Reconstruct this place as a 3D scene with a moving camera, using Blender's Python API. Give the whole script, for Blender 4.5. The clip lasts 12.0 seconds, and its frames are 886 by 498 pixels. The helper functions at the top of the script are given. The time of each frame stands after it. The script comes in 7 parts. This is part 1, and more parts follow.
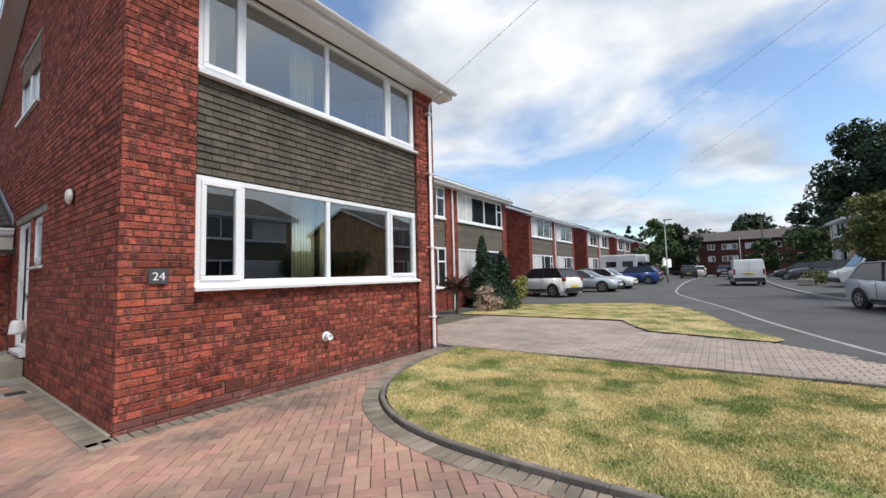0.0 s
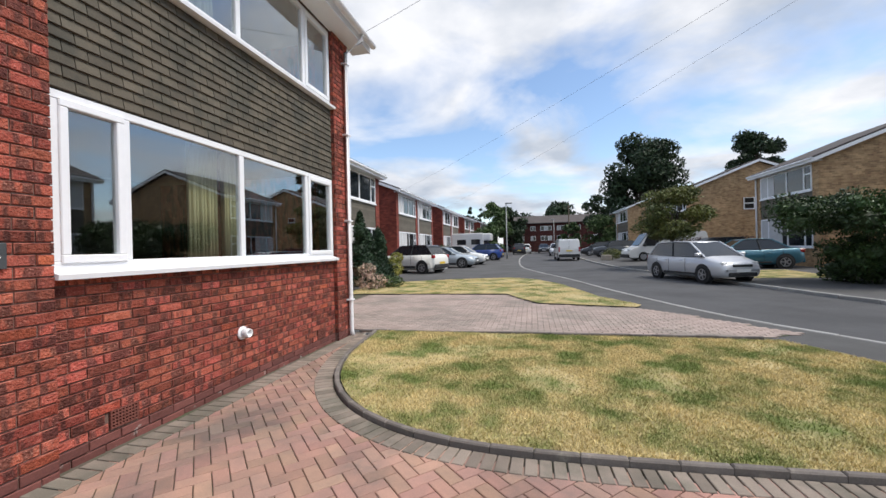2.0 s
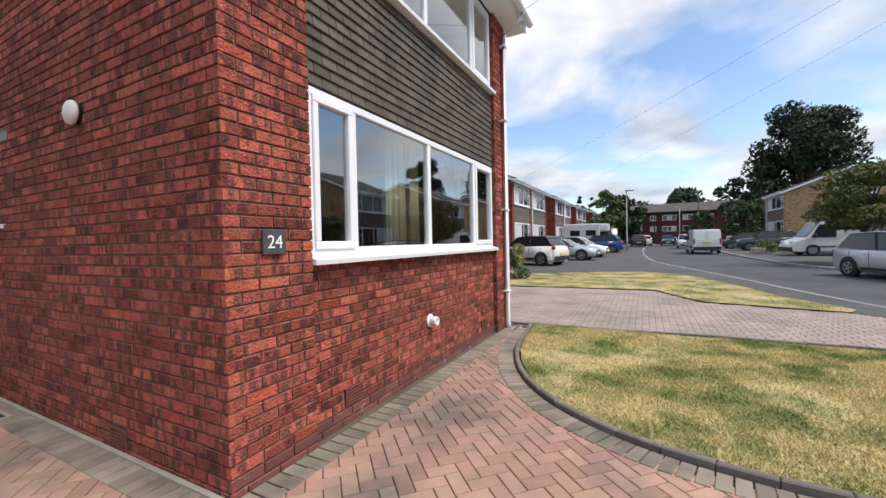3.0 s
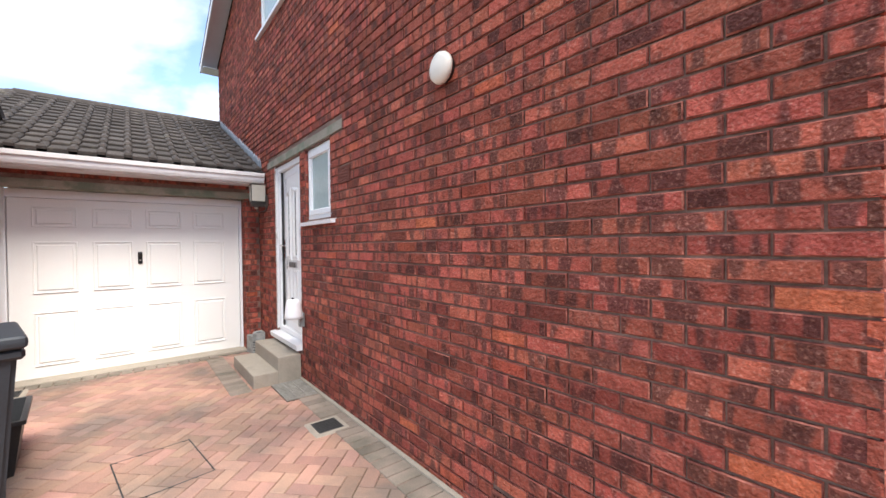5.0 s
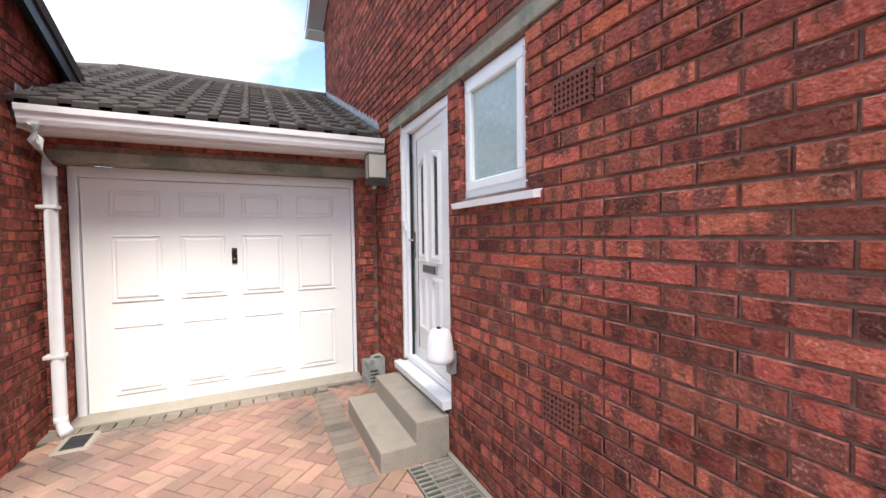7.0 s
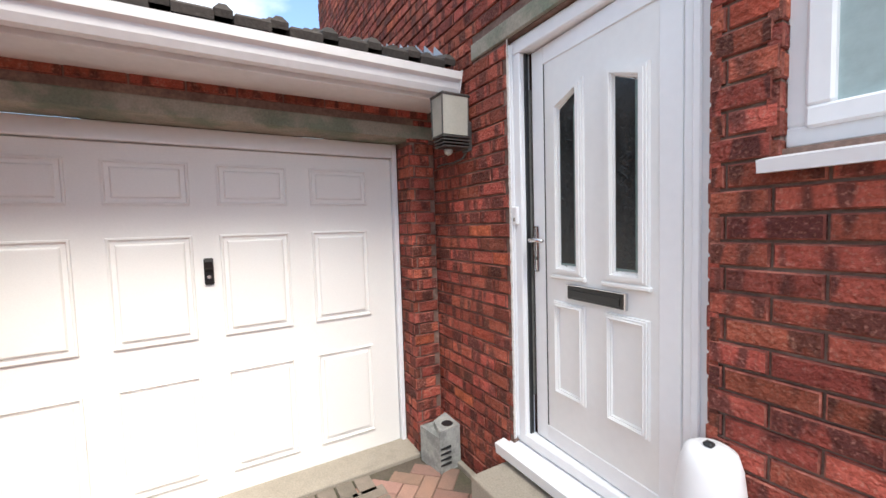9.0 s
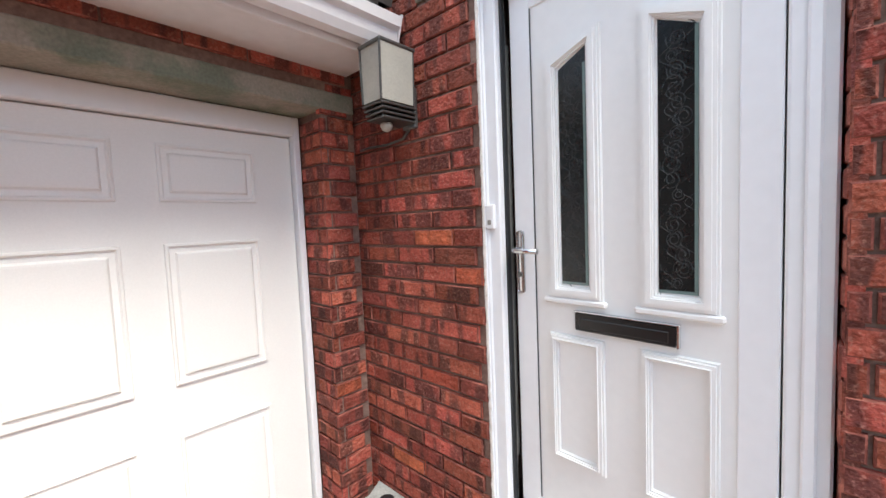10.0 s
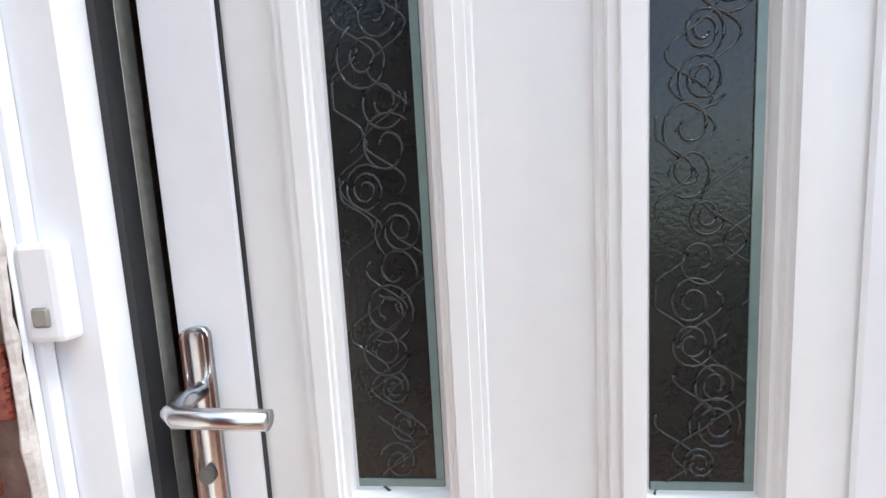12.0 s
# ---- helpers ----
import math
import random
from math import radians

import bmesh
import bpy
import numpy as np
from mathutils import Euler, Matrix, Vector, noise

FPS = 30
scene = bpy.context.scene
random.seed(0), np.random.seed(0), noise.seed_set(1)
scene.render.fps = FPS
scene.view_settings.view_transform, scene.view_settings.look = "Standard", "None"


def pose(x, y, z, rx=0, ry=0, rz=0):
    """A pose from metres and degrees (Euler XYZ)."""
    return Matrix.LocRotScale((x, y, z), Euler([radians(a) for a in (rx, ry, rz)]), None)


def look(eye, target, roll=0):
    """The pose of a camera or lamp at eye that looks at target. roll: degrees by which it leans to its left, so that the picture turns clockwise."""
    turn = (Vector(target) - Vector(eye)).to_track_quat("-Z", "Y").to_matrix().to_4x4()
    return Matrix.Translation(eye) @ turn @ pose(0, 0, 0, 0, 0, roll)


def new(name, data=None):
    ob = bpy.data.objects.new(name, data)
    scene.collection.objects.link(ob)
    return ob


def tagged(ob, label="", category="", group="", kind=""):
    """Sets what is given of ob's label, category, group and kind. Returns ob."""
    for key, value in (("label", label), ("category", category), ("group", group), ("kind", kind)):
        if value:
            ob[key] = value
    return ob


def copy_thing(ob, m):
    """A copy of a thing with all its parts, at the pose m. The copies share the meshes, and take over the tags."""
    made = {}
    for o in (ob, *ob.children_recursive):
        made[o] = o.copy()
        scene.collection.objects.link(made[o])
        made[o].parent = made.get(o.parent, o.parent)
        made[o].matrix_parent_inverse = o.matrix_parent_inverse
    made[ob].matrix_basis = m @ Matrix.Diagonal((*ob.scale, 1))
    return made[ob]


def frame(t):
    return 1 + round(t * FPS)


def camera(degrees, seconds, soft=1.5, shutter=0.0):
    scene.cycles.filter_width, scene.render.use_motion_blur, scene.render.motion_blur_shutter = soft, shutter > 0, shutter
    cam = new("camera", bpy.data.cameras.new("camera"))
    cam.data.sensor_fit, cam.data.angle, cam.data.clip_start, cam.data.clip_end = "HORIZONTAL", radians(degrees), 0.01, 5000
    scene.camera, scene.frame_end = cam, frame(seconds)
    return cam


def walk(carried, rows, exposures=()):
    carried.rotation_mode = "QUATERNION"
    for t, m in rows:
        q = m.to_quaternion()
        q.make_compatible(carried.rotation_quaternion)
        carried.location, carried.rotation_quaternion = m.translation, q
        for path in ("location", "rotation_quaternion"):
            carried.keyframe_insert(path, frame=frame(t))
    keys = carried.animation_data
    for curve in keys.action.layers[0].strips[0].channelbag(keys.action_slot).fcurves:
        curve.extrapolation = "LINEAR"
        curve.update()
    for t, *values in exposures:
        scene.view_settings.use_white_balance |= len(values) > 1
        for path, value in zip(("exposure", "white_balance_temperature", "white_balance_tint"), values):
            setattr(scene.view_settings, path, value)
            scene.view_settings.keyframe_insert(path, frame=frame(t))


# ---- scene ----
cam = camera(97.3, 12.0)
PATH = [
    (0, (0.138, 0.347, 1.401), (-1.018, 1.973, 1.537), -1.5),
    (0.5, (-0.186, 0.295, 1.425), (-1.089, 2.078, 1.515), -1.5),
    (1, (-0.553, 0.313, 1.417), (-1.206, 2.203, 1.471), -1.4),
    (1.5, (-0.946, 0.328, 1.434), (-1.411, 2.273, 1.457), -1.0),
    (2, (-1.4, 0.278, 1.449), (-1.844, 2.228, 1.446), -1.4),
    (2.5, (-1.889, 0.25, 1.448), (-2.548, 2.139, 1.428), -1.4),
    (3, (-2.387, 0.198, 1.443), (-3.308, 1.973, 1.408), -1.2),
    (3.5, (-2.874, 0.104, 1.454), (-4.032, 1.734, 1.41), -1.2),
    (3.7, (-3.066, 0.081, 1.438), (-4.309, 1.647, 1.401), -1.1),
    (5.3, (-4.68, 0.139, 1.461), (-6.274, 1.346, 1.433), -0.7),
    (5.5, (-4.861, 0.174, 1.479), (-6.474, 1.355, 1.447), -0.7),
    (6, (-5.368, 0.251, 1.476), (-7.038, 1.351, 1.433), -0.7),
    (6.5, (-5.865, 0.327, 1.468), (-7.603, 1.316, 1.411), -0.7),
    (7, (-6.335, 0.39, 1.491), (-8.136, 1.257, 1.425), -0.8),
    (7.5, (-6.781, 0.378, 1.497), (-8.62, 1.16, 1.424), -1.0),
    (7.7, (-6.95, 0.375, 1.499), (-8.797, 1.137, 1.422), -1.1),
    (9.3, (-8.261, 0.253, 1.547), (-9.919, 1.365, 1.425), -1.9),
    (9.5, (-8.399, 0.293, 1.54), (-9.994, 1.494, 1.417), -2.0),
    (10, (-8.724, 0.399, 1.57), (-10.085, 1.859, 1.439), -2.4),
    (10.5, (-9.047, 0.484, 1.569), (-10.039, 2.214, 1.422), -2.6),
    (11, (-9.24, 0.675, 1.579), (-9.812, 2.584, 1.412), -2.6),
    (11.5, (-9.258, 0.984, 1.591), (-9.46, 2.966, 1.418), -2.9),
    (12, (-9.213, 1.247, 1.643), (-9.274, 3.236, 1.433), -3.1),
]
EXPOSURES = [(0, 0.48, 6500, 8), (2.5, 0.52, 6500, 10), (3.7, 0.78, 6500, 10), (5.3, 1.45, 6550, 10), (7.5, 1.45, 6500, 9), (9.3, 1.5, 6500, 7), (10.5, 1.72, 6450, 6), (12, 1.82, 6400, 5)]
walk(cam, [(t, look(eye, target, roll)) for t, eye, target, roll in PATH], EXPOSURES)

# ---- light ----
SUN_HEIGHT, SUN_TURN = 58.0, 90.0
world = bpy.data.worlds.new("sky")
scene.world = world
world.use_nodes = True
wn, wl = world.node_tree.nodes, world.node_tree.links
wn.clear()
w_out = wn.new("ShaderNodeOutputWorld")
w_mix = wn.new("ShaderNodeMixShader")
w_blue = wn.new("ShaderNodeBackground")
w_cloud = wn.new("ShaderNodeBackground")
w_sky = wn.new("ShaderNodeTexSky")
w_sky.sky_type = "NISHITA"
w_sky.sun_disc = False
w_sky.sun_elevation = radians(SUN_HEIGHT)
w_sky.sun_rotation = radians(90 - SUN_TURN + 90)
w_sky.air_density, w_sky.dust_density, w_sky.ozone_density = 1.0, 0.6, 2.0
w_blue.inputs["Strength"].default_value = 0.145
w_cloud.inputs["Strength"].default_value = 0.74
w_co = wn.new("ShaderNodeTexCoord")
w_sep = wn.new("ShaderNodeSeparateXYZ")
w_add = wn.new("ShaderNodeMath"); w_add.operation = "ADD"; w_add.inputs[1].default_value = 0.22
w_max = wn.new("ShaderNodeMath"); w_max.operation = "MAXIMUM"; w_max.inputs[1].default_value = 0.08
w_dx = wn.new("ShaderNodeMath"); w_dx.operation = "DIVIDE"
w_dy = wn.new("ShaderNodeMath"); w_dy.operation = "DIVIDE"
w_com = wn.new("ShaderNodeCombineXYZ")
w_n1 = wn.new("ShaderNodeTexNoise")
w_n1.inputs["Scale"].default_value, w_n1.inputs["Detail"].default_value = 1.35, 9
w_n1.inputs["Roughness"].default_value, w_n1.inputs["Distortion"].default_value = 0.52, 0.35
w_ramp = wn.new("ShaderNodeValToRGB")
w_ramp.color_ramp.elements[0].position, w_ramp.color_ramp.elements[1].position = 0.39, 0.585
w_n2 = wn.new("ShaderNodeTexNoise")
w_n2.inputs["Scale"].default_value, w_n2.inputs["Detail"].default_value = 2.3, 7
w_tone = wn.new("ShaderNodeValToRGB")
w_tone.color_ramp.elements[0].position, w_tone.color_ramp.elements[0].color = 0.34, (0.52, 0.58, 0.68, 1)
w_tone.color_ramp.elements[1].position, w_tone.color_ramp.elements[1].color = 0.62, (0.95, 0.96, 1.0, 1)
wl.new(w_co.outputs["Generated"], w_sep.inputs[0])
wl.new(w_sep.outputs[2], w_add.inputs[0]); wl.new(w_add.outputs[0], w_max.inputs[0])
wl.new(w_sep.outputs[0], w_dx.inputs[0]); wl.new(w_max.outputs[0], w_dx.inputs[1])
wl.new(w_sep.outputs[1], w_dy.inputs[0]); wl.new(w_max.outputs[0], w_dy.inputs[1])
wl.new(w_dx.outputs[0], w_com.inputs[0]); wl.new(w_dy.outputs[0], w_com.inputs[1])
w_com.inputs[2].default_value = 3.7
wl.new(w_com.outputs[0], w_n1.inputs["Vector"]); wl.new(w_com.outputs[0], w_n2.inputs["Vector"])
wl.new(w_n1.outputs["Fac"], w_ramp.inputs[0]); wl.new(w_n2.outputs["Fac"], w_tone.inputs[0])
wl.new(w_sky.outputs[0], w_blue.inputs[0]); wl.new(w_tone.outputs[0], w_cloud.inputs[0])
wl.new(w_ramp.outputs[0], w_mix.inputs[0])
wl.new(w_blue.outputs[0], w_mix.inputs[1]); wl.new(w_cloud.outputs[0], w_mix.inputs[2])
wl.new(w_mix.outputs[0], w_out.inputs[0])

sun = new("sun", bpy.data.lights.new("sun", "SUN"))
sun.data.energy, sun.data.angle, sun.data.color = 2.6, radians(24), (1.0, 0.95, 0.88)
a, e = radians(SUN_TURN), radians(SUN_HEIGHT)
sun.matrix_world = look((0, 0, 30), Vector((0, 0, 30)) - Vector((math.cos(e) * math.sin(a), math.cos(e) * math.cos(a), math.sin(e))))

# ---- materials ----
def material(name, base, rough=0.7, metal=0.0, spread=0.0, source="", scale=8.0, fine=60.0, amount=0.25, bump=0.0, bump_scale=80.0, hue=0.0, second=None, second_scale=1.5, second_edge=(0.45, 0.62), spec=0.5, coat=0.0):
    """A procedural surface: base colour with broad and fine variation, per-piece spread, an optional second tone in patches, and relief."""
    m = bpy.data.materials.new(name)
    m.use_nodes = True
    n, l = m.node_tree.nodes, m.node_tree.links
    b = n["Principled BSDF"]
    b.inputs["Roughness"].default_value = rough
    b.inputs["Metallic"].default_value = metal
    b.inputs["Specular IOR Level"].default_value = spec
    b.inputs["Coat Weight"].default_value = coat
    geo = n.new("ShaderNodeNewGeometry")
    colour = n.new("ShaderNodeRGB")
    colour.outputs[0].default_value = (*base, 1)
    out = colour.outputs[0]
    if second:
        nz = n.new("ShaderNodeTexNoise")
        nz.inputs["Scale"].default_value, nz.inputs["Detail"].default_value = second_scale, 6
        nz.inputs["Roughness"].default_value = 0.62
        l.new(geo.outputs["Position"], nz.inputs["Vector"])
        r = n.new("ShaderNodeMapRange")
        r.inputs[1].default_value, r.inputs[2].default_value = second_edge
        l.new(nz.outputs["Fac"], r.inputs[0])
        mx = n.new("ShaderNodeMixRGB")
        mx.inputs[2].default_value = (*second, 1)
        l.new(r.outputs[0], mx.inputs[0]); l.new(out, mx.inputs[1])
        out = mx.outputs[0]
    hsv = n.new("ShaderNodeHueSaturation")
    l.new(out, hsv.inputs["Color"])
    n1 = n.new("ShaderNodeTexNoise")
    n1.inputs["Scale"].default_value, n1.inputs["Detail"].default_value = scale, 5
    n2 = n.new("ShaderNodeTexNoise")
    n2.inputs["Scale"].default_value, n2.inputs["Detail"].default_value = fine, 4
    l.new(geo.outputs["Position"], n1.inputs["Vector"]); l.new(geo.outputs["Position"], n2.inputs["Vector"])
    add = n.new("ShaderNodeMath"); add.operation = "ADD"
    l.new(n1.outputs["Fac"], add.inputs[0]); l.new(n2.outputs["Fac"], add.inputs[1])
    mr = n.new("ShaderNodeMapRange")
    mr.inputs[1].default_value, mr.inputs[2].default_value = 0.6, 1.4
    mr.inputs[3].default_value, mr.inputs[4].default_value = 1 - amount, 1 + amount
    l.new(add.outputs[0], mr.inputs[0])
    value = mr.outputs[0]
    if spread:
        if source == "object":
            rnd = n.new("ShaderNodeObjectInfo").outputs["Random"]
        else:
            rnd = geo.outputs["Random Per Island"]
        r2 = n.new("ShaderNodeMapRange")
        r2.inputs[3].default_value, r2.inputs[4].default_value = 1 - spread, 1 + spread
        l.new(rnd, r2.inputs[0])
        mul = n.new("ShaderNodeMath"); mul.operation = "MULTIPLY"
        l.new(value, mul.inputs[0]); l.new(r2.outputs[0], mul.inputs[1])
        value = mul.outputs[0]
        if hue:
            sc = n.new("ShaderNodeMath"); sc.operation = "MULTIPLY"; sc.inputs[1].default_value = 37.7
            fr = n.new("ShaderNodeMath"); fr.operation = "FRACT"
            r3 = n.new("ShaderNodeMapRange")
            r3.inputs[3].default_value, r3.inputs[4].default_value = 0.5 - hue, 0.5 + hue
            l.new(rnd, sc.inputs[0]); l.new(sc.outputs[0], fr.inputs[0]); l.new(fr.outputs[0], r3.inputs[0])
            l.new(r3.outputs[0], hsv.inputs["Hue"])
    l.new(value, hsv.inputs["Value"])
    l.new(hsv.outputs[0], b.inputs["Base Color"])
    if bump:
        n3 = n.new("ShaderNodeTexNoise")
        n3.inputs["Scale"].default_value, n3.inputs["Detail"].default_value = bump_scale, 5
        l.new(geo.outputs["Position"], n3.inputs["Vector"])
        bp = n.new("ShaderNodeBump")
        bp.inputs["Strength"].default_value, bp.inputs["Distance"].default_value = bump, 0.006
        l.new(n3.outputs["Fac"], bp.inputs["Height"]); l.new(bp.outputs[0], b.inputs["Normal"])
    return m


def brick_material(name, base, dark, source):
    """Multi-red rustic facing brick: each piece its own tone, upright dark kiss marks that change from course to course, a rough dragged face."""
    m = material(name, base, 0.88, spread=0.42, source=source, scale=16, fine=120, amount=0.42, bump=1.0, bump_scale=62, hue=0.006, spec=0.22)
    n, l = m.node_tree.nodes, m.node_tree.links
    geo = next(k for k in n if k.type == "NEW_GEOMETRY")
    hsv = next(k for k in n if k.type == "HUE_SAT")
    base_link = hsv.inputs["Color"].links[0].from_socket
    sep = n.new("ShaderNodeSeparateXYZ"); l.new(geo.outputs["Position"], sep.inputs[0])
    along = n.new("ShaderNodeMath"); l.new(sep.outputs[0], along.inputs[0]); l.new(sep.outputs[1], along.inputs[1])
    if source == "object":
        piece = n.new("ShaderNodeObjectInfo").outputs["Random"]
    else:
        piece = geo.outputs["Random Per Island"]
    own = n.new("ShaderNodeMath"); own.operation = "MULTIPLY"; own.inputs[1].default_value = 83.0; l.new(piece, own.inputs[0])
    wide = n.new("ShaderNodeMath"); wide.operation = "MULTIPLY"; wide.inputs[1].default_value = 15.0; l.new(along.outputs[0], wide.inputs[0])
    high = n.new("ShaderNodeMath"); high.operation = "MULTIPLY"; high.inputs[1].default_value = 3.5; l.new(sep.outputs[2], high.inputs[0])
    com = n.new("ShaderNodeCombineXYZ"); l.new(wide.outputs[0], com.inputs[0]); l.new(own.outputs[0], com.inputs[1]); l.new(high.outputs[0], com.inputs[2])
    nz = n.new("ShaderNodeTexNoise"); nz.inputs["Scale"].default_value, nz.inputs["Detail"].default_value, nz.inputs["Roughness"].default_value = 1.0, 1.0, 0.5
    l.new(com.outputs[0], nz.inputs["Vector"])
    rm = n.new("ShaderNodeMapRange"); rm.inputs[1].default_value, rm.inputs[2].default_value, rm.inputs[4].default_value = 0.495, 0.575, 0.9
    l.new(nz.outputs["Fac"], rm.inputs[0])
    mx = n.new("ShaderNodeMixRGB"); mx.inputs[2].default_value = (*dark, 1)
    l.new(rm.outputs[0], mx.inputs[0]); l.new(base_link, mx.inputs[1])
    pale = n.new("ShaderNodeTexNoise"); pale.inputs["Scale"].default_value, pale.inputs["Detail"].default_value = 85, 4
    l.new(geo.outputs["Position"], pale.inputs["Vector"])
    rp = n.new("ShaderNodeMapRange"); rp.inputs[1].default_value, rp.inputs[2].default_value, rp.inputs[4].default_value = 0.55, 0.66, 0.45
    l.new(pale.outputs["Fac"], rp.inputs[0])
    mp = n.new("ShaderNodeMixRGB"); mp.inputs[2].default_value = (0.46, 0.22, 0.165, 1)
    l.new(rp.outputs[0], mp.inputs[0]); l.new(mx.outputs[0], mp.inputs[1])
    relief = next(k for k in n if k.type == "BUMP")
    relief.inputs["Distance"].default_value = 0.022
    # now and then a piece fired to a bright orange, or to a dull plum
    tone = n.new("ShaderNodeMath"); tone.operation = "MULTIPLY"; tone.inputs[1].default_value = 7.13; l.new(piece, tone.inputs[0])
    wrap = n.new("ShaderNodeMath"); wrap.operation = "FRACT"; l.new(tone.outputs[0], wrap.inputs[0])
    hot = n.new("ShaderNodeMapRange"); hot.inputs[1].default_value, hot.inputs[2].default_value, hot.inputs[4].default_value = 0.965, 0.98, 0.6
    l.new(wrap.outputs[0], hot.inputs[0])
    mo = n.new("ShaderNodeMixRGB"); mo.inputs[2].default_value = (0.42, 0.095, 0.045, 1)
    l.new(hot.outputs[0], mo.inputs[0]); l.new(mp.outputs[0], mo.inputs[1])
    dull = n.new("ShaderNodeMapRange"); dull.inputs[1].default_value, dull.inputs[2].default_value, dull.inputs[3].default_value, dull.inputs[4].default_value = 0.04, 0.16, 0.50, 0.0
    l.new(wrap.outputs[0], dull.inputs[0])
    md = n.new("ShaderNodeMixRGB"); md.inputs[2].default_value = (*dark, 1)
    l.new(dull.outputs[0], md.inputs[0]); l.new(mo.outputs[0], md.inputs[1])
    l.new(md.outputs[0], hsv.inputs["Color"])
    return m


BRICK_RED, BRICK_DARK = (0.365, 0.090, 0.061), (0.120, 0.043, 0.035)
M_BRICK = brick_material("red_brick", BRICK_RED, BRICK_DARK, "object")
M_BRICKS = brick_material("red_brick_joined", BRICK_RED, BRICK_DARK, "island")
M_MORTAR = material("mortar", (0.185, 0.115, 0.092), 0.95, scale=5, amount=0.40, bump=0.6, second=(0.30, 0.20, 0.16), second_scale=4, second_edge=(0.5, 0.7))
M_ARRIS = material("brick_arris", (0.40, 0.145, 0.105), 0.9, scale=14, fine=90, amount=0.5, bump=0.8, bump_scale=90, second=(0.20, 0.062, 0.048), second_scale=11, second_edge=(0.36, 0.52), spec=0.2)
M_PLINTH = material("plinth_brick", (0.16, 0.055, 0.045), 0.85, spread=0.25, source="island", bump=0.5, second=(0.34, 0.30, 0.27), second_scale=9, second_edge=(0.62, 0.70))
M_PLINTH1 = material("plinth_brick_single", (0.16, 0.055, 0.045), 0.85, spread=0.25, source="object", bump=0.5, second=(0.34, 0.30, 0.27), second_scale=9, second_edge=(0.62, 0.70))
M_UPVC = material("white_upvc", (0.84, 0.85, 0.87), 0.28, scale=3, fine=25, amount=0.03, spec=0.5)
M_DOORWHITE = material("door_white", (0.83, 0.83, 0.82), 0.35, scale=3, fine=30, amount=0.03)
M_GARAGE = material("garage_door_white", (0.84, 0.83, 0.80), 0.45, scale=2, fine=140, amount=0.035, bump=0.06, bump_scale=220)
M_GUTTER = material("gutter_white", (0.78, 0.77, 0.78), 0.4, scale=4, fine=20, amount=0.06, second=(0.42, 0.39, 0.37), second_scale=6, second_edge=(0.66, 0.85))
M_CONCRETE = material("concrete", (0.34, 0.30, 0.245), 0.92, scale=3, fine=120, amount=0.25, bump=0.4, bump_scale=160, second=(0.20, 0.18, 0.15), second_scale=3, second_edge=(0.5, 0.75))
M_LINTEL = material("concrete_lintel", (0.30, 0.27, 0.22), 0.92, scale=4, fine=90, amount=0.25, bump=0.4, second=(0.18, 0.20, 0.15), second_scale=5)
M_BLOCK = material("paving_block", (0.42, 0.245, 0.185), 0.9, spread=0.16, source="object", scale=2.2, fine=130, amount=0.2, bump=0.35, bump_scale=150, hue=0.012, second=(0.17, 0.128, 0.108), second_scale=1.1, second_edge=(0.40, 0.64), spec=0.25)
M_BLOCKS = material("paving_block_joined", (0.42, 0.245, 0.185), 0.9, spread=0.16, source="island", scale=2.2, fine=130, amount=0.2, bump=0.35, bump_scale=150, hue=0.012, second=(0.17, 0.128, 0.108), second_scale=1.1, second_edge=(0.40, 0.64), spec=0.25)
M_BORDER = material("border_block", (0.25, 0.205, 0.168), 0.92, spread=0.22, source="island", scale=3, fine=130, amount=0.22, bump=0.35, second=(0.155, 0.138, 0.11), second_scale=2, spec=0.25)
M_JOINT = material("joint_sand", (0.105, 0.085, 0.065), 0.95, scale=4, amount=0.3, second=(0.06, 0.07, 0.035), second_scale=2)
M_DRIVE2 = material("pink_paving", (0.36, 0.285, 0.25), 0.92, spread=0.12, source="island", scale=1.2, fine=60, amount=0.16, bump=0.25, second=(0.27, 0.23, 0.2), second_scale=0.8, spec=0.25)
M_ASPHALT = material("asphalt", (0.085, 0.085, 0.088), 0.9, scale=0.6, fine=160, amount=0.18, bump=0.35, bump_scale=200, second=(0.062, 0.062, 0.064), second_scale=0.35, spec=0.3)
M_FOOTWAY = material("footway_asphalt", (0.098, 0.096, 0.095), 0.92, scale=0.8, fine=150, amount=0.2, bump=0.35, second=(0.075, 0.074, 0.072), second_scale=0.5, spec=0.3)
M_KERB = material("kerb_concrete", (0.29, 0.285, 0.27), 0.9, spread=0.12, source="island", scale=3, fine=100, amount=0.2, bump=0.3)
M_EDGING = material("lawn_edging", (0.15, 0.13, 0.115), 0.92, spread=0.18, source="object", scale=4, fine=100, amount=0.25, bump=0.4, second=(0.26, 0.23, 0.19), second_scale=7, second_edge=(0.55, 0.75))
M_SOIL = material("dry_lawn_soil", (0.46, 0.37, 0.19), 0.95, scale=3, fine=60, amount=0.25, bump=0.6, bump_scale=60, second=(0.17, 0.19, 0.06), second_scale=1.5)
M_FIELD = material("distant_ground", (0.10, 0.11, 0.075), 0.95, scale=0.1, fine=2, amount=0.25)
M_GRASS = material("grass_blades", (0.67, 0.55, 0.27), 0.75, spread=0.30, source="island", scale=1.5, fine=12, amount=0.2, second=(0.19, 0.235, 0.07), second_scale=1.5, second_edge=(0.43, 0.60), spec=0.2)
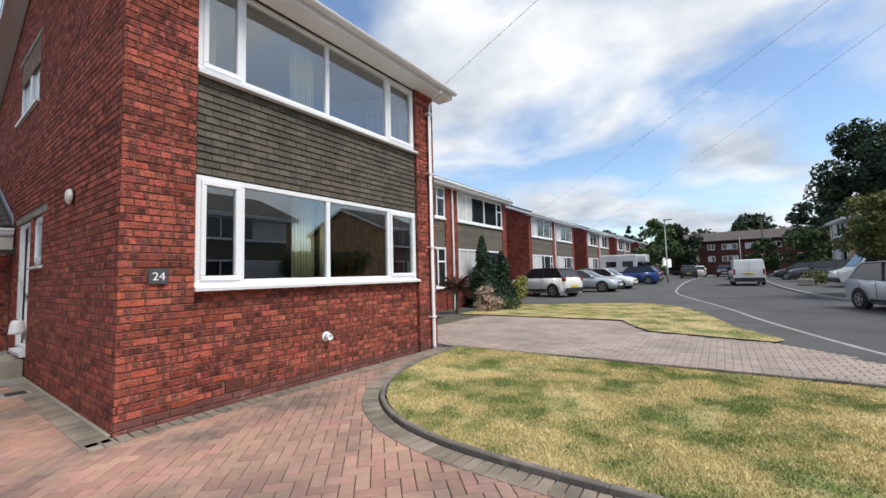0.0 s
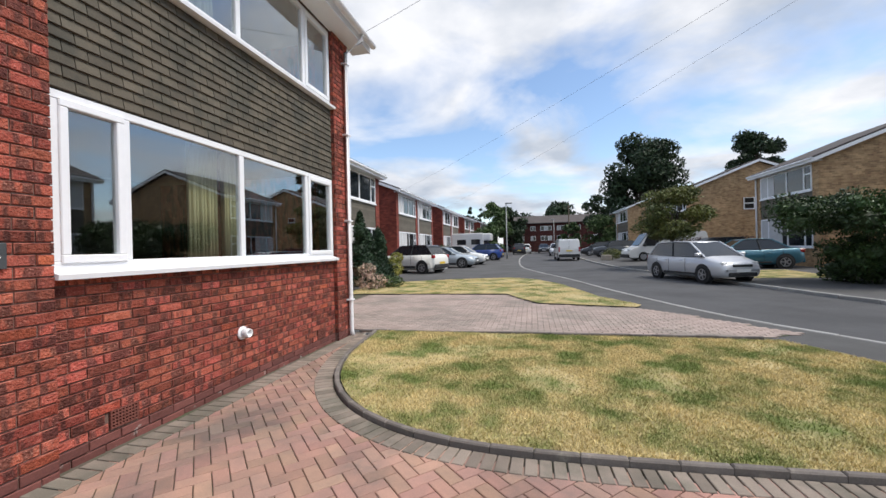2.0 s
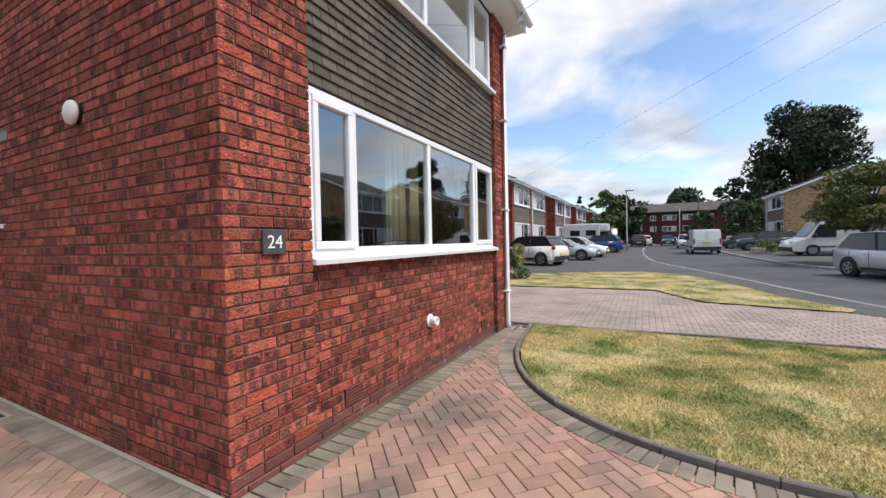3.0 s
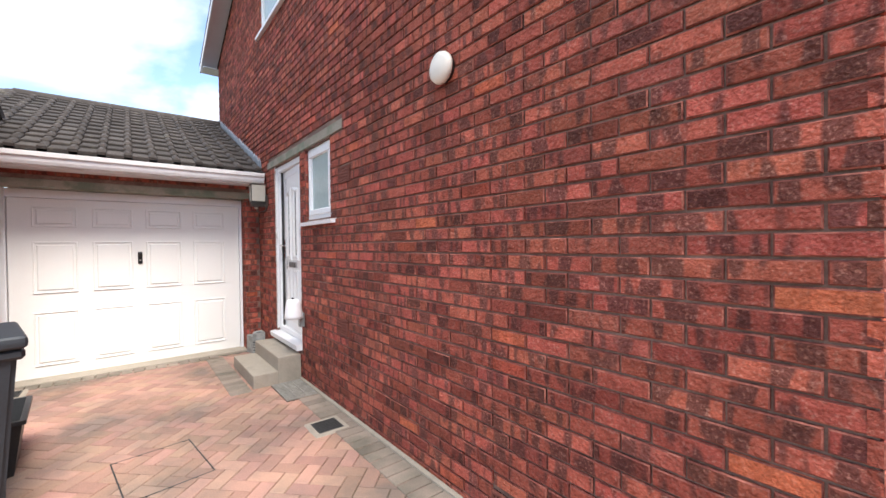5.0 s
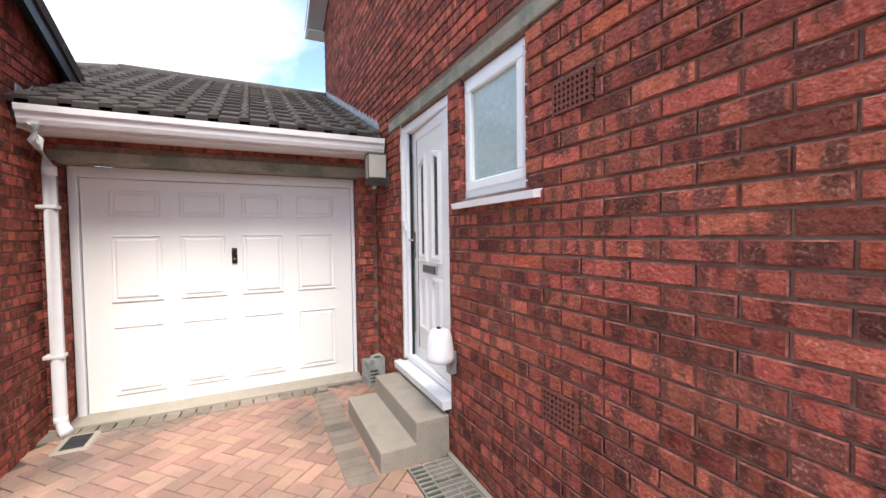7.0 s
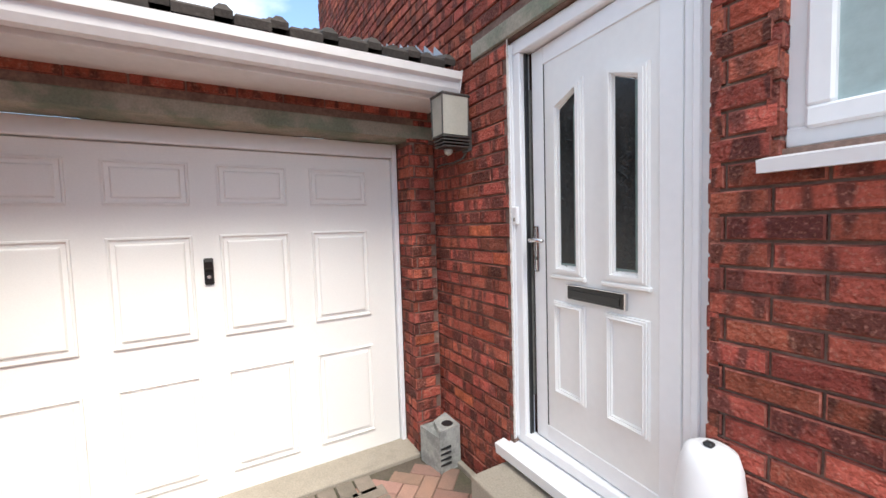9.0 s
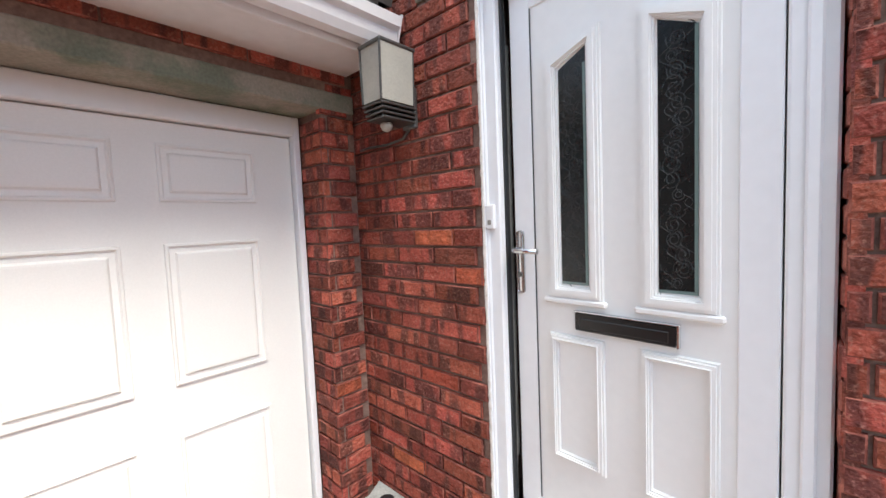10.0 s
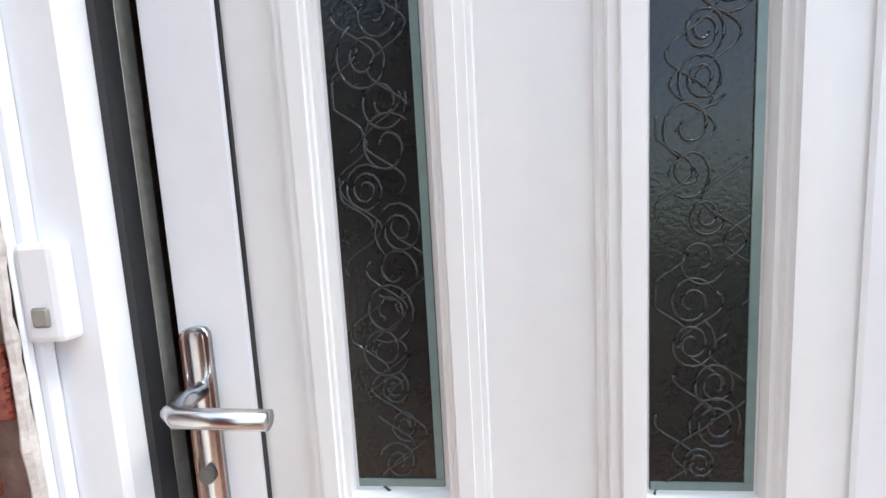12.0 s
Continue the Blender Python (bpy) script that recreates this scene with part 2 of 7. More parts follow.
M_HUNG = material("hung_tile", (0.098, 0.083, 0.060), 0.85, spread=0.22, source="object", scale=5, fine=90, amount=0.25, bump=0.4, second=(0.065, 0.06, 0.045), second_scale=3)
M_HUNGS = material("hung_tile_joined", (0.098, 0.083, 0.060), 0.85, spread=0.22, source="island", scale=5, fine=90, amount=0.25, bump=0.4, second=(0.065, 0.06, 0.045), second_scale=3)
M_ROOFTILE = material("roof_tile", (0.052, 0.044, 0.040), 0.9, spread=0.25, source="object", scale=4, fine=60, amount=0.35, bump=0.5, second=(0.12, 0.11, 0.09), second_scale=7, second_edge=(0.58, 0.74))
M_ROOFTILES = material("roof_tile_joined", (0.052, 0.044, 0.040), 0.9, spread=0.25, source="island", scale=4, fine=60, amount=0.35, bump=0.5, second=(0.12, 0.11, 0.09), second_scale=7, second_edge=(0.58, 0.74))
M_LEAD = material("lead_flashing", (0.42, 0.46, 0.52), 0.5, metal=0.2, scale=6, fine=40, amount=0.2)
M_BLACK = material("gloss_black", (0.006, 0.006, 0.007), 0.3, scale=5, fine=60, amount=0.15, bump=0.05)
M_DARKPLASTIC = material("black_plastic", (0.018, 0.019, 0.021), 0.45, scale=5, fine=50, amount=0.2, bump=0.1)
M_BIN = material("bin_plastic", (0.022, 0.026, 0.032), 0.5, scale=5, fine=70, amount=0.2, bump=0.15)
M_CHROME = material("brushed_steel", (0.62, 0.62, 0.63), 0.24, metal=1.0, scale=10, fine=90, amount=0.08)
M_IRON = material("cast_iron", (0.045, 0.045, 0.045), 0.6, metal=0.4, scale=9, fine=90, amount=0.3, bump=0.2)
M_GALV = material("galvanised_steel", (0.36, 0.35, 0.32), 0.55, metal=0.6, scale=9, fine=60, amount=0.3)
M_TERRA = material("air_brick_clay", (0.17, 0.055, 0.04), 0.9, scale=12, fine=90, amount=0.25, bump=0.4)
M_SLATE = material("slate", (0.06, 0.066, 0.070), 0.6, scale=12, fine=100, amount=0.25, bump=0.3)
M_WHITEPAINT = material("white_lettering", (0.82, 0.82, 0.80), 0.6, amount=0.03)
# one dark tone for all room surfaces: the dimness indoors is in this colour
M_DIMROOM = material("dim_room", (0.20, 0.185, 0.165), 0.9, scale=2, amount=0.08)
M_CREAM = material("cream_wall", (0.62, 0.55, 0.42), 0.8, scale=2, amount=0.06)
M_CURTAIN = material("cream_curtain", (0.66, 0.62, 0.38), 0.9, scale=4, fine=90, amount=0.1, bump=0.2)
M_MAT = material("coir_mat", (0.16, 0.065, 0.04), 0.95, scale=20, fine=160, amount=0.4, bump=0.6)
M_FROST = material("lamp_glass", (0.42, 0.41, 0.36), 0.35, scale=8, fine=120, amount=0.12)
M_PEWTER = material("pewter_metal", (0.13, 0.13, 0.125), 0.45, metal=0.7, scale=10, fine=80, amount=0.2)
M_STONE = material("cast_stone", (0.37, 0.38, 0.36), 0.9, scale=12, fine=90, amount=0.28, bump=0.5, second=(0.24, 0.25, 0.24), second_scale=9)
M_SEALANT = material("weathered_sealant", (0.60, 0.55, 0.52), 0.7, scale=30, fine=140, amount=0.25, bump=0.8, bump_scale=50)


def glass_material(name, tint=(0.9, 0.95, 0.95), rough=0.0, relief=0.0):
    m = bpy.data.materials.new(name)
    m.use_nodes = True
    n, l = m.node_tree.nodes, m.node_tree.links
    n.remove(n["Principled BSDF"])
    gl = n.new("ShaderNodeBsdfGlossy"); gl.inputs["Roughness"].default_value = rough
    tr = n.new("ShaderNodeBsdfTransparent"); tr.inputs[0].default_value = (*tint, 1)
    lw = n.new("ShaderNodeLayerWeight"); lw.inputs[0].default_value = 0.5
    pw = n.new("ShaderNodeMath"); pw.operation = "POWER"; pw.inputs[1].default_value = 2.3
    l.new(lw.outputs["Facing"], pw.inputs[0])
    fr = n.new("ShaderNodeMapRange"); fr.inputs[3].default_value, fr.inputs[4].default_value = 0.17, 0.95
    l.new(pw.outputs[0], fr.inputs[0])
    mx = n.new("ShaderNodeMixShader")
    l.new(fr.outputs[0], mx.inputs[0]); l.new(tr.outputs[0], mx.inputs[1]); l.new(gl.outputs[0], mx.inputs[2])
    l.new(mx.outputs[0], n["Material Output"].inputs[0])
    if relief:
        co = n.new("ShaderNodeNewGeometry")
        nz = n.new("ShaderNodeTexNoise")
        nz.inputs["Scale"].default_value, nz.inputs["Detail"].default_value, nz.inputs["Distortion"].default_value = 14, 1.0, 4.5
        l.new(co.outputs["Position"], nz.inputs["Vector"])
        wv = n.new("ShaderNodeMath"); wv.operation = "PINGPONG"; wv.inputs[1].default_value = 0.06
        l.new(nz.outputs["Fac"], wv.inputs[0])
        bp = n.new("ShaderNodeBump"); bp.inputs["Strength"].default_value, bp.inputs["Distance"].default_value = relief, 0.05
        l.new(wv.outputs[0], bp.inputs["Height"])
        l.new(bp.outputs[0], gl.inputs["Normal"]); l.new(bp.outputs[0], lw.inputs["Normal"])
    return m


M_GLASS = glass_material("window_glass")
M_PATTERN = material("dark_scroll_glass", (0.012, 0.015, 0.015), 0.10, scale=30, fine=160, amount=0.3, bump=0.12, bump_scale=240, spec=0.45)
M_SCROLL = material("scroll_relief_glass", (0.020, 0.024, 0.024), 0.16, amount=0.2, spec=0.7)
M_GLASSEDGE = material("clear_glass_edge", (0.17, 0.235, 0.225), 0.2, amount=0.15)
M_HOLESHADE = material("hole_shade", (0.006, 0.006, 0.006), 0.9)
M_OBSCURE = material("obscure_glass", (0.40, 0.50, 0.50), 0.12, scale=5, fine=30, amount=0.12, bump=0.5, bump_scale=22)


def block_wall_material(name, base, second, joint):
    """Far brickwork: courses too small to build, as a brick pattern with blotches."""
    m = material(name, base, 0.9, scale=1.2, fine=14, amount=0.30, second=second, second_scale=3.5, second_edge=(0.45, 0.65), spec=0.25)
    n, l = m.node_tree.nodes, m.node_tree.links
    hsv = next(k for k in n if k.type == "HUE_SAT")
    geo = next(k for k in n if k.type == "NEW_GEOMETRY")
    sep = n.new("ShaderNodeSeparateXYZ"); l.new(geo.outputs["Position"], sep.inputs[0])
    add = n.new("ShaderNodeMath"); l.new(sep.outputs[0], add.inputs[0]); l.new(sep.outputs[1], add.inputs[1])
    com = n.new("ShaderNodeCombineXYZ"); l.new(add.outputs[0], com.inputs[0]); l.new(sep.outputs[2], com.inputs[1])
    br = n.new("ShaderNodeTexBrick")
    br.inputs["Scale"].default_value = 1.0
    br.inputs["Brick Width"].default_value, br.inputs["Row Height"].default_value, br.inputs["Mortar Size"].default_value = 0.225, 0.075, 0.006
    br.inputs["Color1"].default_value, br.inputs["Color2"].default_value, br.inputs["Mortar"].default_value = (1.25, 1.2, 1.15, 1), (0.62, 0.6, 0.6, 1), (*joint, 1)
    l.new(com.outputs[0], br.inputs["Vector"])
    mx = n.new("ShaderNodeMixRGB"); mx.blend_type = "MULTIPLY"; mx.inputs[0].default_value = 0.85
    l.new(hsv.outputs[0], mx.inputs[1]); l.new(br.outputs["Color"], mx.inputs[2])
    l.new(mx.outputs[0], n["Principled BSDF"].inputs["Base Color"])
    return m


M_FARRED = block_wall_material("far_red_brick", (0.24, 0.062, 0.045), (0.15, 0.045, 0.036), (0.9, 0.85, 0.8))
M_FLATS = block_wall_material("dark_flats_brick", (0.115, 0.042, 0.038), (0.08, 0.032, 0.03), (0.9, 0.85, 0.8))
M_TAN = block_wall_material("tan_brick", (0.42, 0.29, 0.165), (0.31, 0.20, 0.115), (1.0, 1.0, 1.0))
M_FARTILE = material("far_hung_tile", (0.13, 0.115, 0.09), 0.85, spread=0.15, source="island", scale=2, fine=12, amount=0.25)
M_FARROOF = material("far_roof_tile", (0.075, 0.062, 0.058), 0.9, scale=1, fine=9, amount=0.3, spread=0.15, source="island")
M_BARK = material("bark", (0.075, 0.06, 0.045), 0.95, scale=5, fine=40, amount=0.35, bump=0.6, bump_scale=30)
M_POST = material("grey_post", (0.30, 0.31, 0.31), 0.6, metal=0.3, amount=0.1)
M_WOOD = material("weathered_pole", (0.16, 0.12, 0.085), 0.9, scale=6, fine=50, amount=0.3)
M_CABLE = material("cable_black", (0.12, 0.12, 0.125), 0.6)
M_NET = material("net_curtain", (0.55, 0.55, 0.55), 0.9, scale=3, fine=30, amount=0.15)


def leaf_material(name, a_, b_, rough=0.55):
    return material(name, a_, rough, spread=0.45, source="island", scale=0.7, fine=5, amount=0.35, second=b_, second_scale=0.9, spec=0.3, hue=0.02)


M_LEAF_DARK = leaf_material("dark_foliage", (0.030, 0.052, 0.022), (0.018, 0.034, 0.016))
M_LEAF_MID = leaf_material("mid_foliage", (0.065, 0.105, 0.032), (0.035, 0.065, 0.02))
M_LEAF_HEDGE = leaf_material("hedge_foliage", (0.042, 0.078, 0.018), (0.022, 0.042, 0.013))
M_LEAF_MAPLE = leaf_material("yellow_green_foliage", (0.125, 0.135, 0.035), (0.07, 0.09, 0.026))
M_LEAF_CONIFER = leaf_material("conifer_foliage", (0.022, 0.05, 0.022), (0.012, 0.030, 0.014))
M_LEAF_VARIEG = leaf_material("variegated_foliage", (0.30, 0.28, 0.06), (0.10, 0.13, 0.03))
M_LEAF_PINK = leaf_material("pale_flowers", (0.42, 0.30, 0.24), (0.10, 0.12, 0.05))
M_LEAF_RED = leaf_material("purple_foliage", (0.055, 0.018, 0.022), (0.03, 0.012, 0.015))
M_LEAF_CORD = leaf_material("cordyline_leaves", (0.10, 0.055, 0.045), (0.06, 0.045, 0.03))


def paint(name, c, metal=0.0, rough=0.28):
    return material(name, c, rough, metal=metal, scale=1, fine=20, amount=0.04, coat=0.6)


M_P_WHITE = paint("white_car_paint", (0.72, 0.72, 0.70))
M_P_CREAM = paint("ivory_car_paint", (0.76, 0.75, 0.71))
M_P_SILVER = paint("silver_car_paint", (0.60, 0.61, 0.63), 0.25, 0.33)
M_P_PALEBLUE = paint("pale_silver_blue_paint", (0.48, 0.53, 0.56), 0.4, 0.33)
M_P_BLUE = paint("deep_blue_paint", (0.015, 0.045, 0.20))
M_P_TEAL = paint("teal_blue_paint", (0.045, 0.155, 0.215), 0.3)
M_P_RED = paint("dark_red_paint", (0.16, 0.02, 0.02))
M_P_BLACK = paint("black_car_paint", (0.018, 0.018, 0.020))
M_P_GREY = paint("dark_grey_paint", (0.05, 0.055, 0.06), 0.3)
M_CARGLASS = material("tinted_car_glass", (0.018, 0.022, 0.026), 0.06, amount=0.05, spec=0.7)
M_TYRE = material("tyre_rubber", (0.018, 0.018, 0.018), 0.85, amount=0.2)
M_ALLOY = material("alloy_rim", (0.42, 0.42, 0.43), 0.35, metal=0.7, amount=0.1)
M_TRIM = material("black_trim", (0.025, 0.025, 0.026), 0.7, amount=0.1)
M_TAIL = material("red_lamp_lens", (0.32, 0.02, 0.02), 0.2, amount=0.05)
M_HEAD = material("clear_lamp_lens", (0.62, 0.64, 0.66), 0.12, amount=0.05, metal=0.2)
M_PLATE_W = material("white_number_plate", (0.75, 0.75, 0.72), 0.5, amount=0.03)
M_PLATE_Y = material("yellow_number_plate", (0.72, 0.52, 0.06), 0.5, amount=0.03)

# ---- building helpers ----
def mesh_of(bm, name):
    me = bpy.data.meshes.new(name)
    bm.normal_update()
    bm.to_mesh(me)
    bm.free()
    return me


def part(name, bm, mat, parent=None, label="", smooth=False):
    me = bm if isinstance(bm, bpy.types.Mesh) else mesh_of(bm, name)
    if not me.materials:
        me.materials.append(mat)
    if smooth:
        me.shade_smooth()
    ob = new(name, me)
    if parent:
        ob.parent = parent
    if label:
        ob["label"] = label
    return ob


def thing(name, label, category, at=(0, 0, 0), turn=0, group="", kind=""):
    ob = new(name)
    ob.empty_display_size = 0.1
    ob.matrix_basis = pose(*at, 0, 0, turn)
    return tagged(ob, label, category, group, kind)


def box(x0, x1, y0, y1, z0, z1, bevel=0.0, bm=None, seg=1):
    """A box, with bevelled edges where asked; added to bm where given."""
    t = bmesh.new()
    bmesh.ops.create_cube(t, size=1, matrix=Matrix.Translation(((x0 + x1) / 2, (y0 + y1) / 2, (z0 + z1) / 2)) @ Matrix.Diagonal((abs(x1 - x0), abs(y1 - y0), abs(z1 - z0), 1)))
    if bevel:
        bmesh.ops.bevel(t, geom=t.edges[:], offset=bevel, segments=seg, affect="EDGES", profile=0.6)
    return join(bm, t)


def join(bm, t):
    if bm is None:
        return t
    me = bpy.data.meshes.new("t")
    t.to_mesh(me); t.free()
    bm.from_mesh(me)
    bpy.data.meshes.remove(me)
    return bm


def tube(points, radius, bm=None, sides=10, cap=True, radii=None):
    """A round bar along points."""
    t = bmesh.new()
    rings = []
    pts = [Vector(p) for p in points]
    for i, p in enumerate(pts):
        d = (pts[min(i + 1, len(pts) - 1)] - pts[max(i - 1, 0)]).normalized()
        ref = Vector((0, 0, 1)) if abs(d.z) < 0.9 else Vector((1, 0, 0))
        u = d.cross(ref).normalized(); v = d.cross(u)
        r = radii[i] if radii else radius
        rings.append([t.verts.new(p + r * (math.cos(k * math.tau / sides) * u + math.sin(k * math.tau / sides) * v)) for k in range(sides)])
    for a_, b_ in zip(rings, rings[1:]):
        for k in range(sides):
            t.faces.new((a_[k], a_[(k + 1) % sides], b_[(k + 1) % sides], b_[k]))
    if cap:
        t.faces.new(rings[0][::-1]); t.faces.new(rings[-1])
    bmesh.ops.recalc_face_normals(t, faces=t.faces[:])
    return join(bm, t)


def lathe(profile, at=(0, 0, 0), sides=24, bm=None, axis="z"):
    """A turned solid from (radius, height) pairs."""
    t = bmesh.new()
    rings = []
    for r, h in profile:
        ring = []
        for k in range(sides):
            c, s = math.cos(k * math.tau / sides) * max(r, 1e-4), math.sin(k * math.tau / sides) * max(r, 1e-4)
            p = {"z": (c, s, h), "y": (c, h, s), "x": (h, c, s)}[axis]
            ring.append(t.verts.new(Vector(p) + Vector(at)))
        rings.append(ring)
    for a_, b_ in zip(rings, rings[1:]):
        for k in range(sides):
            t.faces.new((a_[k], a_[(k + 1) % sides], b_[(k + 1) % sides], b_[k]))
    t.faces.new(rings[0][::-1]); t.faces.new(rings[-1])
    bmesh.ops.recalc_face_normals(t, faces=t.faces[:])
    return join(bm, t)


def slab(poly, z0, z1, bm=None):
    """An upright prism over a plan outline."""
    t = bmesh.new()
    lo = [t.verts.new((x, y, z0)) for x, y in poly]
    hi = [t.verts.new((x, y, z1)) for x, y in poly]
    t.faces.new(lo[::-1]); t.faces.new(hi)
    for i in range(len(poly)):
        j = (i + 1) % len(poly)
        t.faces.new((lo[i], lo[j], hi[j], hi[i]))
    bmesh.ops.recalc_face_normals(t, faces=t.faces[:])
    return join(bm, t)


def prism(outline, a0, a1, axis, bm=None):
    """A profile pushed along an axis: for axis x the outline is (y, z); for y it is (x, z)."""
    t = bmesh.new()
    put = (lambda p, q, s: (s, p, q)) if axis == "x" else (lambda p, q, s: (p, s, q))
    lo = [t.verts.new(put(p, q, a0)) for p, q in outline]
    hi = [t.verts.new(put(p, q, a1)) for p, q in outline]
    t.faces.new(lo[::-1]); t.faces.new(hi)
    for i in range(len(outline)):
        j = (i + 1) % len(outline)
        t.faces.new((lo[i], lo[j], hi[j], hi[i]))
    bmesh.ops.recalc_face_normals(t, faces=t.faces[:])
    return join(bm, t)


def inside(poly, x, y):
    hit = False
    for (x0, y0), (x1, y1) in zip(poly, poly[1:] + poly[:1]):
        if (y0 > y) != (y1 > y) and x < (x1 - x0) * (y - y0) / (y1 - y0) + x0:
            hit = not hit
    return hit


class Pieces:
    """Alike pieces on a surface: the near ones as objects that share meshes, the rest joined into one mesh."""

    def __init__(self, name, parent, mat_one, mat_joined, edge=None):
        self.edge = edge
        self.name, self.parent, self.one, self.joined = name, parent, mat_one, mat_joined
        self.meshes, self.verts, self.faces, self.count = {}, [], [], 0

    def shape(self, L, D, H, b):
        """Chamfered block of length L (x), height H (z) and depth D: the front looks along +y; at y = 0 it meets its bed."""
        x, z = L / 2, H / 2
        v = [(-x, -0.02, -z), (x, -0.02, -z), (x, -0.02, z), (-x, -0.02, z), (-x, D - b, -z), (x, D - b, -z), (x, D - b, z), (-x, D - b, z),
             (-x + b, D, -z + b), (x - b, D, -z + b), (x - b, D, z - b), (-x + b, D, z - b)]
        f = []
        for i in range(4):
            j = (i + 1) % 4
            f += [(i, 4 + i, 4 + j, j), (4 + i, 8 + i, 8 + j, 4 + j)]
        f.append((8, 11, 10, 9))
        return v, f

    def dress(self, me, mat):
        """The main material, and the worn one on the chamfered arrises."""
        me.materials.append(mat)
        if self.edge:
            me.materials.append(self.edge)
            me.polygons.foreach_set("material_index", [1 if i % 9 in (1, 3, 5, 7) else 0 for i in range(len(me.polygons))])

    def add(self, m, L, D, H, b=0.003, near=False):
        L = round(L, 3)
        if near and self.count < 300:
            key = (L, D, H)
            if key not in self.meshes:
                v, f = self.shape(L, D, H, b)
                me = bpy.data.meshes.new(self.name)
                me.from_pydata(v, [], f)
                self.dress(me, self.one)
                self.meshes[key] = me
            ob = new(self.name, self.meshes[key])
            ob.parent = self.parent
            ob.matrix_basis = m
            self.count += 1
        else:
            v, f = self.shape(L, D, H, b)
            n = len(self.verts)
            self.verts += [tuple(m @ Vector(p)) for p in v]
            self.faces += [tuple(n + i for i in q) for q in f]

    def done(self):
        if self.faces:
            me = bpy.data.meshes.new(self.name + "_field")
            me.from_pydata(self.verts, [], self.faces)
            self.dress(me, self.joined)
            ob = new(self.name + "_field", me)
            ob.parent = self.parent
            ob["kind"] = "stuff"


def frame_axes(u, nrm, up, o):
    m = Matrix.Identity(4)
    for i, vec in enumerate((u, nrm, up, o)):
        for k in range(3):
            m[k][i] = vec[k]
    return m


def lay_bricks(pieces, o, u, nrm, u0, u1, z0, z1, holes=(), near=None, top=None, proud=0.008, shift=0, rng=random.Random(3)):
    """Stretcher bond: 215 x 65 mm bricks on 10 mm joints. holes: (u0, u1, z0, z1)."""
    o, u, nrm = Vector(o), Vector(u), Vector(nrm)
    k = 0
    z = z0
    while z < z1 - 0.02:
        zc, hh = z + 0.0325, min(0.0655, z1 - z)
        spans = [(u0, u1)]
        if top:
            spans = [(max(u0, top(zc)[0]), min(u1, top(zc)[1]))]
        for h in holes:
            if h[2] < z + 0.05 and h[3] > z + 0.015:
                cut = []
                for s0, s1 in spans:
                    if h[1] <= s0 or h[0] >= s1:
                        cut.append((s0, s1))
                    else:
                        if h[0] > s0: cut.append((s0, h[0]))
                        if h[1] < s1: cut.append((h[1], s1))
                spans = cut
        first = u0 - (0.1125 if (k + shift) % 2 else 0.0)
        n0 = int((u1 - first) / 0.225) + 2
        for s0, s1 in spans:
            for i in range(n0):
                b0, b1 = first + i * 0.225, first + i * 0.225 + 0.217
                b0, b1 = max(b0, s0), min(b1, s1)
                if b1 - b0 < 0.035:
                    continue
                uc = (b0 + b1) / 2
                d = proud + rng.uniform(-0.0025, 0.0025)
                m = frame_axes(u, nrm, Vector((0, 0, 1)), o + u * uc + Vector((0, 0, z + hh / 2)))
                m = m @ pose(0, 0, 0, rng.uniform(-0.7, 0.7), rng.uniform(-0.25, 0.25), rng.uniform(-0.5, 0.5))
                isnear = near and near[0] < uc < near[1] and near[2] < z < near[3]
                pieces.add(m, b1 - b0, round(d, 3), round(hh + rng.choice((-0.0015, 0, 0, 0.001)), 4), 0.0045, isnear)
        z += 0.075
        k += 1


def wall_blocks(x_axis, a0, a1, z0, z1, c0, c1, holes, bm=None):
    """A wall with thickness c0..c1 and true openings, as blocks round the holes. x_axis: the wall runs along x."""
    bm = bm or bmesh.new()
    cuts = sorted({a0, a1, *[v for h in holes for v in h[:2] if a0 < v < a1]})
    for p, q in zip(cuts, cuts[1:]):
        mid = (p + q) / 2
        zs = [(z0, z1)]
        for h in holes:
            if h[0] < mid < h[1]:
                nz = []
                for s, t in zs:
                    if h[2] > s: nz.append((s, min(t, h[2])))
                    if h[3] < t: nz.append((max(s, h[3]), t))
                zs = nz
        for s, t in zs:
            if t - s > 0.001:
                if x_axis:
                    box(p, q, c0, c1, s, t, bm=bm)
                else:
                    box(c0, c1, p, q, s, t, bm=bm)
    return bm


def soldier(pieces, pts, width, gap=0.108, z=0.0, near=False):
    """Blocks laid side by side along a line on the ground, each with its length across it."""
    for (x0, y0), (x1, y1) in zip(pts, pts[1:]):
        L = math.hypot(x1 - x0, y1 - y0)
        n = max(1, round(L / gap))
        d = Vector(((x1 - x0) / L, (y1 - y0) / L, 0))
        side = Vector((-d.y, d.x, 0))
        for i in range(n):
            p = Vector((x0, y0, z)) + d * ((i + 0.5) * L / n)
            m = frame_axes(side, Vector((0, 0, 1)), -d, p)
            pieces.add(m, width, 0.012, L / n - 0.012, 0.004, near)


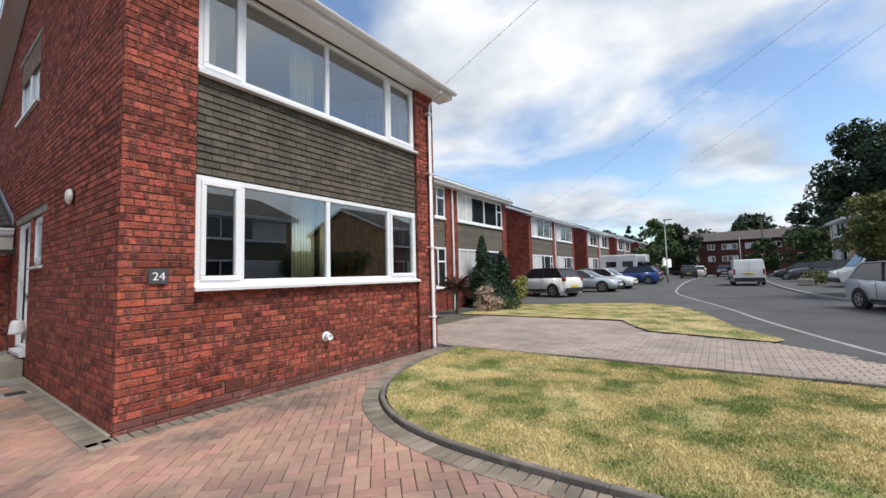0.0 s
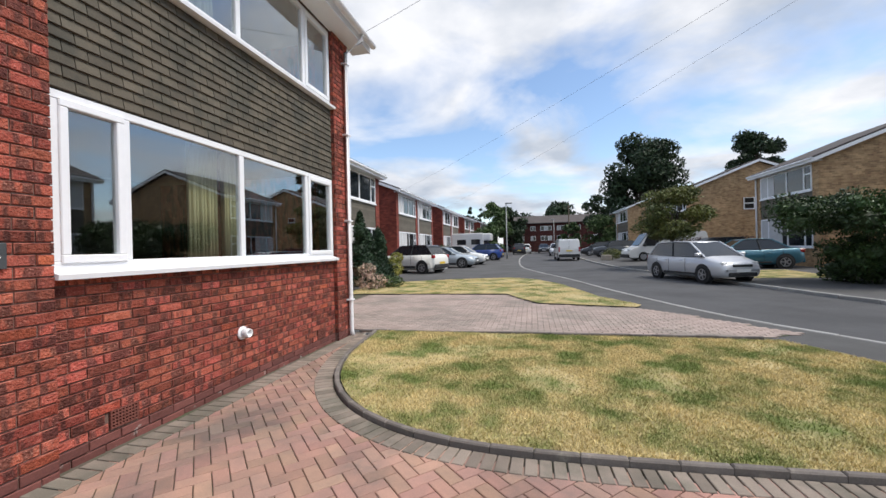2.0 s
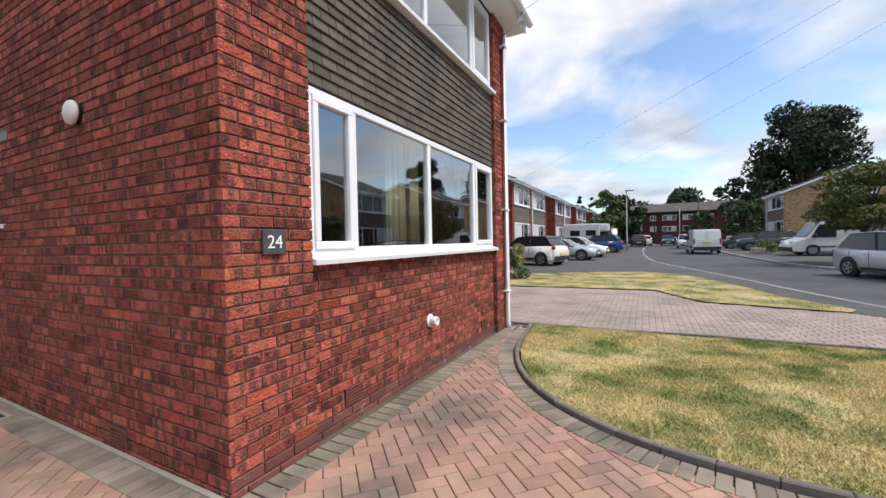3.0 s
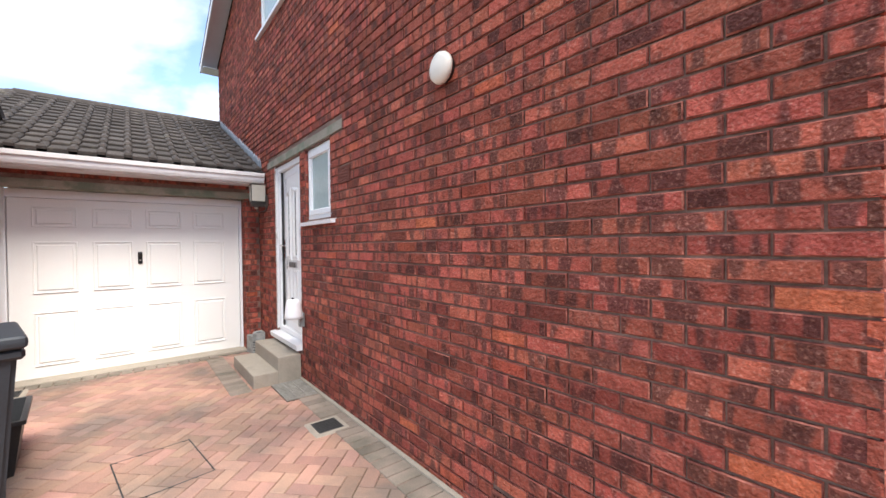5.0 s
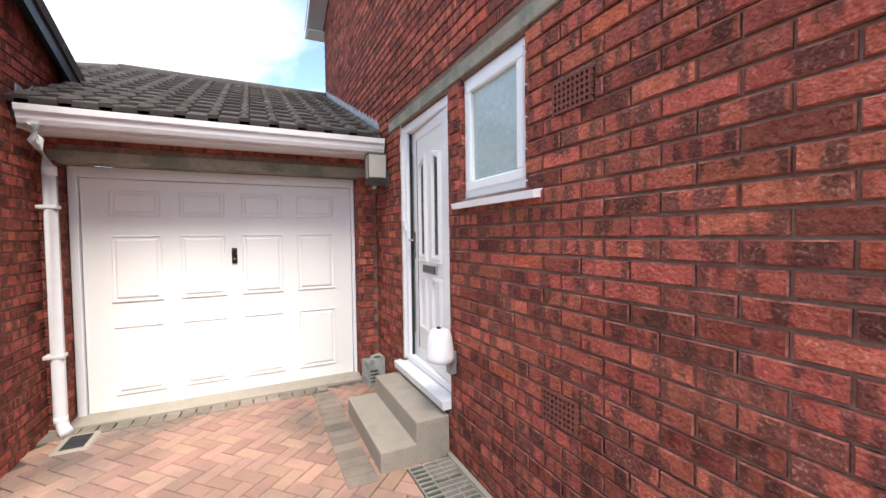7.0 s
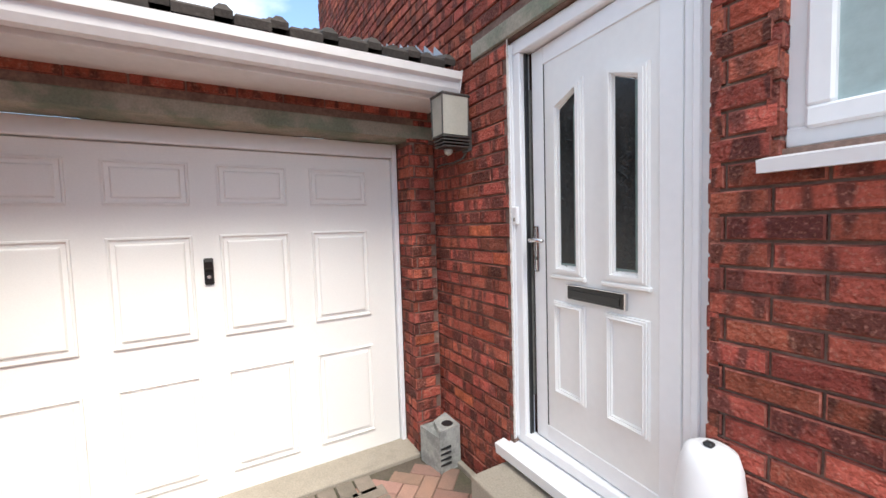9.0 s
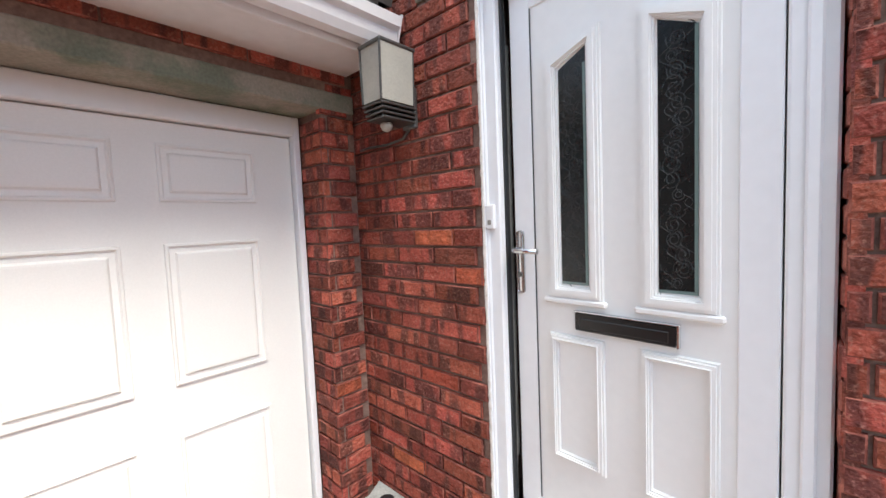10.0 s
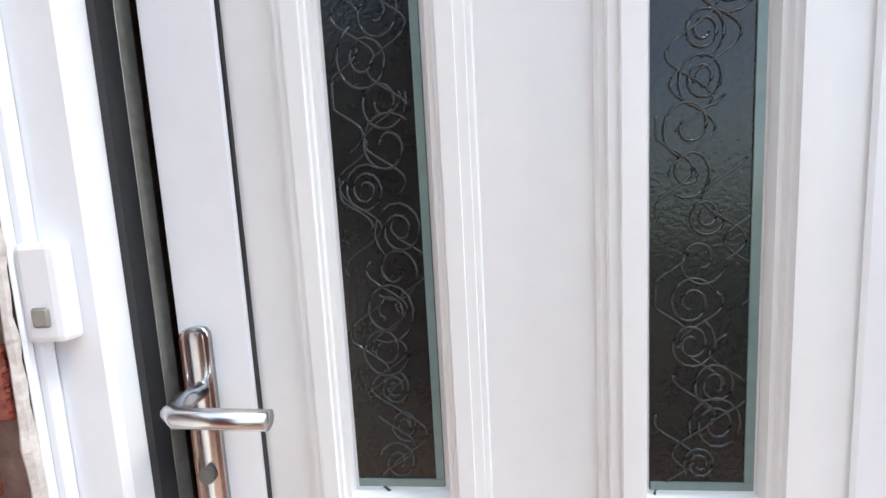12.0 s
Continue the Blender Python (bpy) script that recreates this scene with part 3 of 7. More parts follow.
def smooth_line(pts, step):
    """Points at an even step along a rounded line through pts."""
    v = [Vector((*p, 0)) for p in pts]
    fine = []
    for i in range(len(v) - 1):
        p0, p1, p2, p3 = v[max(i - 1, 0)], v[i], v[i + 1], v[min(i + 2, len(v) - 1)]
        for k in range(12):
            t = k / 12
            fine.append(0.5 * (2 * p1 + (p2 - p0) * t + (2 * p0 - 5 * p1 + 4 * p2 - p3) * t * t + (3 * p1 - p0 - 3 * p2 + p3) * t ** 3))
    fine.append(v[-1])
    out, left = [fine[0]], step
    for a_, b_ in zip(fine, fine[1:]):
        d = (b_ - a_).length
        while d >= left:
            a_ = a_ + (b_ - a_).normalized() * left
            out.append(a_); d -= left; left = step
        left -= d
    return [(p.x, p.y) for p in out]


def offset_line(pts, d):
    out = []
    for i, (x, y) in enumerate(pts):
        a_, b_ = pts[max(i - 1, 0)], pts[min(i + 1, len(pts) - 1)]
        L = math.hypot(b_[0] - a_[0], b_[1] - a_[1]) or 1
        out.append((x - (b_[1] - a_[1]) / L * d, y + (b_[0] - a_[0]) / L * d))
    return out


def rise(y):
    """Height of the street: it climbs gently away from the house."""
    return 0.006 * max(0.0, y - 6.0)

# ---- the house ----
FX, SY, BACK, FAR = -4.46, 1.555, -13.35, 6.56     # front plane, side plane, back, far end
PANEL = FX - 0.065                               # plane of the recessed front panel
LOW = (2.23, 6.01, 1.36, 2.59)                   # front windows: y0, y1, z0, z1
UPP = (2.23, 6.01, 3.79, 4.97)
DOOR = (-9.66, -8.66, 0.35, 2.46)
DOORWAY = (-9.606, -8.66, 0.35, 2.46)             # side openings x0, x1, z0, z1; the brickwork laps over the frame
SIDEW = (-8.495, -7.84, 1.72, 2.455)
SIDEU = (-10.2, -8.5, 4.36, 5.45)
EAVE, SLOPE = 5.02, 0.40
RIDGE_X = (FX + BACK) / 2


def gable_top(z):
    """The stretch of the side wall, along x from the front, that stands at height z."""
    over = max(0.0, z - EAVE - 0.05) / SLOPE
    return (over, FX - BACK - over)


def bake_wall(name, bm, label):
    return tagged(part(name, bm, M_MORTAR), label, "wall", kind="structure")


wall_front = bake_wall("wall_front", wall_blocks(False, SY + 0.013, FAR - 0.013, -0.3, EAVE, PANEL - 0.24, PANEL - 0.013, [LOW, UPP]), "red brick front wall with a recessed window panel")
pier_bm = box(PANEL - 0.05, FX - 0.012, SY + 0.012, 2.202, -0.3, EAVE)
box(PANEL - 0.05, FX - 0.012, 6.038, FAR - 0.012, -0.3, EAVE, bm=pier_bm)
part("pier_core", pier_bm, M_MORTAR, wall_front)
side_bm = wall_blocks(True, BACK, PANEL - 0.24, -0.3, EAVE, SY + 0.012, SY + 0.26, [DOORWAY, SIDEW, SIDEU])
t_gable = bmesh.new()
gv = [t_gable.verts.new(p) for p in ((FX - 0.015, SY + 0.012, EAVE), (BACK, SY + 0.012, EAVE), (RIDGE_X, SY + 0.012, EAVE + SLOPE * (FX - BACK) / 2), (FX - 0.01, SY + 0.26, EAVE), (BACK, SY + 0.26, EAVE), (RIDGE_X, SY + 0.26, EAVE + SLOPE * (FX - BACK) / 2))]
for q in ((0, 1, 2), (5, 4, 3), (0, 3, 4, 1), (1, 4, 5, 2), (2, 5, 3, 0)):
    t_gable.faces.new([gv[i] for i in q])
join(side_bm, t_gable)
wall_side = bake_wall("wall_side", side_bm, "weathered red brick side wall with a white door")
tagged(part("wall_back", box(BACK, BACK + 0.25, SY + 0.27, FAR, -0.3, EAVE), M_BRICKS), "plain red brick back wall", "wall", kind="structure")
tagged(part("wall_far", box(BACK, PANEL - 0.26, FAR - 0.26, FAR - 0.01, -0.3, EAVE), M_BRICKS), "plain red brick far side wall", "wall", kind="structure")

# rooms behind the openings, coloured dark to stand for the shade indoors
tagged(part("floor_inside", box(BACK + 0.26, PANEL - 0.25, SY + 0.27, FAR - 0.27, 0.30, 0.38), M_DIMROOM), "floor inside the house, toned dark for the shade indoors", "floor", kind="structure")
tagged(part("floor_upper", box(BACK + 0.26, PANEL - 0.25, SY + 0.27, FAR - 0.27, 2.75, 2.95), M_DIMROOM), "upper floor slab inside the house", "floor", kind="structure")
tagged(part("ceiling", box(BACK + 0.26, PANEL - 0.25, SY + 0.27, FAR - 0.27, 5.0, 5.04), M_DIMROOM), "bedroom ceiling toned dark for the shade indoors", "ceiling", kind="structure")
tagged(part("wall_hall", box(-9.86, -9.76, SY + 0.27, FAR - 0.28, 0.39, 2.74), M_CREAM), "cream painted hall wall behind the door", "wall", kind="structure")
tagged(part("wall_inner", box(-8.3, -8.2, SY + 0.27, FAR - 0.28, 0.39, 2.74), M_DIMROOM), "inner wall of the front room", "wall", kind="structure")
tagged(part("wall_inner_upper", box(-8.3, -8.2, SY + 0.27, FAR - 0.28, 2.96, 4.99), M_DIMROOM), "inner wall of the front bedroom", "wall", kind="structure")
tagged(part("door_mat", box(-9.5, -8.85, SY + 0.35, SY + 0.85, 0.384, 0.40, 0.004), M_MAT), "brown coir mat lying inside the front door", "door mat")


def curtain(name, x, y0, y1, z0, z1):
    bm = bmesh.new()
    n = 40
    rows = []
    for z in (z0, z1):
        rows.append([bm.verts.new((x + 0.035 * math.sin(i * 1.15) + 0.01 * math.sin(i * 2.9), y0 + (y1 - y0) * i / n, z)) for i in range(n + 1)])
    for i in range(n):
        bm.faces.new((rows[0][i], rows[0][i + 1], rows[1][i + 1], rows[1][i]))
    ob = part(name, bm, M_CURTAIN, smooth=True)
    s = ob.modifiers.new("cloth", "SOLIDIFY"); s.thickness = 0.004
    return tagged(ob, "pleated cream curtain hanging drawn back inside a window", "curtain", group="front curtains")


curtain("curtain", PANEL - 0.33, 3.62, 3.98, 1.40, 2.60)
curtain("curtain", PANEL - 0.33, 4.10, 4.28, 1.40, 2.60)
curtain("curtain", PANEL - 0.33, 3.60, 3.98, 3.80, 4.96)
curtain("curtain", PANEL - 0.33, 2.30, 2.55, 3.80, 4.96)


def window_front(name, y0, y1, z0, z1, mullions, label, openers, sill=True):
    """A long white casement set in the front panel; openers are the bays with a sash of their own."""
    w = thing(name, label, "window", kind="structure")
    xf = PANEL + 0.012
    bm = bmesh.new()
    f = 0.062
    box(xf - 0.07, xf, y0, y1, z0, z0 + f, 0.006, bm)
    box(xf - 0.07, xf, y0, y1, z1 - f, z1, 0.006, bm)
    box(xf - 0.069, xf - 0.001, y0, y0 + f, z0 + f, z1 - f, 0.006, bm)
    box(xf - 0.069, xf - 0.001, y1 - f, y1, z0 + f, z1 - f, 0.006, bm)
    fr = part("window_frame", bm, M_UPVC, w)
    for y in mullions:
        part("mullion", box(xf - 0.068, xf - 0.002, y - 0.034, y + 0.034, z0 + f, z1 - f, 0.005), M_UPVC, w)
    edges = [y0 + f] + [v for y in mullions for v in (y - 0.034, y + 0.034)] + [y1 - f]
    for i in range(0, len(edges), 2):
        a0, a1 = edges[i], edges[i + 1]
        b0, b1 = z0 + f, z1 - f
        if i // 2 in openers:
            bm = bmesh.new()
            s = 0.045
            box(xf - 0.05, xf + 0.018, a0 - 0.012, a1 + 0.012, b0 - 0.012, b0 + s, 0.006, bm)
            box(xf - 0.05, xf + 0.018, a0 - 0.012, a1 + 0.012, b1 - s, b1 + 0.012, 0.006, bm)
            box(xf - 0.05, xf + 0.017, a0 - 0.012, a0 + s, b0 + s, b1 - s, 0.006, bm)
            box(xf - 0.05, xf + 0.017, a1 - s, a1 + 0.012, b0 + s, b1 - s, 0.006, bm)
            sash = part("sash", bm, M_UPVC, w)
            p = part("pane", box(xf - 0.024, xf - 0.018, a0 + s, a1 - s, b0 + s, b1 - s), M_GLASS, sash)
        else:
            p = part("pane", box(xf - 0.034, xf - 0.028, a0, a1, b0, b1), M_GLASS, w)
        p.visible_shadow = False
    if sill:
        part("window_sill", prism([(PANEL - 0.05, z0), (PANEL - 0.05, z0 - 0.055), (FX + 0.03, z0 - 0.06), (FX + 0.035, z0 - 0.025), (PANEL + 0.01, z0 + 0.004)], y0 - 0.02, y1 + 0.02, "y"), M_UPVC, w)
    return w


window_front("window_1", *LOW, (2.74, 4.01, 5.29), "long white four-light living room window in brick panel", (0, 3))
window_front("window_2", *UPP, (2.74, 4.01, 5.29), "long white four-light bedroom window under the eaves", (0, 3))


def window_side(name, x0, x1, z0, z1, label, pane_mat, bar=None):
    w = thing(name, label, "window", kind="structure")
    yf = SY + 0.035
    bm = bmesh.new()
    f = 0.055
    box(x0, x1, yf, yf + 0.07, z0, z0 + f, 0.006, bm)
    box(x0, x1, yf, yf + 0.07, z1 - f, z1, 0.006, bm)
    box(x0, x0 + f, yf + 0.001, yf + 0.069, z0 + f, z1 - f, 0.006, bm)
    box(x1 - f, x1, yf + 0.001, yf + 0.069, z0 + f, z1 - f, 0.006, bm)
    part("window_frame", bm, M_UPVC, w)
    cols = [(x0 + f, x1 - f)] if bar is None else [(x0 + f, bar - 0.03), (bar + 0.03, x1 - f)]
    if bar is not None:
        part("mullion", box(bar - 0.03, bar + 0.03, yf + 0.002, yf + 0.068, z0 + f, z1 - f, 0.005), M_UPVC, w)
    for a0, a1 in cols:
        bm = bmesh.new()
        s = 0.045
        box(a0 - 0.01, a1 + 0.01, yf - 0.016, yf + 0.05, z0 + f - 0.01, z0 + f + s, 0.007, bm)
        box(a0 - 0.01, a1 + 0.01, yf - 0.016, yf + 0.05, z1 - f - s, z1 - f + 0.01, 0.007, bm)
        box(a0 - 0.01, a0 + s, yf - 0.015, yf + 0.05, z0 + f + s, z1 - f - s, 0.007, bm)
        box(a1 - s, a1 + 0.01, yf - 0.015, yf + 0.05, z0 + f + s, z1 - f - s, 0.007, bm)
        sash = part("sash", bm, M_UPVC, w)
        p = part("pane", box(a0 + s, a1 - s, yf + 0.012, yf + 0.018, z0 + f + s, z1 - f - s), pane_mat, sash)
    part("window_sill", prism([(SY + 0.10, z0 + 0.002), (SY + 0.10, z0 - 0.055), (SY - 0.045, z0 - 0.062), (SY - 0.05, z0 - 0.028)], x0 - 0.03, x1 + 0.11, "x"), M_UPVC, w)
    return w


window_side("window_3", *SIDEW, "small white window with obscure patterned glass", M_OBSCURE)
window_side("window_4", *SIDEU, "white two-light upstairs window in the gable wall", M_OBSCURE, bar=-9.35)

lintel = tagged(part("lintel", box(-9.90, -7.57, SY - 0.004, SY + 0.24, 2.465, 2.555, 0.006), M_LINTEL), "weathered concrete lintel over the door and window", "lintel", kind="structure")
tagged(part("lintel_upper", box(-10.35, -8.35, SY - 0.004, SY + 0.24, 5.455, 5.54, 0.006), M_LINTEL), "concrete lintel over the upstairs window", "lintel", kind="structure")

# roof of the house
roof = thing("roof", "low pitched dark tiled house roof with white fascia", "roof", kind="structure")
for sgn, xe in ((1, FX + 0.30), (-1, BACK - 0.30)):
    ze = EAVE + 0.09
    zr = ze + SLOPE * abs(xe - RIDGE_X)
    part("roof_slope", prism([(xe, ze), (RIDGE_X, zr), (RIDGE_X, zr + 0.09), (xe + sgn * 0.05, ze + 0.06)], SY - 0.28, FAR + 0.32, "y"), M_ROOFTILES, roof)
    part("fascia", box(min(xe - sgn * 0.02, xe), max(xe - sgn * 0.02, xe), SY - 0.26, FAR + 0.30, EAVE - 0.03, EAVE + 0.13, 0.003), M_UPVC, roof)
    part("soffit", box(min(xe - sgn * 0.021, FX - 0.04 if sgn > 0 else BACK + 0.04), max(xe - sgn * 0.021, FX - 0.04 if sgn > 0 else BACK + 0.04), SY - 0.26, FAR + 0.30, EAVE - 0.025, EAVE - 0.01), M_UPVC, roof)
    for yv, lab in ((SY - 0.28, "near"), (FAR + 0.30, "far")):
        part("barge_board", prism([(xe, EAVE - 0.03), (RIDGE_X, zr - 0.12), (RIDGE_X, zr + 0.02), (xe, ze + 0.02)], yv, yv + 0.025, "y"), M_UPVC, roof)
    part("verge_soffit", prism([(xe, ze - 0.03), (RIDGE_X, zr - 0.03), (RIDGE_X, zr - 0.005), (xe, ze - 0.005)], SY - 0.25, SY + 0.01, "y"), M_UPVC, roof)


def gutter_run(parent, x, y0, y1, z, sgn=1, r=0.058):
    """Half-round gutter with a rolled lip along y."""
    prof = [(x + sgn * (r * math.cos(a_)), z + r * math.sin(a_)) for a_ in [radians(180 + 180 * i / 10) for i in range(11)]]
    prof += [(x + sgn * ((r - 0.006) * math.cos(a_)), z + (r - 0.006) * math.sin(a_)) for a_ in [radians(360 - 180 * i / 10) for i in range(11)]]
    return part("gutter", prism(prof, y0, y1, "y"), M_GUTTER, parent, smooth=False)


gutter_run(roof, FX + 0.37, SY - 0.26, FAR + 0.30, EAVE + 0.09)
gutter_run(roof, BACK - 0.37, SY - 0.26, FAR + 0.30, EAVE + 0.09, -1)

drainpipe = thing("drainpipe", "white plastic rainwater pipe on the front pier", "drainpipe", (0, 0, 0))
PX, PY = FX + 0.055, 6.37
part("pipe", tube([(FX + 0.37, PY, EAVE + 0.04), (FX + 0.36, PY, EAVE - 0.06), (PX, PY, EAVE - 0.24), (PX, PY, 0.10), (PX + 0.02, PY, 0.02)], 0.036, sides=14), M_GUTTER, drainpipe, smooth=True)
for z in (0.62, 1.95, 3.4, 4.6):
    part("pipe_clip", box(FX - 0.006, PX + 0.042, PY - 0.062, PY + 0.062, z - 0.014, z + 0.014, 0.004), M_GUTTER, drainpipe)

# house number plate
plate = thing("house_number_plate", "slate house number plate lettered 24 in white", "sign", (FX + 0.003, 1.875, 1.467))
part("slab", box(0, 0.022, -0.085, 0.085, -0.078, 0.078, 0.004), M_SLATE, plate)
cu = bpy.data.curves.new("number", "FONT")
cu.body, cu.size, cu.align_x, cu.align_y, cu.extrude = "24", 0.115, "CENTER", "CENTER", 0.0015
tmp = new("number_curve", cu)
dep = bpy.context.evaluated_depsgraph_get()
num_me = bpy.data.meshes.new_from_object(tmp.evaluated_get(dep))
bpy.data.objects.remove(tmp)
num_me.materials.clear()
num = part("number", num_me, M_WHITEPAINT, plate, "white serif digits")
num.matrix_basis = frame_axes((0, 1, 0), (0, 0, 1), (1, 0, 0), (0.0235, 0, -0.004))

# boiler flue and outside tap cover
flue = thing("flue", "round white plastic flue outlet on the brickwork", "vent", (PANEL, 3.96, 0.575))
part("collar", lathe([(0.072, 0), (0.072, 0.012), (0.058, 0.02)], axis="x", sides=28), M_UPVC, flue, smooth=True)
part("pipe", lathe([(0.050, 0.014), (0.050, 0.085), (0.046, 0.10), (0.036, 0.10), (0.034, 0.07)], axis="x", sides=28), M_UPVC, flue, smooth=True)


def air_brick(at, axis, w=0.215, h=0.14, cols=8, rows=5):
    """Clay air brick with a grid of square holes: a lattice over a near-black plate that paints the holes' shade."""
    ob = thing("air_brick", "dark red clay air brick with square holes set in the wall", "air brick", at, 0, group="air bricks")
    m = frame_axes((1, 0, 0), (0, -1, 0), (0, 0, 1), (0, 0, 0)) if axis == "y" else frame_axes((0, 1, 0), (1, 0, 0), (0, 0, 1), (0, 0, 0))
    bm = bmesh.new()
    box(-w / 2, w / 2, -0.02, 0.001, -h / 2, h / 2, bm=bm)
    bm.transform(m)
    bmesh.ops.recalc_face_normals(bm, faces=bm.faces[:])
    part("backing", bm, M_HOLESHADE, ob)
    bm = bmesh.new()
    for i in range(cols + 1):
        c = -w / 2 + 0.008 + (w - 0.016) * i / cols
        box(c - 0.0048, c + 0.0048, 0, 0.022, -h / 2, h / 2, bm=bm)
    for j in range(rows + 1):
        c = -h / 2 + 0.008 + (h - 0.016) * j / rows
        box(-w / 2, w / 2, 0, 0.0215, c - 0.0048, c + 0.0048, bm=bm)
    bm.transform(m)
    bmesh.ops.recalc_face_normals(bm, faces=bm.faces[:])
    part("grille", bm, M_TERRA, ob)
    return ob


AIR_SIDE = [(-7.537, 2.062), (-7.615, 0.735), (-5.70, 0.11)]
AIR_FRONT = [(2.68, 0.215), (5.6, 0.215)]
for x, z in AIR_SIDE:
    air_brick((x, SY + 0.011, z), "y")
for y, z in AIR_FRONT:
    air_brick((PANEL - 0.012, y, z), "x")

# round bulkhead light
disc = thing("wall_light", "round cream bulkhead light on the brick wall", "light", (-6.145, SY, 2.46))
part("base", lathe([(0.076, 0.0), (0.076, -0.025), (0.072, -0.03)], axis="y", sides=32), M_DARKPLASTIC, disc, smooth=True)
part("cover", lathe([(0.089, -0.026), (0.091, -0.04), (0.085, -0.058), (0.06, -0.071), (0.026, -0.077), (0, -0.078)], axis="y", sides=36), material("cream_cover", (0.78, 0.74, 0.66), 0.35, amount=0.04), disc, smooth=True)

# ---- front door ----
x0, x1, z0, z1 = DOOR
door = thing("door_1", "white panelled plastic front door standing slightly ajar", "door", kind="structure")
YF = SY + 0.037                                   # outer face of the frame
bm = bmesh.new()
box(x0 + 0.01, x0 + 0.118, YF, YF + 0.07, z0 + 0.06, z1 - 0.075, 0.006, bm)
box(x1 - 0.098, x1 - 0.01, YF, YF + 0.07, z0 + 0.06, z1 - 0.075, 0.006, bm)
box(x0 + 0.01, x1 - 0.01, YF - 0.001, YF + 0.071, z1 - 0.075, z1 - 0.005, 0.006, bm)
box(x0 + 0.01, x1 - 0.01, YF - 0.001, YF + 0.071, z0 + 0.045, z0 + 0.10, 0.006, bm)
frame_ob = part("door_frame", bm, M_UPVC, door)
bm = bmesh.new()
for xa in (x0 + 0.045, x1 - 0.066):
    box(xa, xa + 0.028, YF - 0.012, YF - 0.0005, z0 + 0.07, z1 - 0.02, 0.005, bm)
part("frame_moulding", bm, M_UPVC, door)
part("frame_extension", box(x0 + 0.0585, x0 + 0.0635, SY + 0.016, YF - 0.0125, z0 + 0.06, z1 - 0.02, 0.002), M_UPVC, door)
part("sealant", tube([(x0 + 0.0595 + 0.001 * random.random(), SY + 0.009 + 0.002 * random.random(), z0 + 0.06 + 0.02 * i) for i in range(104)], 0.009, radii=[0.0035 + 0.003 * random.random() for _ in range(104)], sides=6), M_SEALANT, door)
part("gasket", box(x0 + 0.1185, x0 + 0.1265, YF + 0.028, YF + 0.05, z0 + 0.10, z1 - 0.078), M_DARKPLASTIC, door, "black rubber seal")
part("lock_keep", box(x0 + 0.1195, x0 + 0.125, YF + 0.051, YF + 0.075, z0 + 0.3, z1 - 0.25, 0.002), M_GALV, door, "steel lock keep strip")
part("door_sill", prism([(YF + 0.06, z0 + 0.045), (YF + 0.06, z0 - 0.03), (SY - 0.055, z0 - 0.035), (SY - 0.062, z0 + 0.022)], x0 - 0.02, x1 - 0.01, "x"), M_UPVC, door, "projecting white plastic sill")

LW = (x1 - 0.103) - (x0 + 0.142)                  # leaf, hinged on its inner edge by the window
leaf = part("door_leaf", box(-LW, 0, 0.006, 0.050, z0 + 0.105, z1 - 0.082, 0.004), M_DOORWHITE, door)
leaf.matrix_basis = pose(x1 - 0.103, YF + 0.006, 0, 0, 0, -3.7)
S = 0.082                                         # stile width
bm = bmesh.new()
box(-LW, -LW + S, 0, 0.0065, z0 + 0.105, z1 - 0.082, 0.003, bm)
box(-S, 0, 0, 0.0065, z0 + 0.105, z1 - 0.082, 0.003, bm)
box(-LW + S, -S, 0.0003, 0.0065, z0 + 0.105, z0 + 0.105 + S, 0.003, bm)
box(-LW + S, -S, 0.0003, 0.0065, z1 - 0.082 - S, z1 - 0.082, 0.003, bm)
part("stiles", bm, M_UPVC, leaf)
part("stile_seal", box(-LW + S, -LW + S + 0.003, 0.002, 0.0068, z0 + 0.105 + S, z1 - 0.082 - S), M_DARKPLASTIC, leaf)


def moulding(bm, xa, xb, za, zb, zb2=None, w=0.034):
    """A raised frame of three stepped beads; the top may slope from zb at xa to zb2 at xb."""
    zb2 = zb if zb2 is None else zb2
    for inset, ww, d in ((0, w, 0.010), (0.006, w - 0.012, 0.016), (0.016, w - 0.026, 0.021)):
        a0, a1, c0 = xa + inset, xb - inset, za + inset
        t0, t1 = zb - inset, zb2 - inset
        o = [(a0, c0), (a1, c0), (a1, t1), (a0, t0)]
        i_ = [(a0 + ww, c0 + ww), (a1 - ww, c0 + ww), (a1 - ww, t1 - ww), (a0 + ww, t0 - ww)]
        t = bmesh.new()
        vo = [t.verts.new((p, 0.006, q)) for p, q in o]; vi = [t.verts.new((p, 0.006, q)) for p, q in i_]
        fo = [t.verts.new((p + (0.002 if k in (0, 3) else -0.002), 0.006 - d, q + (0.002 if k < 2 else -0.002))) for k, (p, q) in enumerate(o)]
        fi = [t.verts.new((p - (0.002 if k in (0, 3) else -0.002), 0.006 - d, q - (0.002 if k < 2 else -0.002))) for k, (p, q) in enumerate(i_)]
        for k in range(4):
            j = (k + 1) % 4
            t.faces.new((vo[k], vo[j], fo[j], fo[k])); t.faces.new((fo[k], fo[j], fi[j], fi[k])); t.faces.new((fi[k], fi[j], vi[j], vi[k]))
        bmesh.ops.recalc_face_normals(t, faces=t.faces[:])
        join(bm, t)


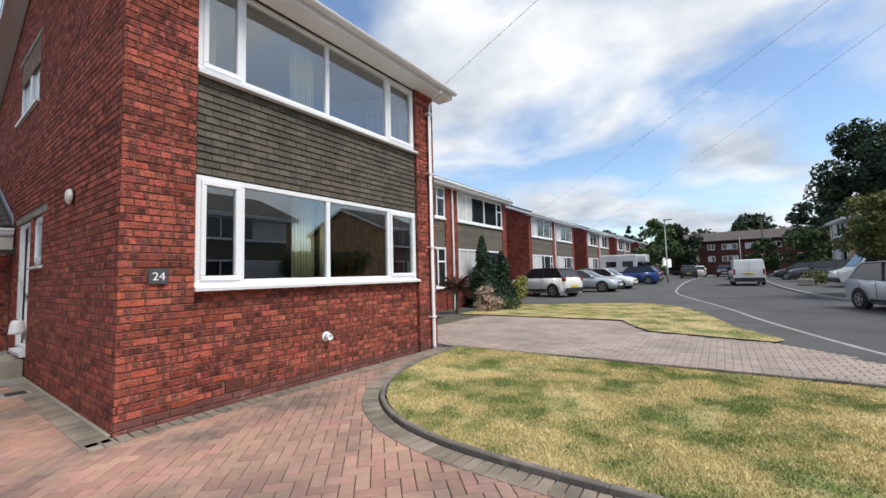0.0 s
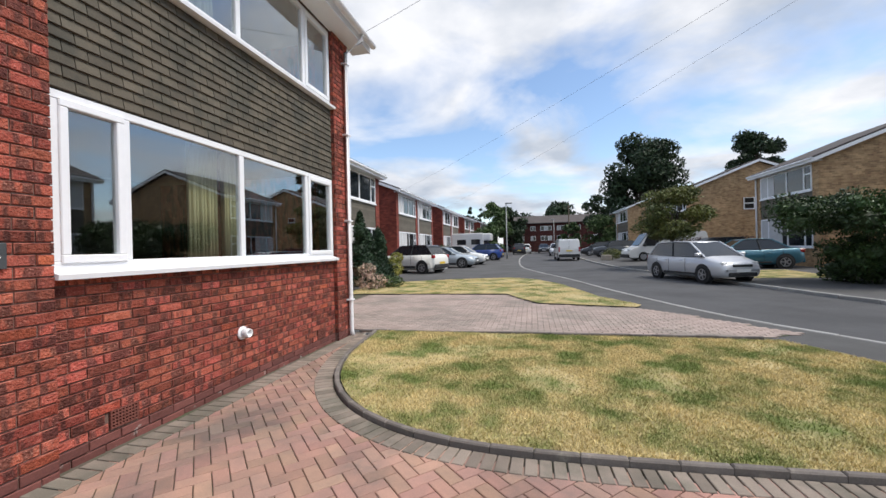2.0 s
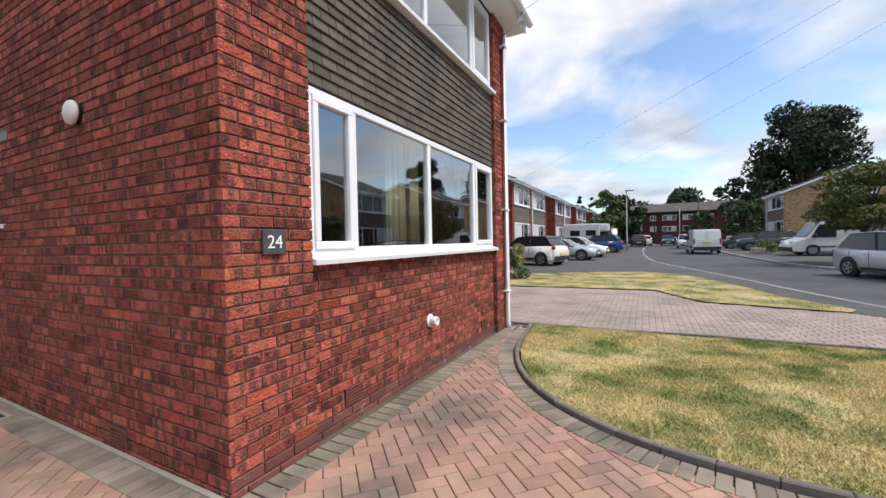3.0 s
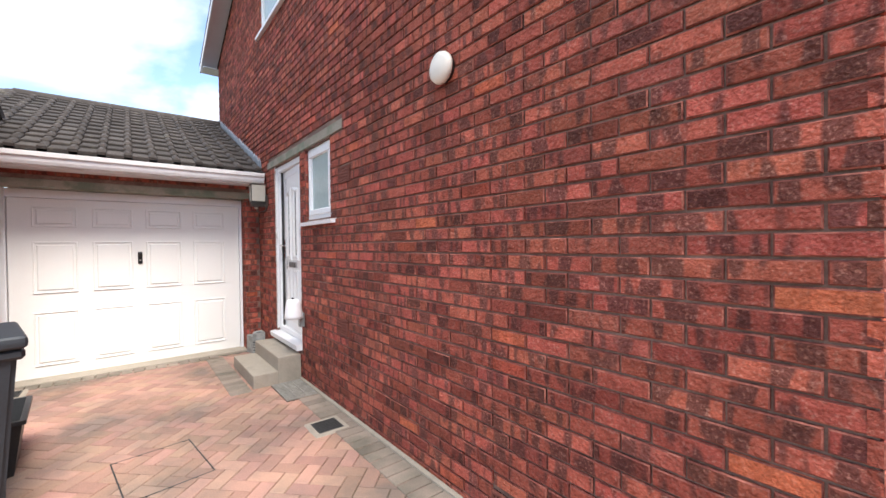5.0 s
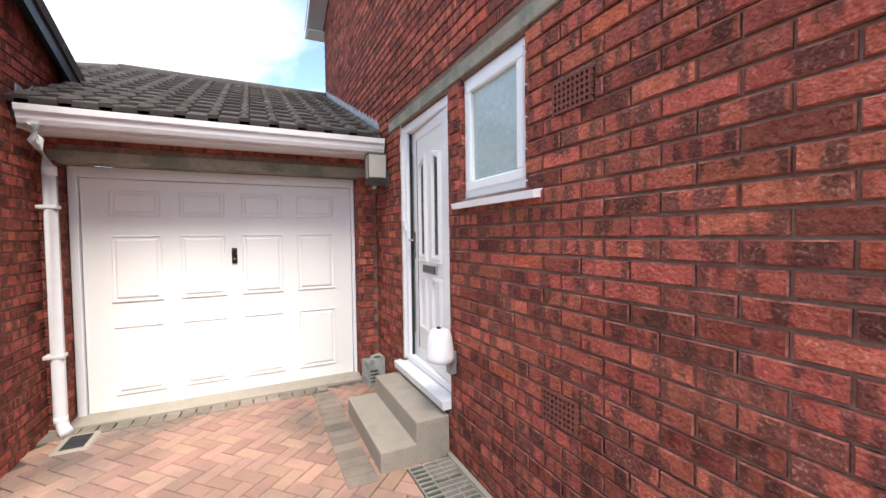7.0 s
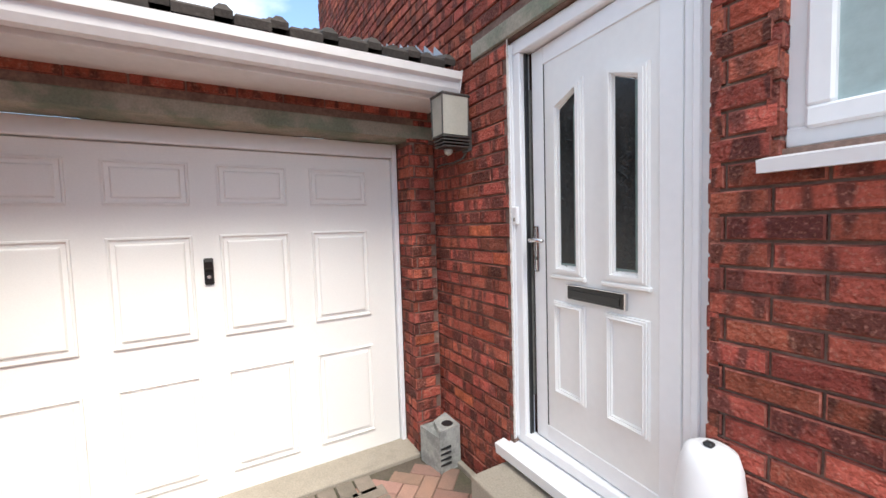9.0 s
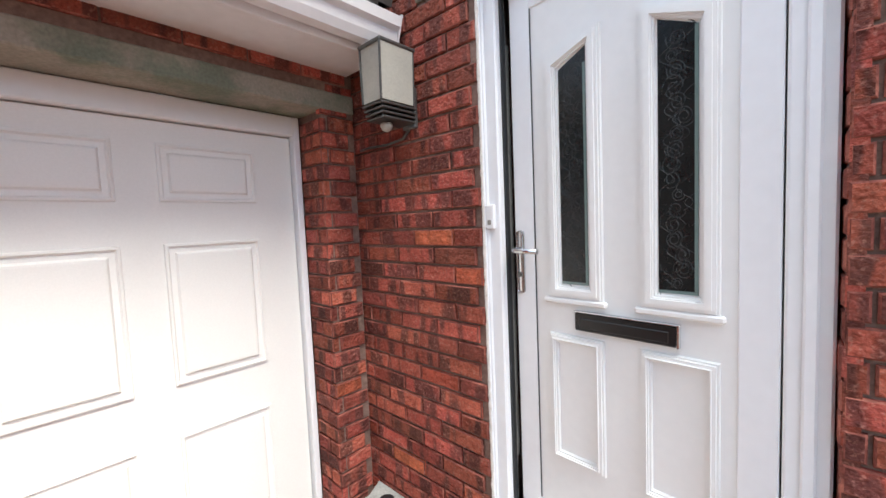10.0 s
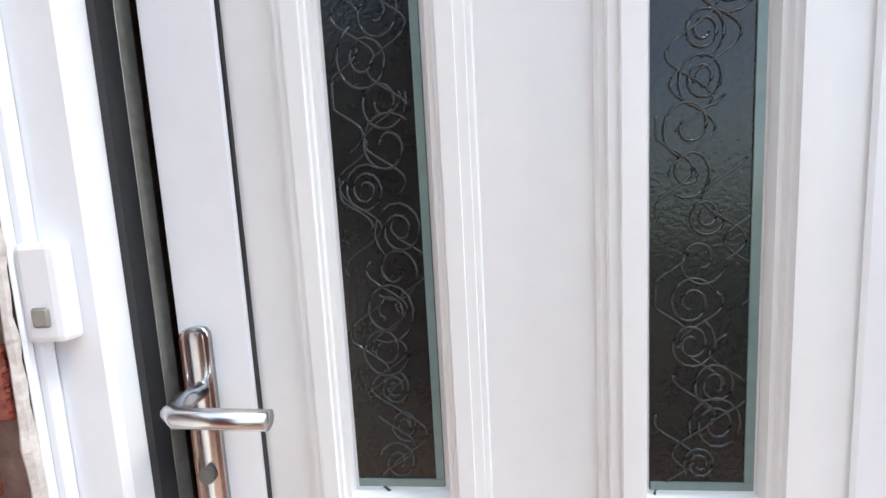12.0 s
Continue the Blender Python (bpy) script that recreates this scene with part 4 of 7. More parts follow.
HX = x1 - 0.103
MXL, MXR = (-9.381 - HX, -9.187 - HX), (-9.079 - HX, -8.881 - HX)
for (ma, mb), tops in ((MXL, (2.106, 2.156)), (MXR, (2.150, 2.104))):
    bm = bmesh.new()
    moulding(bm, ma, mb, 1.297, *tops, w=0.046)
    box(ma - 0.012, mb + 0.012, -0.014, 0.006, 1.282, 1.302, 0.005, bm)
    part("glazing_moulding", bm, M_DOORWHITE, leaf)
    t = bmesh.new()
    tv = [t.verts.new(p) for p in ((ma + 0.05, 0.0045, 1.348), (mb - 0.05, 0.0045, 1.348), (mb - 0.05, 0.0045, tops[1] - 0.05), (ma + 0.05, 0.0045, tops[0] - 0.05))]
    t.faces.new(tv)
    bmesh.ops.recalc_face_normals(t, faces=t.faces[:])
    r = bmesh.ops.extrude_face_region(t, geom=t.faces[:])
    bmesh.ops.translate(t, verts=[v for v in r["geom"] if isinstance(v, bmesh.types.BMVert)], vec=(0, 0.004, 0))
    bmesh.ops.recalc_face_normals(t, faces=t.faces[:])
    part("glass_panel", t, M_PATTERN, leaf, "dark scroll-patterned glass")
    rs = random.Random(int(1000 * tops[0]) + 5)
    bm = bmesh.new()
    gw = (mb - ma) / 2 - 0.055
    gc = (ma + mb) / 2
    for k in range(17):
        zc = 1.376 + (min(tops) - 1.446) * k / 16
        r0, turns, ph, sg = rs.uniform(0.016, 0.030), rs.uniform(1.2, 2.3), rs.uniform(0, 6.28), rs.choice((-1, 1))
        off = rs.uniform(-0.4, 0.4) * gw
        sp = []
        for i in range(30):
            q = i / 29
            rr = r0 * (1 - 0.75 * q)
            a_ = ph + sg * turns * math.tau * q
            sp.append((min(max(gc + off + rr * math.cos(a_), gc - gw), gc + gw), 0.0045, zc + 1.15 * rr * math.sin(a_)))
        tube(sp, 0.0015, bm, sides=6)
        x_a = gc + rs.uniform(-0.9, 0.9) * gw
        sp = [(min(max(x_a + 0.02 * math.sin(i * 0.33 + ph), gc - gw), gc + gw), 0.0045, zc - 0.045 + 0.0042 * i) for i in range(24)]
        tube(sp, 0.0013, bm, sides=6)
    part("scroll_relief", bm, M_SCROLL, leaf, smooth=True)["kind"] = "stuff"
    part("glass_edge", box(ma + 0.0505, mb - 0.0505, 0.0030, 0.0044, 1.3485, 1.357), M_GLASSEDGE, leaf)
    xe = (mb - 0.059, mb - 0.0505)
    part("glass_edge", box(*xe, 0.0030, 0.0044, 1.3575, min(tops) - 0.05), M_GLASSEDGE, leaf)
    bm = bmesh.new()
    moulding(bm, ma, mb, 0.722, 1.175, w=0.032)
    part("panel_moulding", bm, M_DOORWHITE, leaf)
lb = part("letterbox", box(-9.281 - HX, -8.980 - HX, -0.012, 0.006, 1.199, 1.259, 0.004), M_BLACK, leaf, "black and chrome letterbox")
part("flap", box(-9.264 - HX, -8.998 - HX, -0.017, -0.0115, 1.209, 1.243, 0.003), M_BLACK, lb)
part("trim", box(-9.283 - HX, -8.9795 - HX, -0.0135, 0.004, 1.2595, 1.264, 0.001), M_CHROME, lb)
part("trim", box(-8.9795 - HX, -8.973 - HX, -0.0135, 0.004, 1.197, 1.264, 0.001), M_CHROME, lb)
hx = -9.492 - HX
hd = part("door_handle", box(hx - 0.014, hx + 0.014, -0.009, 0.0, 1.302, 1.532, 0.012, seg=3), M_CHROME, leaf, "brushed steel lever handle", smooth=True)
part("lever", tube([(hx, -0.004, 1.464), (hx, -0.03, 1.464), (hx + 0.004, -0.052, 1.463), (hx + 0.016, -0.060, 1.462), (hx + 0.105, -0.060, 1.460)], 0.0095, sides=14), M_CHROME, hd, smooth=True)
part("keyhole", lathe([(0.009, -0.015), (0.009, -0.009), (0.004, -0.009)], at=(hx, 0, 1.37), axis="y", sides=16), M_PEWTER, hd)

bell = thing("doorbell", "white plastic doorbell button on the door frame", "doorbell", (-9.578, YF - 0.0, 1.587))
part("body", box(-0.018, 0.018, -0.02, 0, -0.045, 0.045, 0.006, seg=2), M_UPVC, bell, smooth=False)
part("button", box(-0.008, 0.008, -0.0225, -0.019, -0.030, -0.012, 0.002), M_GALV, bell)

# steps up to the door
tagged(part("lower_step", box(-9.62, -8.665, 1.06, 1.32, -0.06, 0.14, 0.010, seg=2), M_CONCRETE), "worn sandy concrete lower step below the door", "step", group="door steps")
tagged(part("upper_step", box(-9.63, -8.66, 1.30, 1.54, 0.0, 0.285, 0.010, seg=2), M_CONCRETE), "worn sandy concrete upper step below the door", "step", group="door steps")

# ---- garage ----
GX, GP = -10.59, -10.36                           # door plane, front of the piers
wall_garage = tagged(part("wall_garage", wall_blocks(False, -1.3, SY - 0.002, -0.3, 2.42, GP - 0.23, GP - 0.013, [(-1.0, 1.378, -0.31, 2.19)]), M_MORTAR), "red brick garage front with two piers", "wall", kind="structure")
tagged(part("garage_lintel", box(GP - 0.22, GP + 0.005, -1.04, 1.55, 2.118, 2.203, 0.006), M_LINTEL), "weathered concrete lintel over the garage door", "lintel", kind="structure")
tagged(part("garage_inside", box(-13.2, -13.0, -1.3, SY, -0.2, 2.6), M_DIMROOM), "back wall inside the garage", "wall", kind="structure")

gdoor = thing("garage_door", "white panelled up-and-over garage door, closed", "garage door", kind="structure")
bm = bmesh.new()
box(GX - 0.06, GX + 0.035, -0.985, -0.925, -0.02, 2.115, 0.005, bm)
box(GX - 0.06, GX + 0.035, 1.330, 1.363, -0.02, 2.115, 0.005, bm)
box(GX - 0.06, GX + 0.034, -0.925, 1.330, 2.022, 2.114, 0.005, bm)
part("door_frame", bm, M_UPVC, gdoor)
gleaf = part("door_leaf", box(GX - 0.04, GX, -0.919, 1.326, 0.012, 2.018, 0.005), M_GARAGE, gdoor)


def garage_panel(y0, y1, z0, z1):
    """A pressed panel: a sunk groove round a raised field."""
    t = bmesh.new()
    def ring(i, d):
        return [t.verts.new((GX + d, y, z)) for y, z in ((y0 + i, z0 + i), (y1 - i, z0 + i), (y1 - i, z1 - i), (y0 + i, z1 - i))]
    rings = [ring(0, 0.0004), ring(0.003, 0.010), ring(0.011, 0.011), ring(0.018, 0.001), ring(0.036, 0.001), ring(0.044, 0.012), ring(0.052, 0.013)]
    for a_, b_ in zip(rings, rings[1:]):
        for k in range(4):
            j = (k + 1) % 4
            t.faces.new((a_[k], a_[j], b_[j], b_[k]))
    t.faces.new(rings[-1])
    bmesh.ops.recalc_face_normals(t, faces=t.faces[:])
    return part("panel", t, M_GARAGE, gleaf)


for y0 in (-0.735, -0.232, 0.27, 0.775):
    for z0, z1 in ((1.70, 1.932), (0.955, 1.535), (0.145, 0.748)):
        garage_panel(y0, y0 + 0.372, z0, z1)
gh = part("handle_plate", box(GX, GX + 0.014, 0.185, 0.232, 1.255, 1.405, 0.006), M_BLACK, gleaf, "black handle with lock barrel")
part("lever", prism([(GX + 0.014, 1.33), (GX + 0.04, 1.352), (GX + 0.044, 1.385), (GX + 0.014, 1.403)], 0.190, 0.228, "y"), M_BLACK, gh)
part("lock", lathe([(0.010, 0.012), (0.010, 0.02), (0.004, 0.02)], at=(GX, 0.208, 1.30), axis="x", sides=14), M_CHROME, gh)

# garage roof
GE, GZ, GR, GRZ = -10.02, 2.45, -13.25, 3.86       # eave and ridge
groof = thing("garage_roof", "dark mossy interlocking tiled garage roof", "roof", kind="structure")
part("deck", prism([(GE, GZ - 0.02), (GR, GRZ - 0.03), (GR, GRZ - 0.10), (GE, GZ - 0.10)], -3.2, SY, "y"), M_DARKPLASTIC, groof)
part("back_slope", prism([(GR, GRZ - 0.03), (GR - 3, GRZ - 1.3), (GR - 3, GRZ - 1.4), (GR, GRZ - 0.10)], -1.2, SY, "y"), M_ROOFTILES, groof)
part("ridge", tube([(GR, -1.25 + 0.1 * i, GRZ + 0.01) for i in range(30)], 0.085, sides=12), M_ROOFTILES, groof)
part("hip", tube([(GR, -1.25, GRZ), (GE - 0.1, -3.4, GZ)], 0.08, sides=10), M_ROOFTILES, groof)
part("fascia", box(GE - 0.075, GE - 0.05, -1.08, SY - 0.035, 2.285, 2.41, 0.003), M_GUTTER, groof)
part("soffit", box(GP - 0.005, GE - 0.076, -1.08, SY - 0.035, 2.295, 2.308), M_GUTTER, groof)
gutter = thing("garage_gutter", "white plastic gutter along the garage eave", "gutter", (0, 0, 0), kind="structure")
prof = [(GE - 0.05, 2.425), (GE - 0.05, 2.335), (GE - 0.03, 2.305), (GE + 0.02, 2.305), (GE + 0.035, 2.335), (GE + 0.04, 2.37), (GE + 0.06, 2.385), (GE + 0.066, 2.425), (GE + 0.055, 2.43), (GE + 0.05, 2.395), (GE + 0.0, 2.36), (GE - 0.04, 2.36), (GE - 0.044, 2.425)]
part("trough", prism(prof, -1.05, SY - 0.03, "y"), M_GUTTER, gutter)
part("stop_end", prism([(GE - 0.052, 2.43), (GE - 0.052, 2.30), (GE + 0.025, 2.30), (GE + 0.07, 2.432)], SY - 0.032, SY - 0.022, "y"), M_GUTTER, gutter)
gpipe = thing("garage_drainpipe", "white plastic drainpipe beside the garage door", "drainpipe", (0, 0, 0))
gx, gy = GP + 0.10, -0.985
part("pipe", tube([(GE, gy + 0.02, 2.31), (GE, gy + 0.02, 2.20), (gx, gy, 2.05), (gx, gy, 0.12), (gx + 0.02, gy + 0.02, 0.06), (gx + 0.08, gy + 0.06, 0.045)], 0.042, sides=14), M_GUTTER, gpipe, smooth=True)
for z in (0.62, 1.75):
    part("pipe_clip", box(gx - 0.045, gx + 0.045, gy - 0.075, gy + 0.045, z - 0.014, z + 0.014, 0.004), M_GUTTER, gpipe)
for z in (2.02, 0.12):
    part("socket", lathe([(0.043, z - 0.035), (0.043, z + 0.035)], at=(gx, gy, 0), sides=16), M_GUTTER, gpipe, smooth=True)

# stepped lead flashing where the garage roof meets the house
bm = bmesh.new()
for i in range(24):
    xa = GE - 0.16 - i * 0.132
    za = GZ + (GE - xa) * (GRZ - GZ) / (GE - GR)
    t = bmesh.new()
    pts = [(xa, za - 0.02), (xa - 0.14, za + 0.042), (xa - 0.14, za + 0.135), (xa - 0.125, za + 0.19), (xa - 0.02, za + 0.10)]
    v0 = [t.verts.new((p, SY - 0.010 - 0.002 * (i % 2), q)) for p, q in pts]
    v1 = [t.verts.new((p, SY - 0.006, q)) for p, q in pts]
    t.faces.new(v0); t.faces.new(v1[::-1])
    for k in range(5):
        t.faces.new((v0[k], v0[(k + 1) % 5], v1[(k + 1) % 5], v1[k]))
    bmesh.ops.recalc_face_normals(t, faces=t.faces[:])
    join(bm, t)
tagged(part("flashing", bm, M_LEAD), "stepped grey lead flashing above the garage roof", "flashing", kind="structure")

# neighbouring wall beside the garage
NY = -1.09
nwall = tagged(part("wall_neighbour", box(-11.6, -8.62, NY - 0.25, NY - 0.009, -0.3, 2.72), M_MORTAR), "neighbour's red brick wall beside the garage", "wall", kind="structure")
nroof = thing("neighbour_roof", "dark tiled verge of the neighbour's low roof", "roof", kind="structure")
part("roof_slope", prism([(-11.9, 2.55), (-8.6, 3.87), (-8.6, 3.98), (-11.95, 2.64)], NY - 3, NY + 0.10, "y"), M_ROOFTILES, nroof)
part("barge_board", prism([(-11.9, 2.42), (-8.6, 3.74), (-8.6, 3.88), (-11.9, 2.56)], NY + 0.06, NY + 0.085, "y"), M_DARKPLASTIC, nroof)
part("gable", prism([(-11.6, 2.721), (-8.62, 2.721), (-8.62, 3.70)], NY - 0.25, NY - 0.01, "y"), M_BRICKS, nroof)
part("lead_apron", prism([(-10.85, 2.44), (-10.09, 2.44), (-10.10, 2.60), (-10.24, 2.585), (-10.34, 2.66), (-10.46, 2.60), (-10.58, 2.69), (-10.85, 2.62)], NY + 0.001, NY + 0.006, "y"), M_LEAD, nroof, "dull grey lead apron")

# wall lantern by the garage
lan = thing("wall_lantern", "pewter half-lantern wall light with frosted panes", "light", (-9.955, SY, 2.105))
part("back_plate", box(-0.035, 0.045, -0.022, 0, -0.135, 0.03, 0.005), M_PEWTER, lan)
bm = prism([(-0.065, 0.155), (0.065, 0.155), (0.058, -0.055), (-0.058, -0.055)], -0.20, -0.035, "y")
part("shade", bm, M_FROST, lan, "frosted glass panes")
bm = bmesh.new()
for xa in (-0.062, 0.062):
    for ya in (-0.202, -0.035):
        tube([(xa, ya, 0.16), (xa * 0.92, ya, -0.055)], 0.005, bm, sides=6)
box(-0.07, 0.07, -0.208, -0.024, 0.155, 0.170, 0.004, bm)
part("cage", bm, M_PEWTER, lan)
for i in range(4):
    z = -0.062 - i * 0.017
    k = 0.062 - i * 0.003
    part("louvre", box(-k, k, -0.205 + i * 0.004, -0.022, z - 0.008, z, 0.002), M_PEWTER, lan)
part("finial", lathe([(0.022, -0.128), (0.026, -0.138), (0.018, -0.155), (0.004, -0.162)], at=(0, -0.135, 0), sides=18), M_FROST, lan, smooth=True)

part("cable", tube([(-0.01, -0.006, -0.135), (-0.05, -0.008, -0.165), (-0.16, -0.008, -0.172), (-0.30, -0.008, -0.165), (-0.352, -0.012, -0.17)], 0.006, sides=8), M_PEWTER, lan, "thin grey supply cable", smooth=True)

# carved block in the corner by the garage
vb = thing("stone_planter", "small triangular speckled cast stone planter", "planter", (-10.21, 1.44, 0.0))
t = slab([(-0.09, 0.10), (-0.09, -0.09), (0.12, -0.06), (0.10, 0.10)], 0, 0.235)
part("block", t, M_STONE, vb)
part("cap", slab([(-0.09, 0.10), (-0.03, -0.02), (0.12, -0.06), (0.10, 0.10)], 0.235, 0.275), M_STONE, vb)
# grooves and hole are dark pieces laid on; their shade is in the colour
for i in range(4):
    part("groove", box(0.095, 0.1205, -0.057, 0.02, 0.05 + i * 0.035, 0.062 + i * 0.035), M_DARKPLASTIC, vb)
part("hole", lathe([(0.038, 0.272), (0.038, 0.2765), (0.03, 0.2765)], at=(0.05, 0.035, 0), sides=16), M_DARKPLASTIC, vb)

# ---- ground ----
KERB = [(-4.10, 6.66), (-4.00, 5.9), (-3.90, 5.2), (-3.68, 4.5), (-3.36, 3.93), (-2.95, 3.50), (-2.4, 3.18), (-1.8, 3.03), (-1.2, 3.0), (-0.4, 3.02), (0.8, 3.08), (2.0, 3.14), (3.3, 3.2)]
kerb_line = smooth_line(KERB, 0.09)
ROAD_NEAR = [(6.6, -30.0), (6.3, -10.0), (4.9, 3.0), (3.42, 6.54), (2.18, 8.95), (1.0, 13.0), (0.16, 16.76), (-1.5, 23.0), (-2.1, 27.0), (-2.45, 34.0), (-2.6, 44.0), (-2.2, 60.0), (-1.0, 76.0)]
ROAD_FAR = [(12.0, -30.0), (10.5, -10.0), (8.4, 3.0), (6.7, 8.5), (6.2, 10.6), (5.7, 12.9), (4.58, 19.2), (3.6, 23.0), (3.1, 30.6), (3.07, 38.0), (3.3, 50.0), (3.8, 62.0), (5.2, 76.0)]
LAWN_EDGE = [(2.95, 3.1), (2.62, 5.3), (2.05, 6.72)]


def sheet(name, poly, z, mat, label, category, cell=4.0):
    """A flat sheet that follows the rise of the street."""
    bm = bmesh.new()
    vs = [bm.verts.new((x, y, z)) for x, y in poly]
    bm.faces.new(vs)
    bmesh.ops.triangulate(bm, faces=bm.faces[:])
    for k in range(-4, 24):
        y = 6.0 + k * 6
        bmesh.ops.bisect_plane(bm, geom=bm.verts[:] + bm.edges[:] + bm.faces[:], plane_co=(0, y, 0), plane_no=(0, 1, 0))
    for v in bm.verts:
        v.co.z += rise(v.co.y)
    bm.normal_update()
    for f in bm.faces:
        if f.normal.z < 0:
            f.normal_flip()
    return tagged(part(name, bm, mat), label, category, kind="structure")


ground = sheet("ground", [(-600, -600), (600, -600), (600, -20), (600, 20), (600, 900), (-600, 900), (-600, 20), (-600, -20)], -0.16, M_FIELD, "dull ground reaching to the horizon", "ground")
road = sheet("road", smooth_line(ROAD_NEAR, 1.5) + smooth_line(ROAD_FAR, 1.5)[::-1], -0.05, M_ASPHALT, "grey worn asphalt road curving away", "road")
near_s = smooth_line(ROAD_NEAR, 1.5)
far_s = smooth_line(ROAD_FAR, 1.5)
sheet("pavement", near_s + [(-30.0, 76.0), (-30.0, 11.0), (-7.0, 11.0), (-7.0, 6.6), (1.9, 6.6), (2.4, 5.3), (2.8, 3.0), (3.0, -10.0), (3.0, -30.0)], -0.004, M_FOOTWAY, "patched asphalt pavement and drives", "pavement")
sheet("pavement_far", far_s + [(60, 76), (60, -30)], 0.03, M_FOOTWAY, "dark asphalt pavement across the road", "pavement")


def kerb_run(name, pts, width, top, label, parent_mat, flip=1):
    """A row of kerb stones along a line."""
    ln = smooth_line(pts, 0.9)
    root = thing(name, label, "kerb", kind="structure")
    bm = bmesh.new()
    for a_, b_ in zip(ln, ln[1:]):
        L = math.hypot(b_[0] - a_[0], b_[1] - a_[1])
        t = box(-L / 2 + 0.004, L / 2 - 0.004, -width / 2, width / 2, -0.12, top, 0.012)
        t.transform(Matrix.Translation(((a_[0] + b_[0]) / 2, (a_[1] + b_[1]) / 2, rise((a_[1] + b_[1]) / 2))) @ Matrix.Rotation(math.atan2(b_[1] - a_[1], b_[0] - a_[0]), 4, "Z"))
        join(bm, t)
    ob = part("kerb_stones", bm, parent_mat, root)
    ob["kind"] = "stuff"
    return root


kerb_run("kerb_near", ROAD_NEAR, 0.11, 0.006, "low pale concrete kerb stones along the road", M_KERB)
kerb_run("kerb_far", ROAD_FAR, 0.13, 0.045, "concrete kerb stones on the far side", M_KERB)

# bedding under the block paving
bed = sheet("drive_bed", [(-10.5, -9.0), (3.1, -9.0), (3.25, 3.2)] + kerb_line[::-3] + [(-4.1, 6.72), (-4.6, 6.72), (-4.6, 1.7), (-10.5, 1.7)], -0.004, M_JOINT, "red herringbone block paved drive", "driveway")
apron = tagged(part("apron", box(-10.59, -10.34, -1.12, 1.42, -0.06, 0.022, 0.006), M_CONCRETE), "sandy concrete strip along the garage threshold", "threshold", kind="structure")
tagged(part("wall_strip", box(-13.0, -4.50, 1.515, 1.550, -0.06, 0.03, 0.004), M_CONCRETE), "rough mortar fillet along the wall", "mortar fillet", kind="structure")

# lawns
def lawn(name, poly, z, label, blades, seed, skip=None):
    root = sheet(name, poly, z, M_SOIL, label, "lawn")
    r = np.random.RandomState(seed)
    xs = [p[0] for p in poly]; ys = [p[1] for p in poly]
    verts, faces = [], []
    made = 0
    while made < blades:
        x, y = r.uniform(min(xs), max(xs)), r.uniform(min(ys), max(ys))
        if not inside(poly, x, y):
            continue
        thin = noise.noise(Vector((x * 1.1, y * 1.1, 7.3)))
        if thin > 0.25 and r.rand() < 0.55:
            made += 1
            continue
        h, w, a_ = r.uniform(0.010, 0.028) * (1.15 - 0.5 * max(thin, 0)), r.uniform(0.003, 0.006), r.uniform(0, math.tau)
        lx, ly = r.normal(0, 0.013, 2)
        c, s = math.cos(a_) * w, math.sin(a_) * w
        zz = z + rise(y)
        n = len(verts)
        verts += [(x - c, y - s, zz), (x + c, y + s, zz), (x + lx, y + ly, zz + h)]
        faces.append((n, n + 1, n + 2))
        made += 1
    me = bpy.data.meshes.new("grass")
    me.from_pydata(verts, [], faces)
    me.materials.append(M_GRASS)
    g = new("grass", me)
    g.parent = root
    g["kind"] = "stuff"
    return root


LAWN1 = [p for p in offset_line(kerb_line, 0.05) if p[0] < 2.9][::3] + [(2.93, 3.3), (2.58, 5.3), (2.0, 6.66)]
lawn("lawn", LAWN1, 0.035, "patchy sun-bleached front lawn", 230000, 4)
LAWN2 = [(-7.4, 11.8), (-2.15, 11.95), (-1.75, 11.0), (-1.25, 10.15), (0.85, 9.62), (1.02, 9.95), (0.34, 11.4), (-0.37, 14.54), (-1.2, 16.6), (-2.4, 17.6), (-4.5, 17.0), (-6.6, 15.9), (-7.6, 15.3)]
lawn("lawn", LAWN2, 0.03, "patchy yellow-green lawn beside the neighbour's drive", 60000, 5)
VERGE = [(6.5, 16.6), (9.2, 16.4), (9.6, 20.6), (6.0, 20.4)]
lawn("lawn", VERGE, 0.045, "rough yellow-green verge beside the clipped bush", 9000, 6)

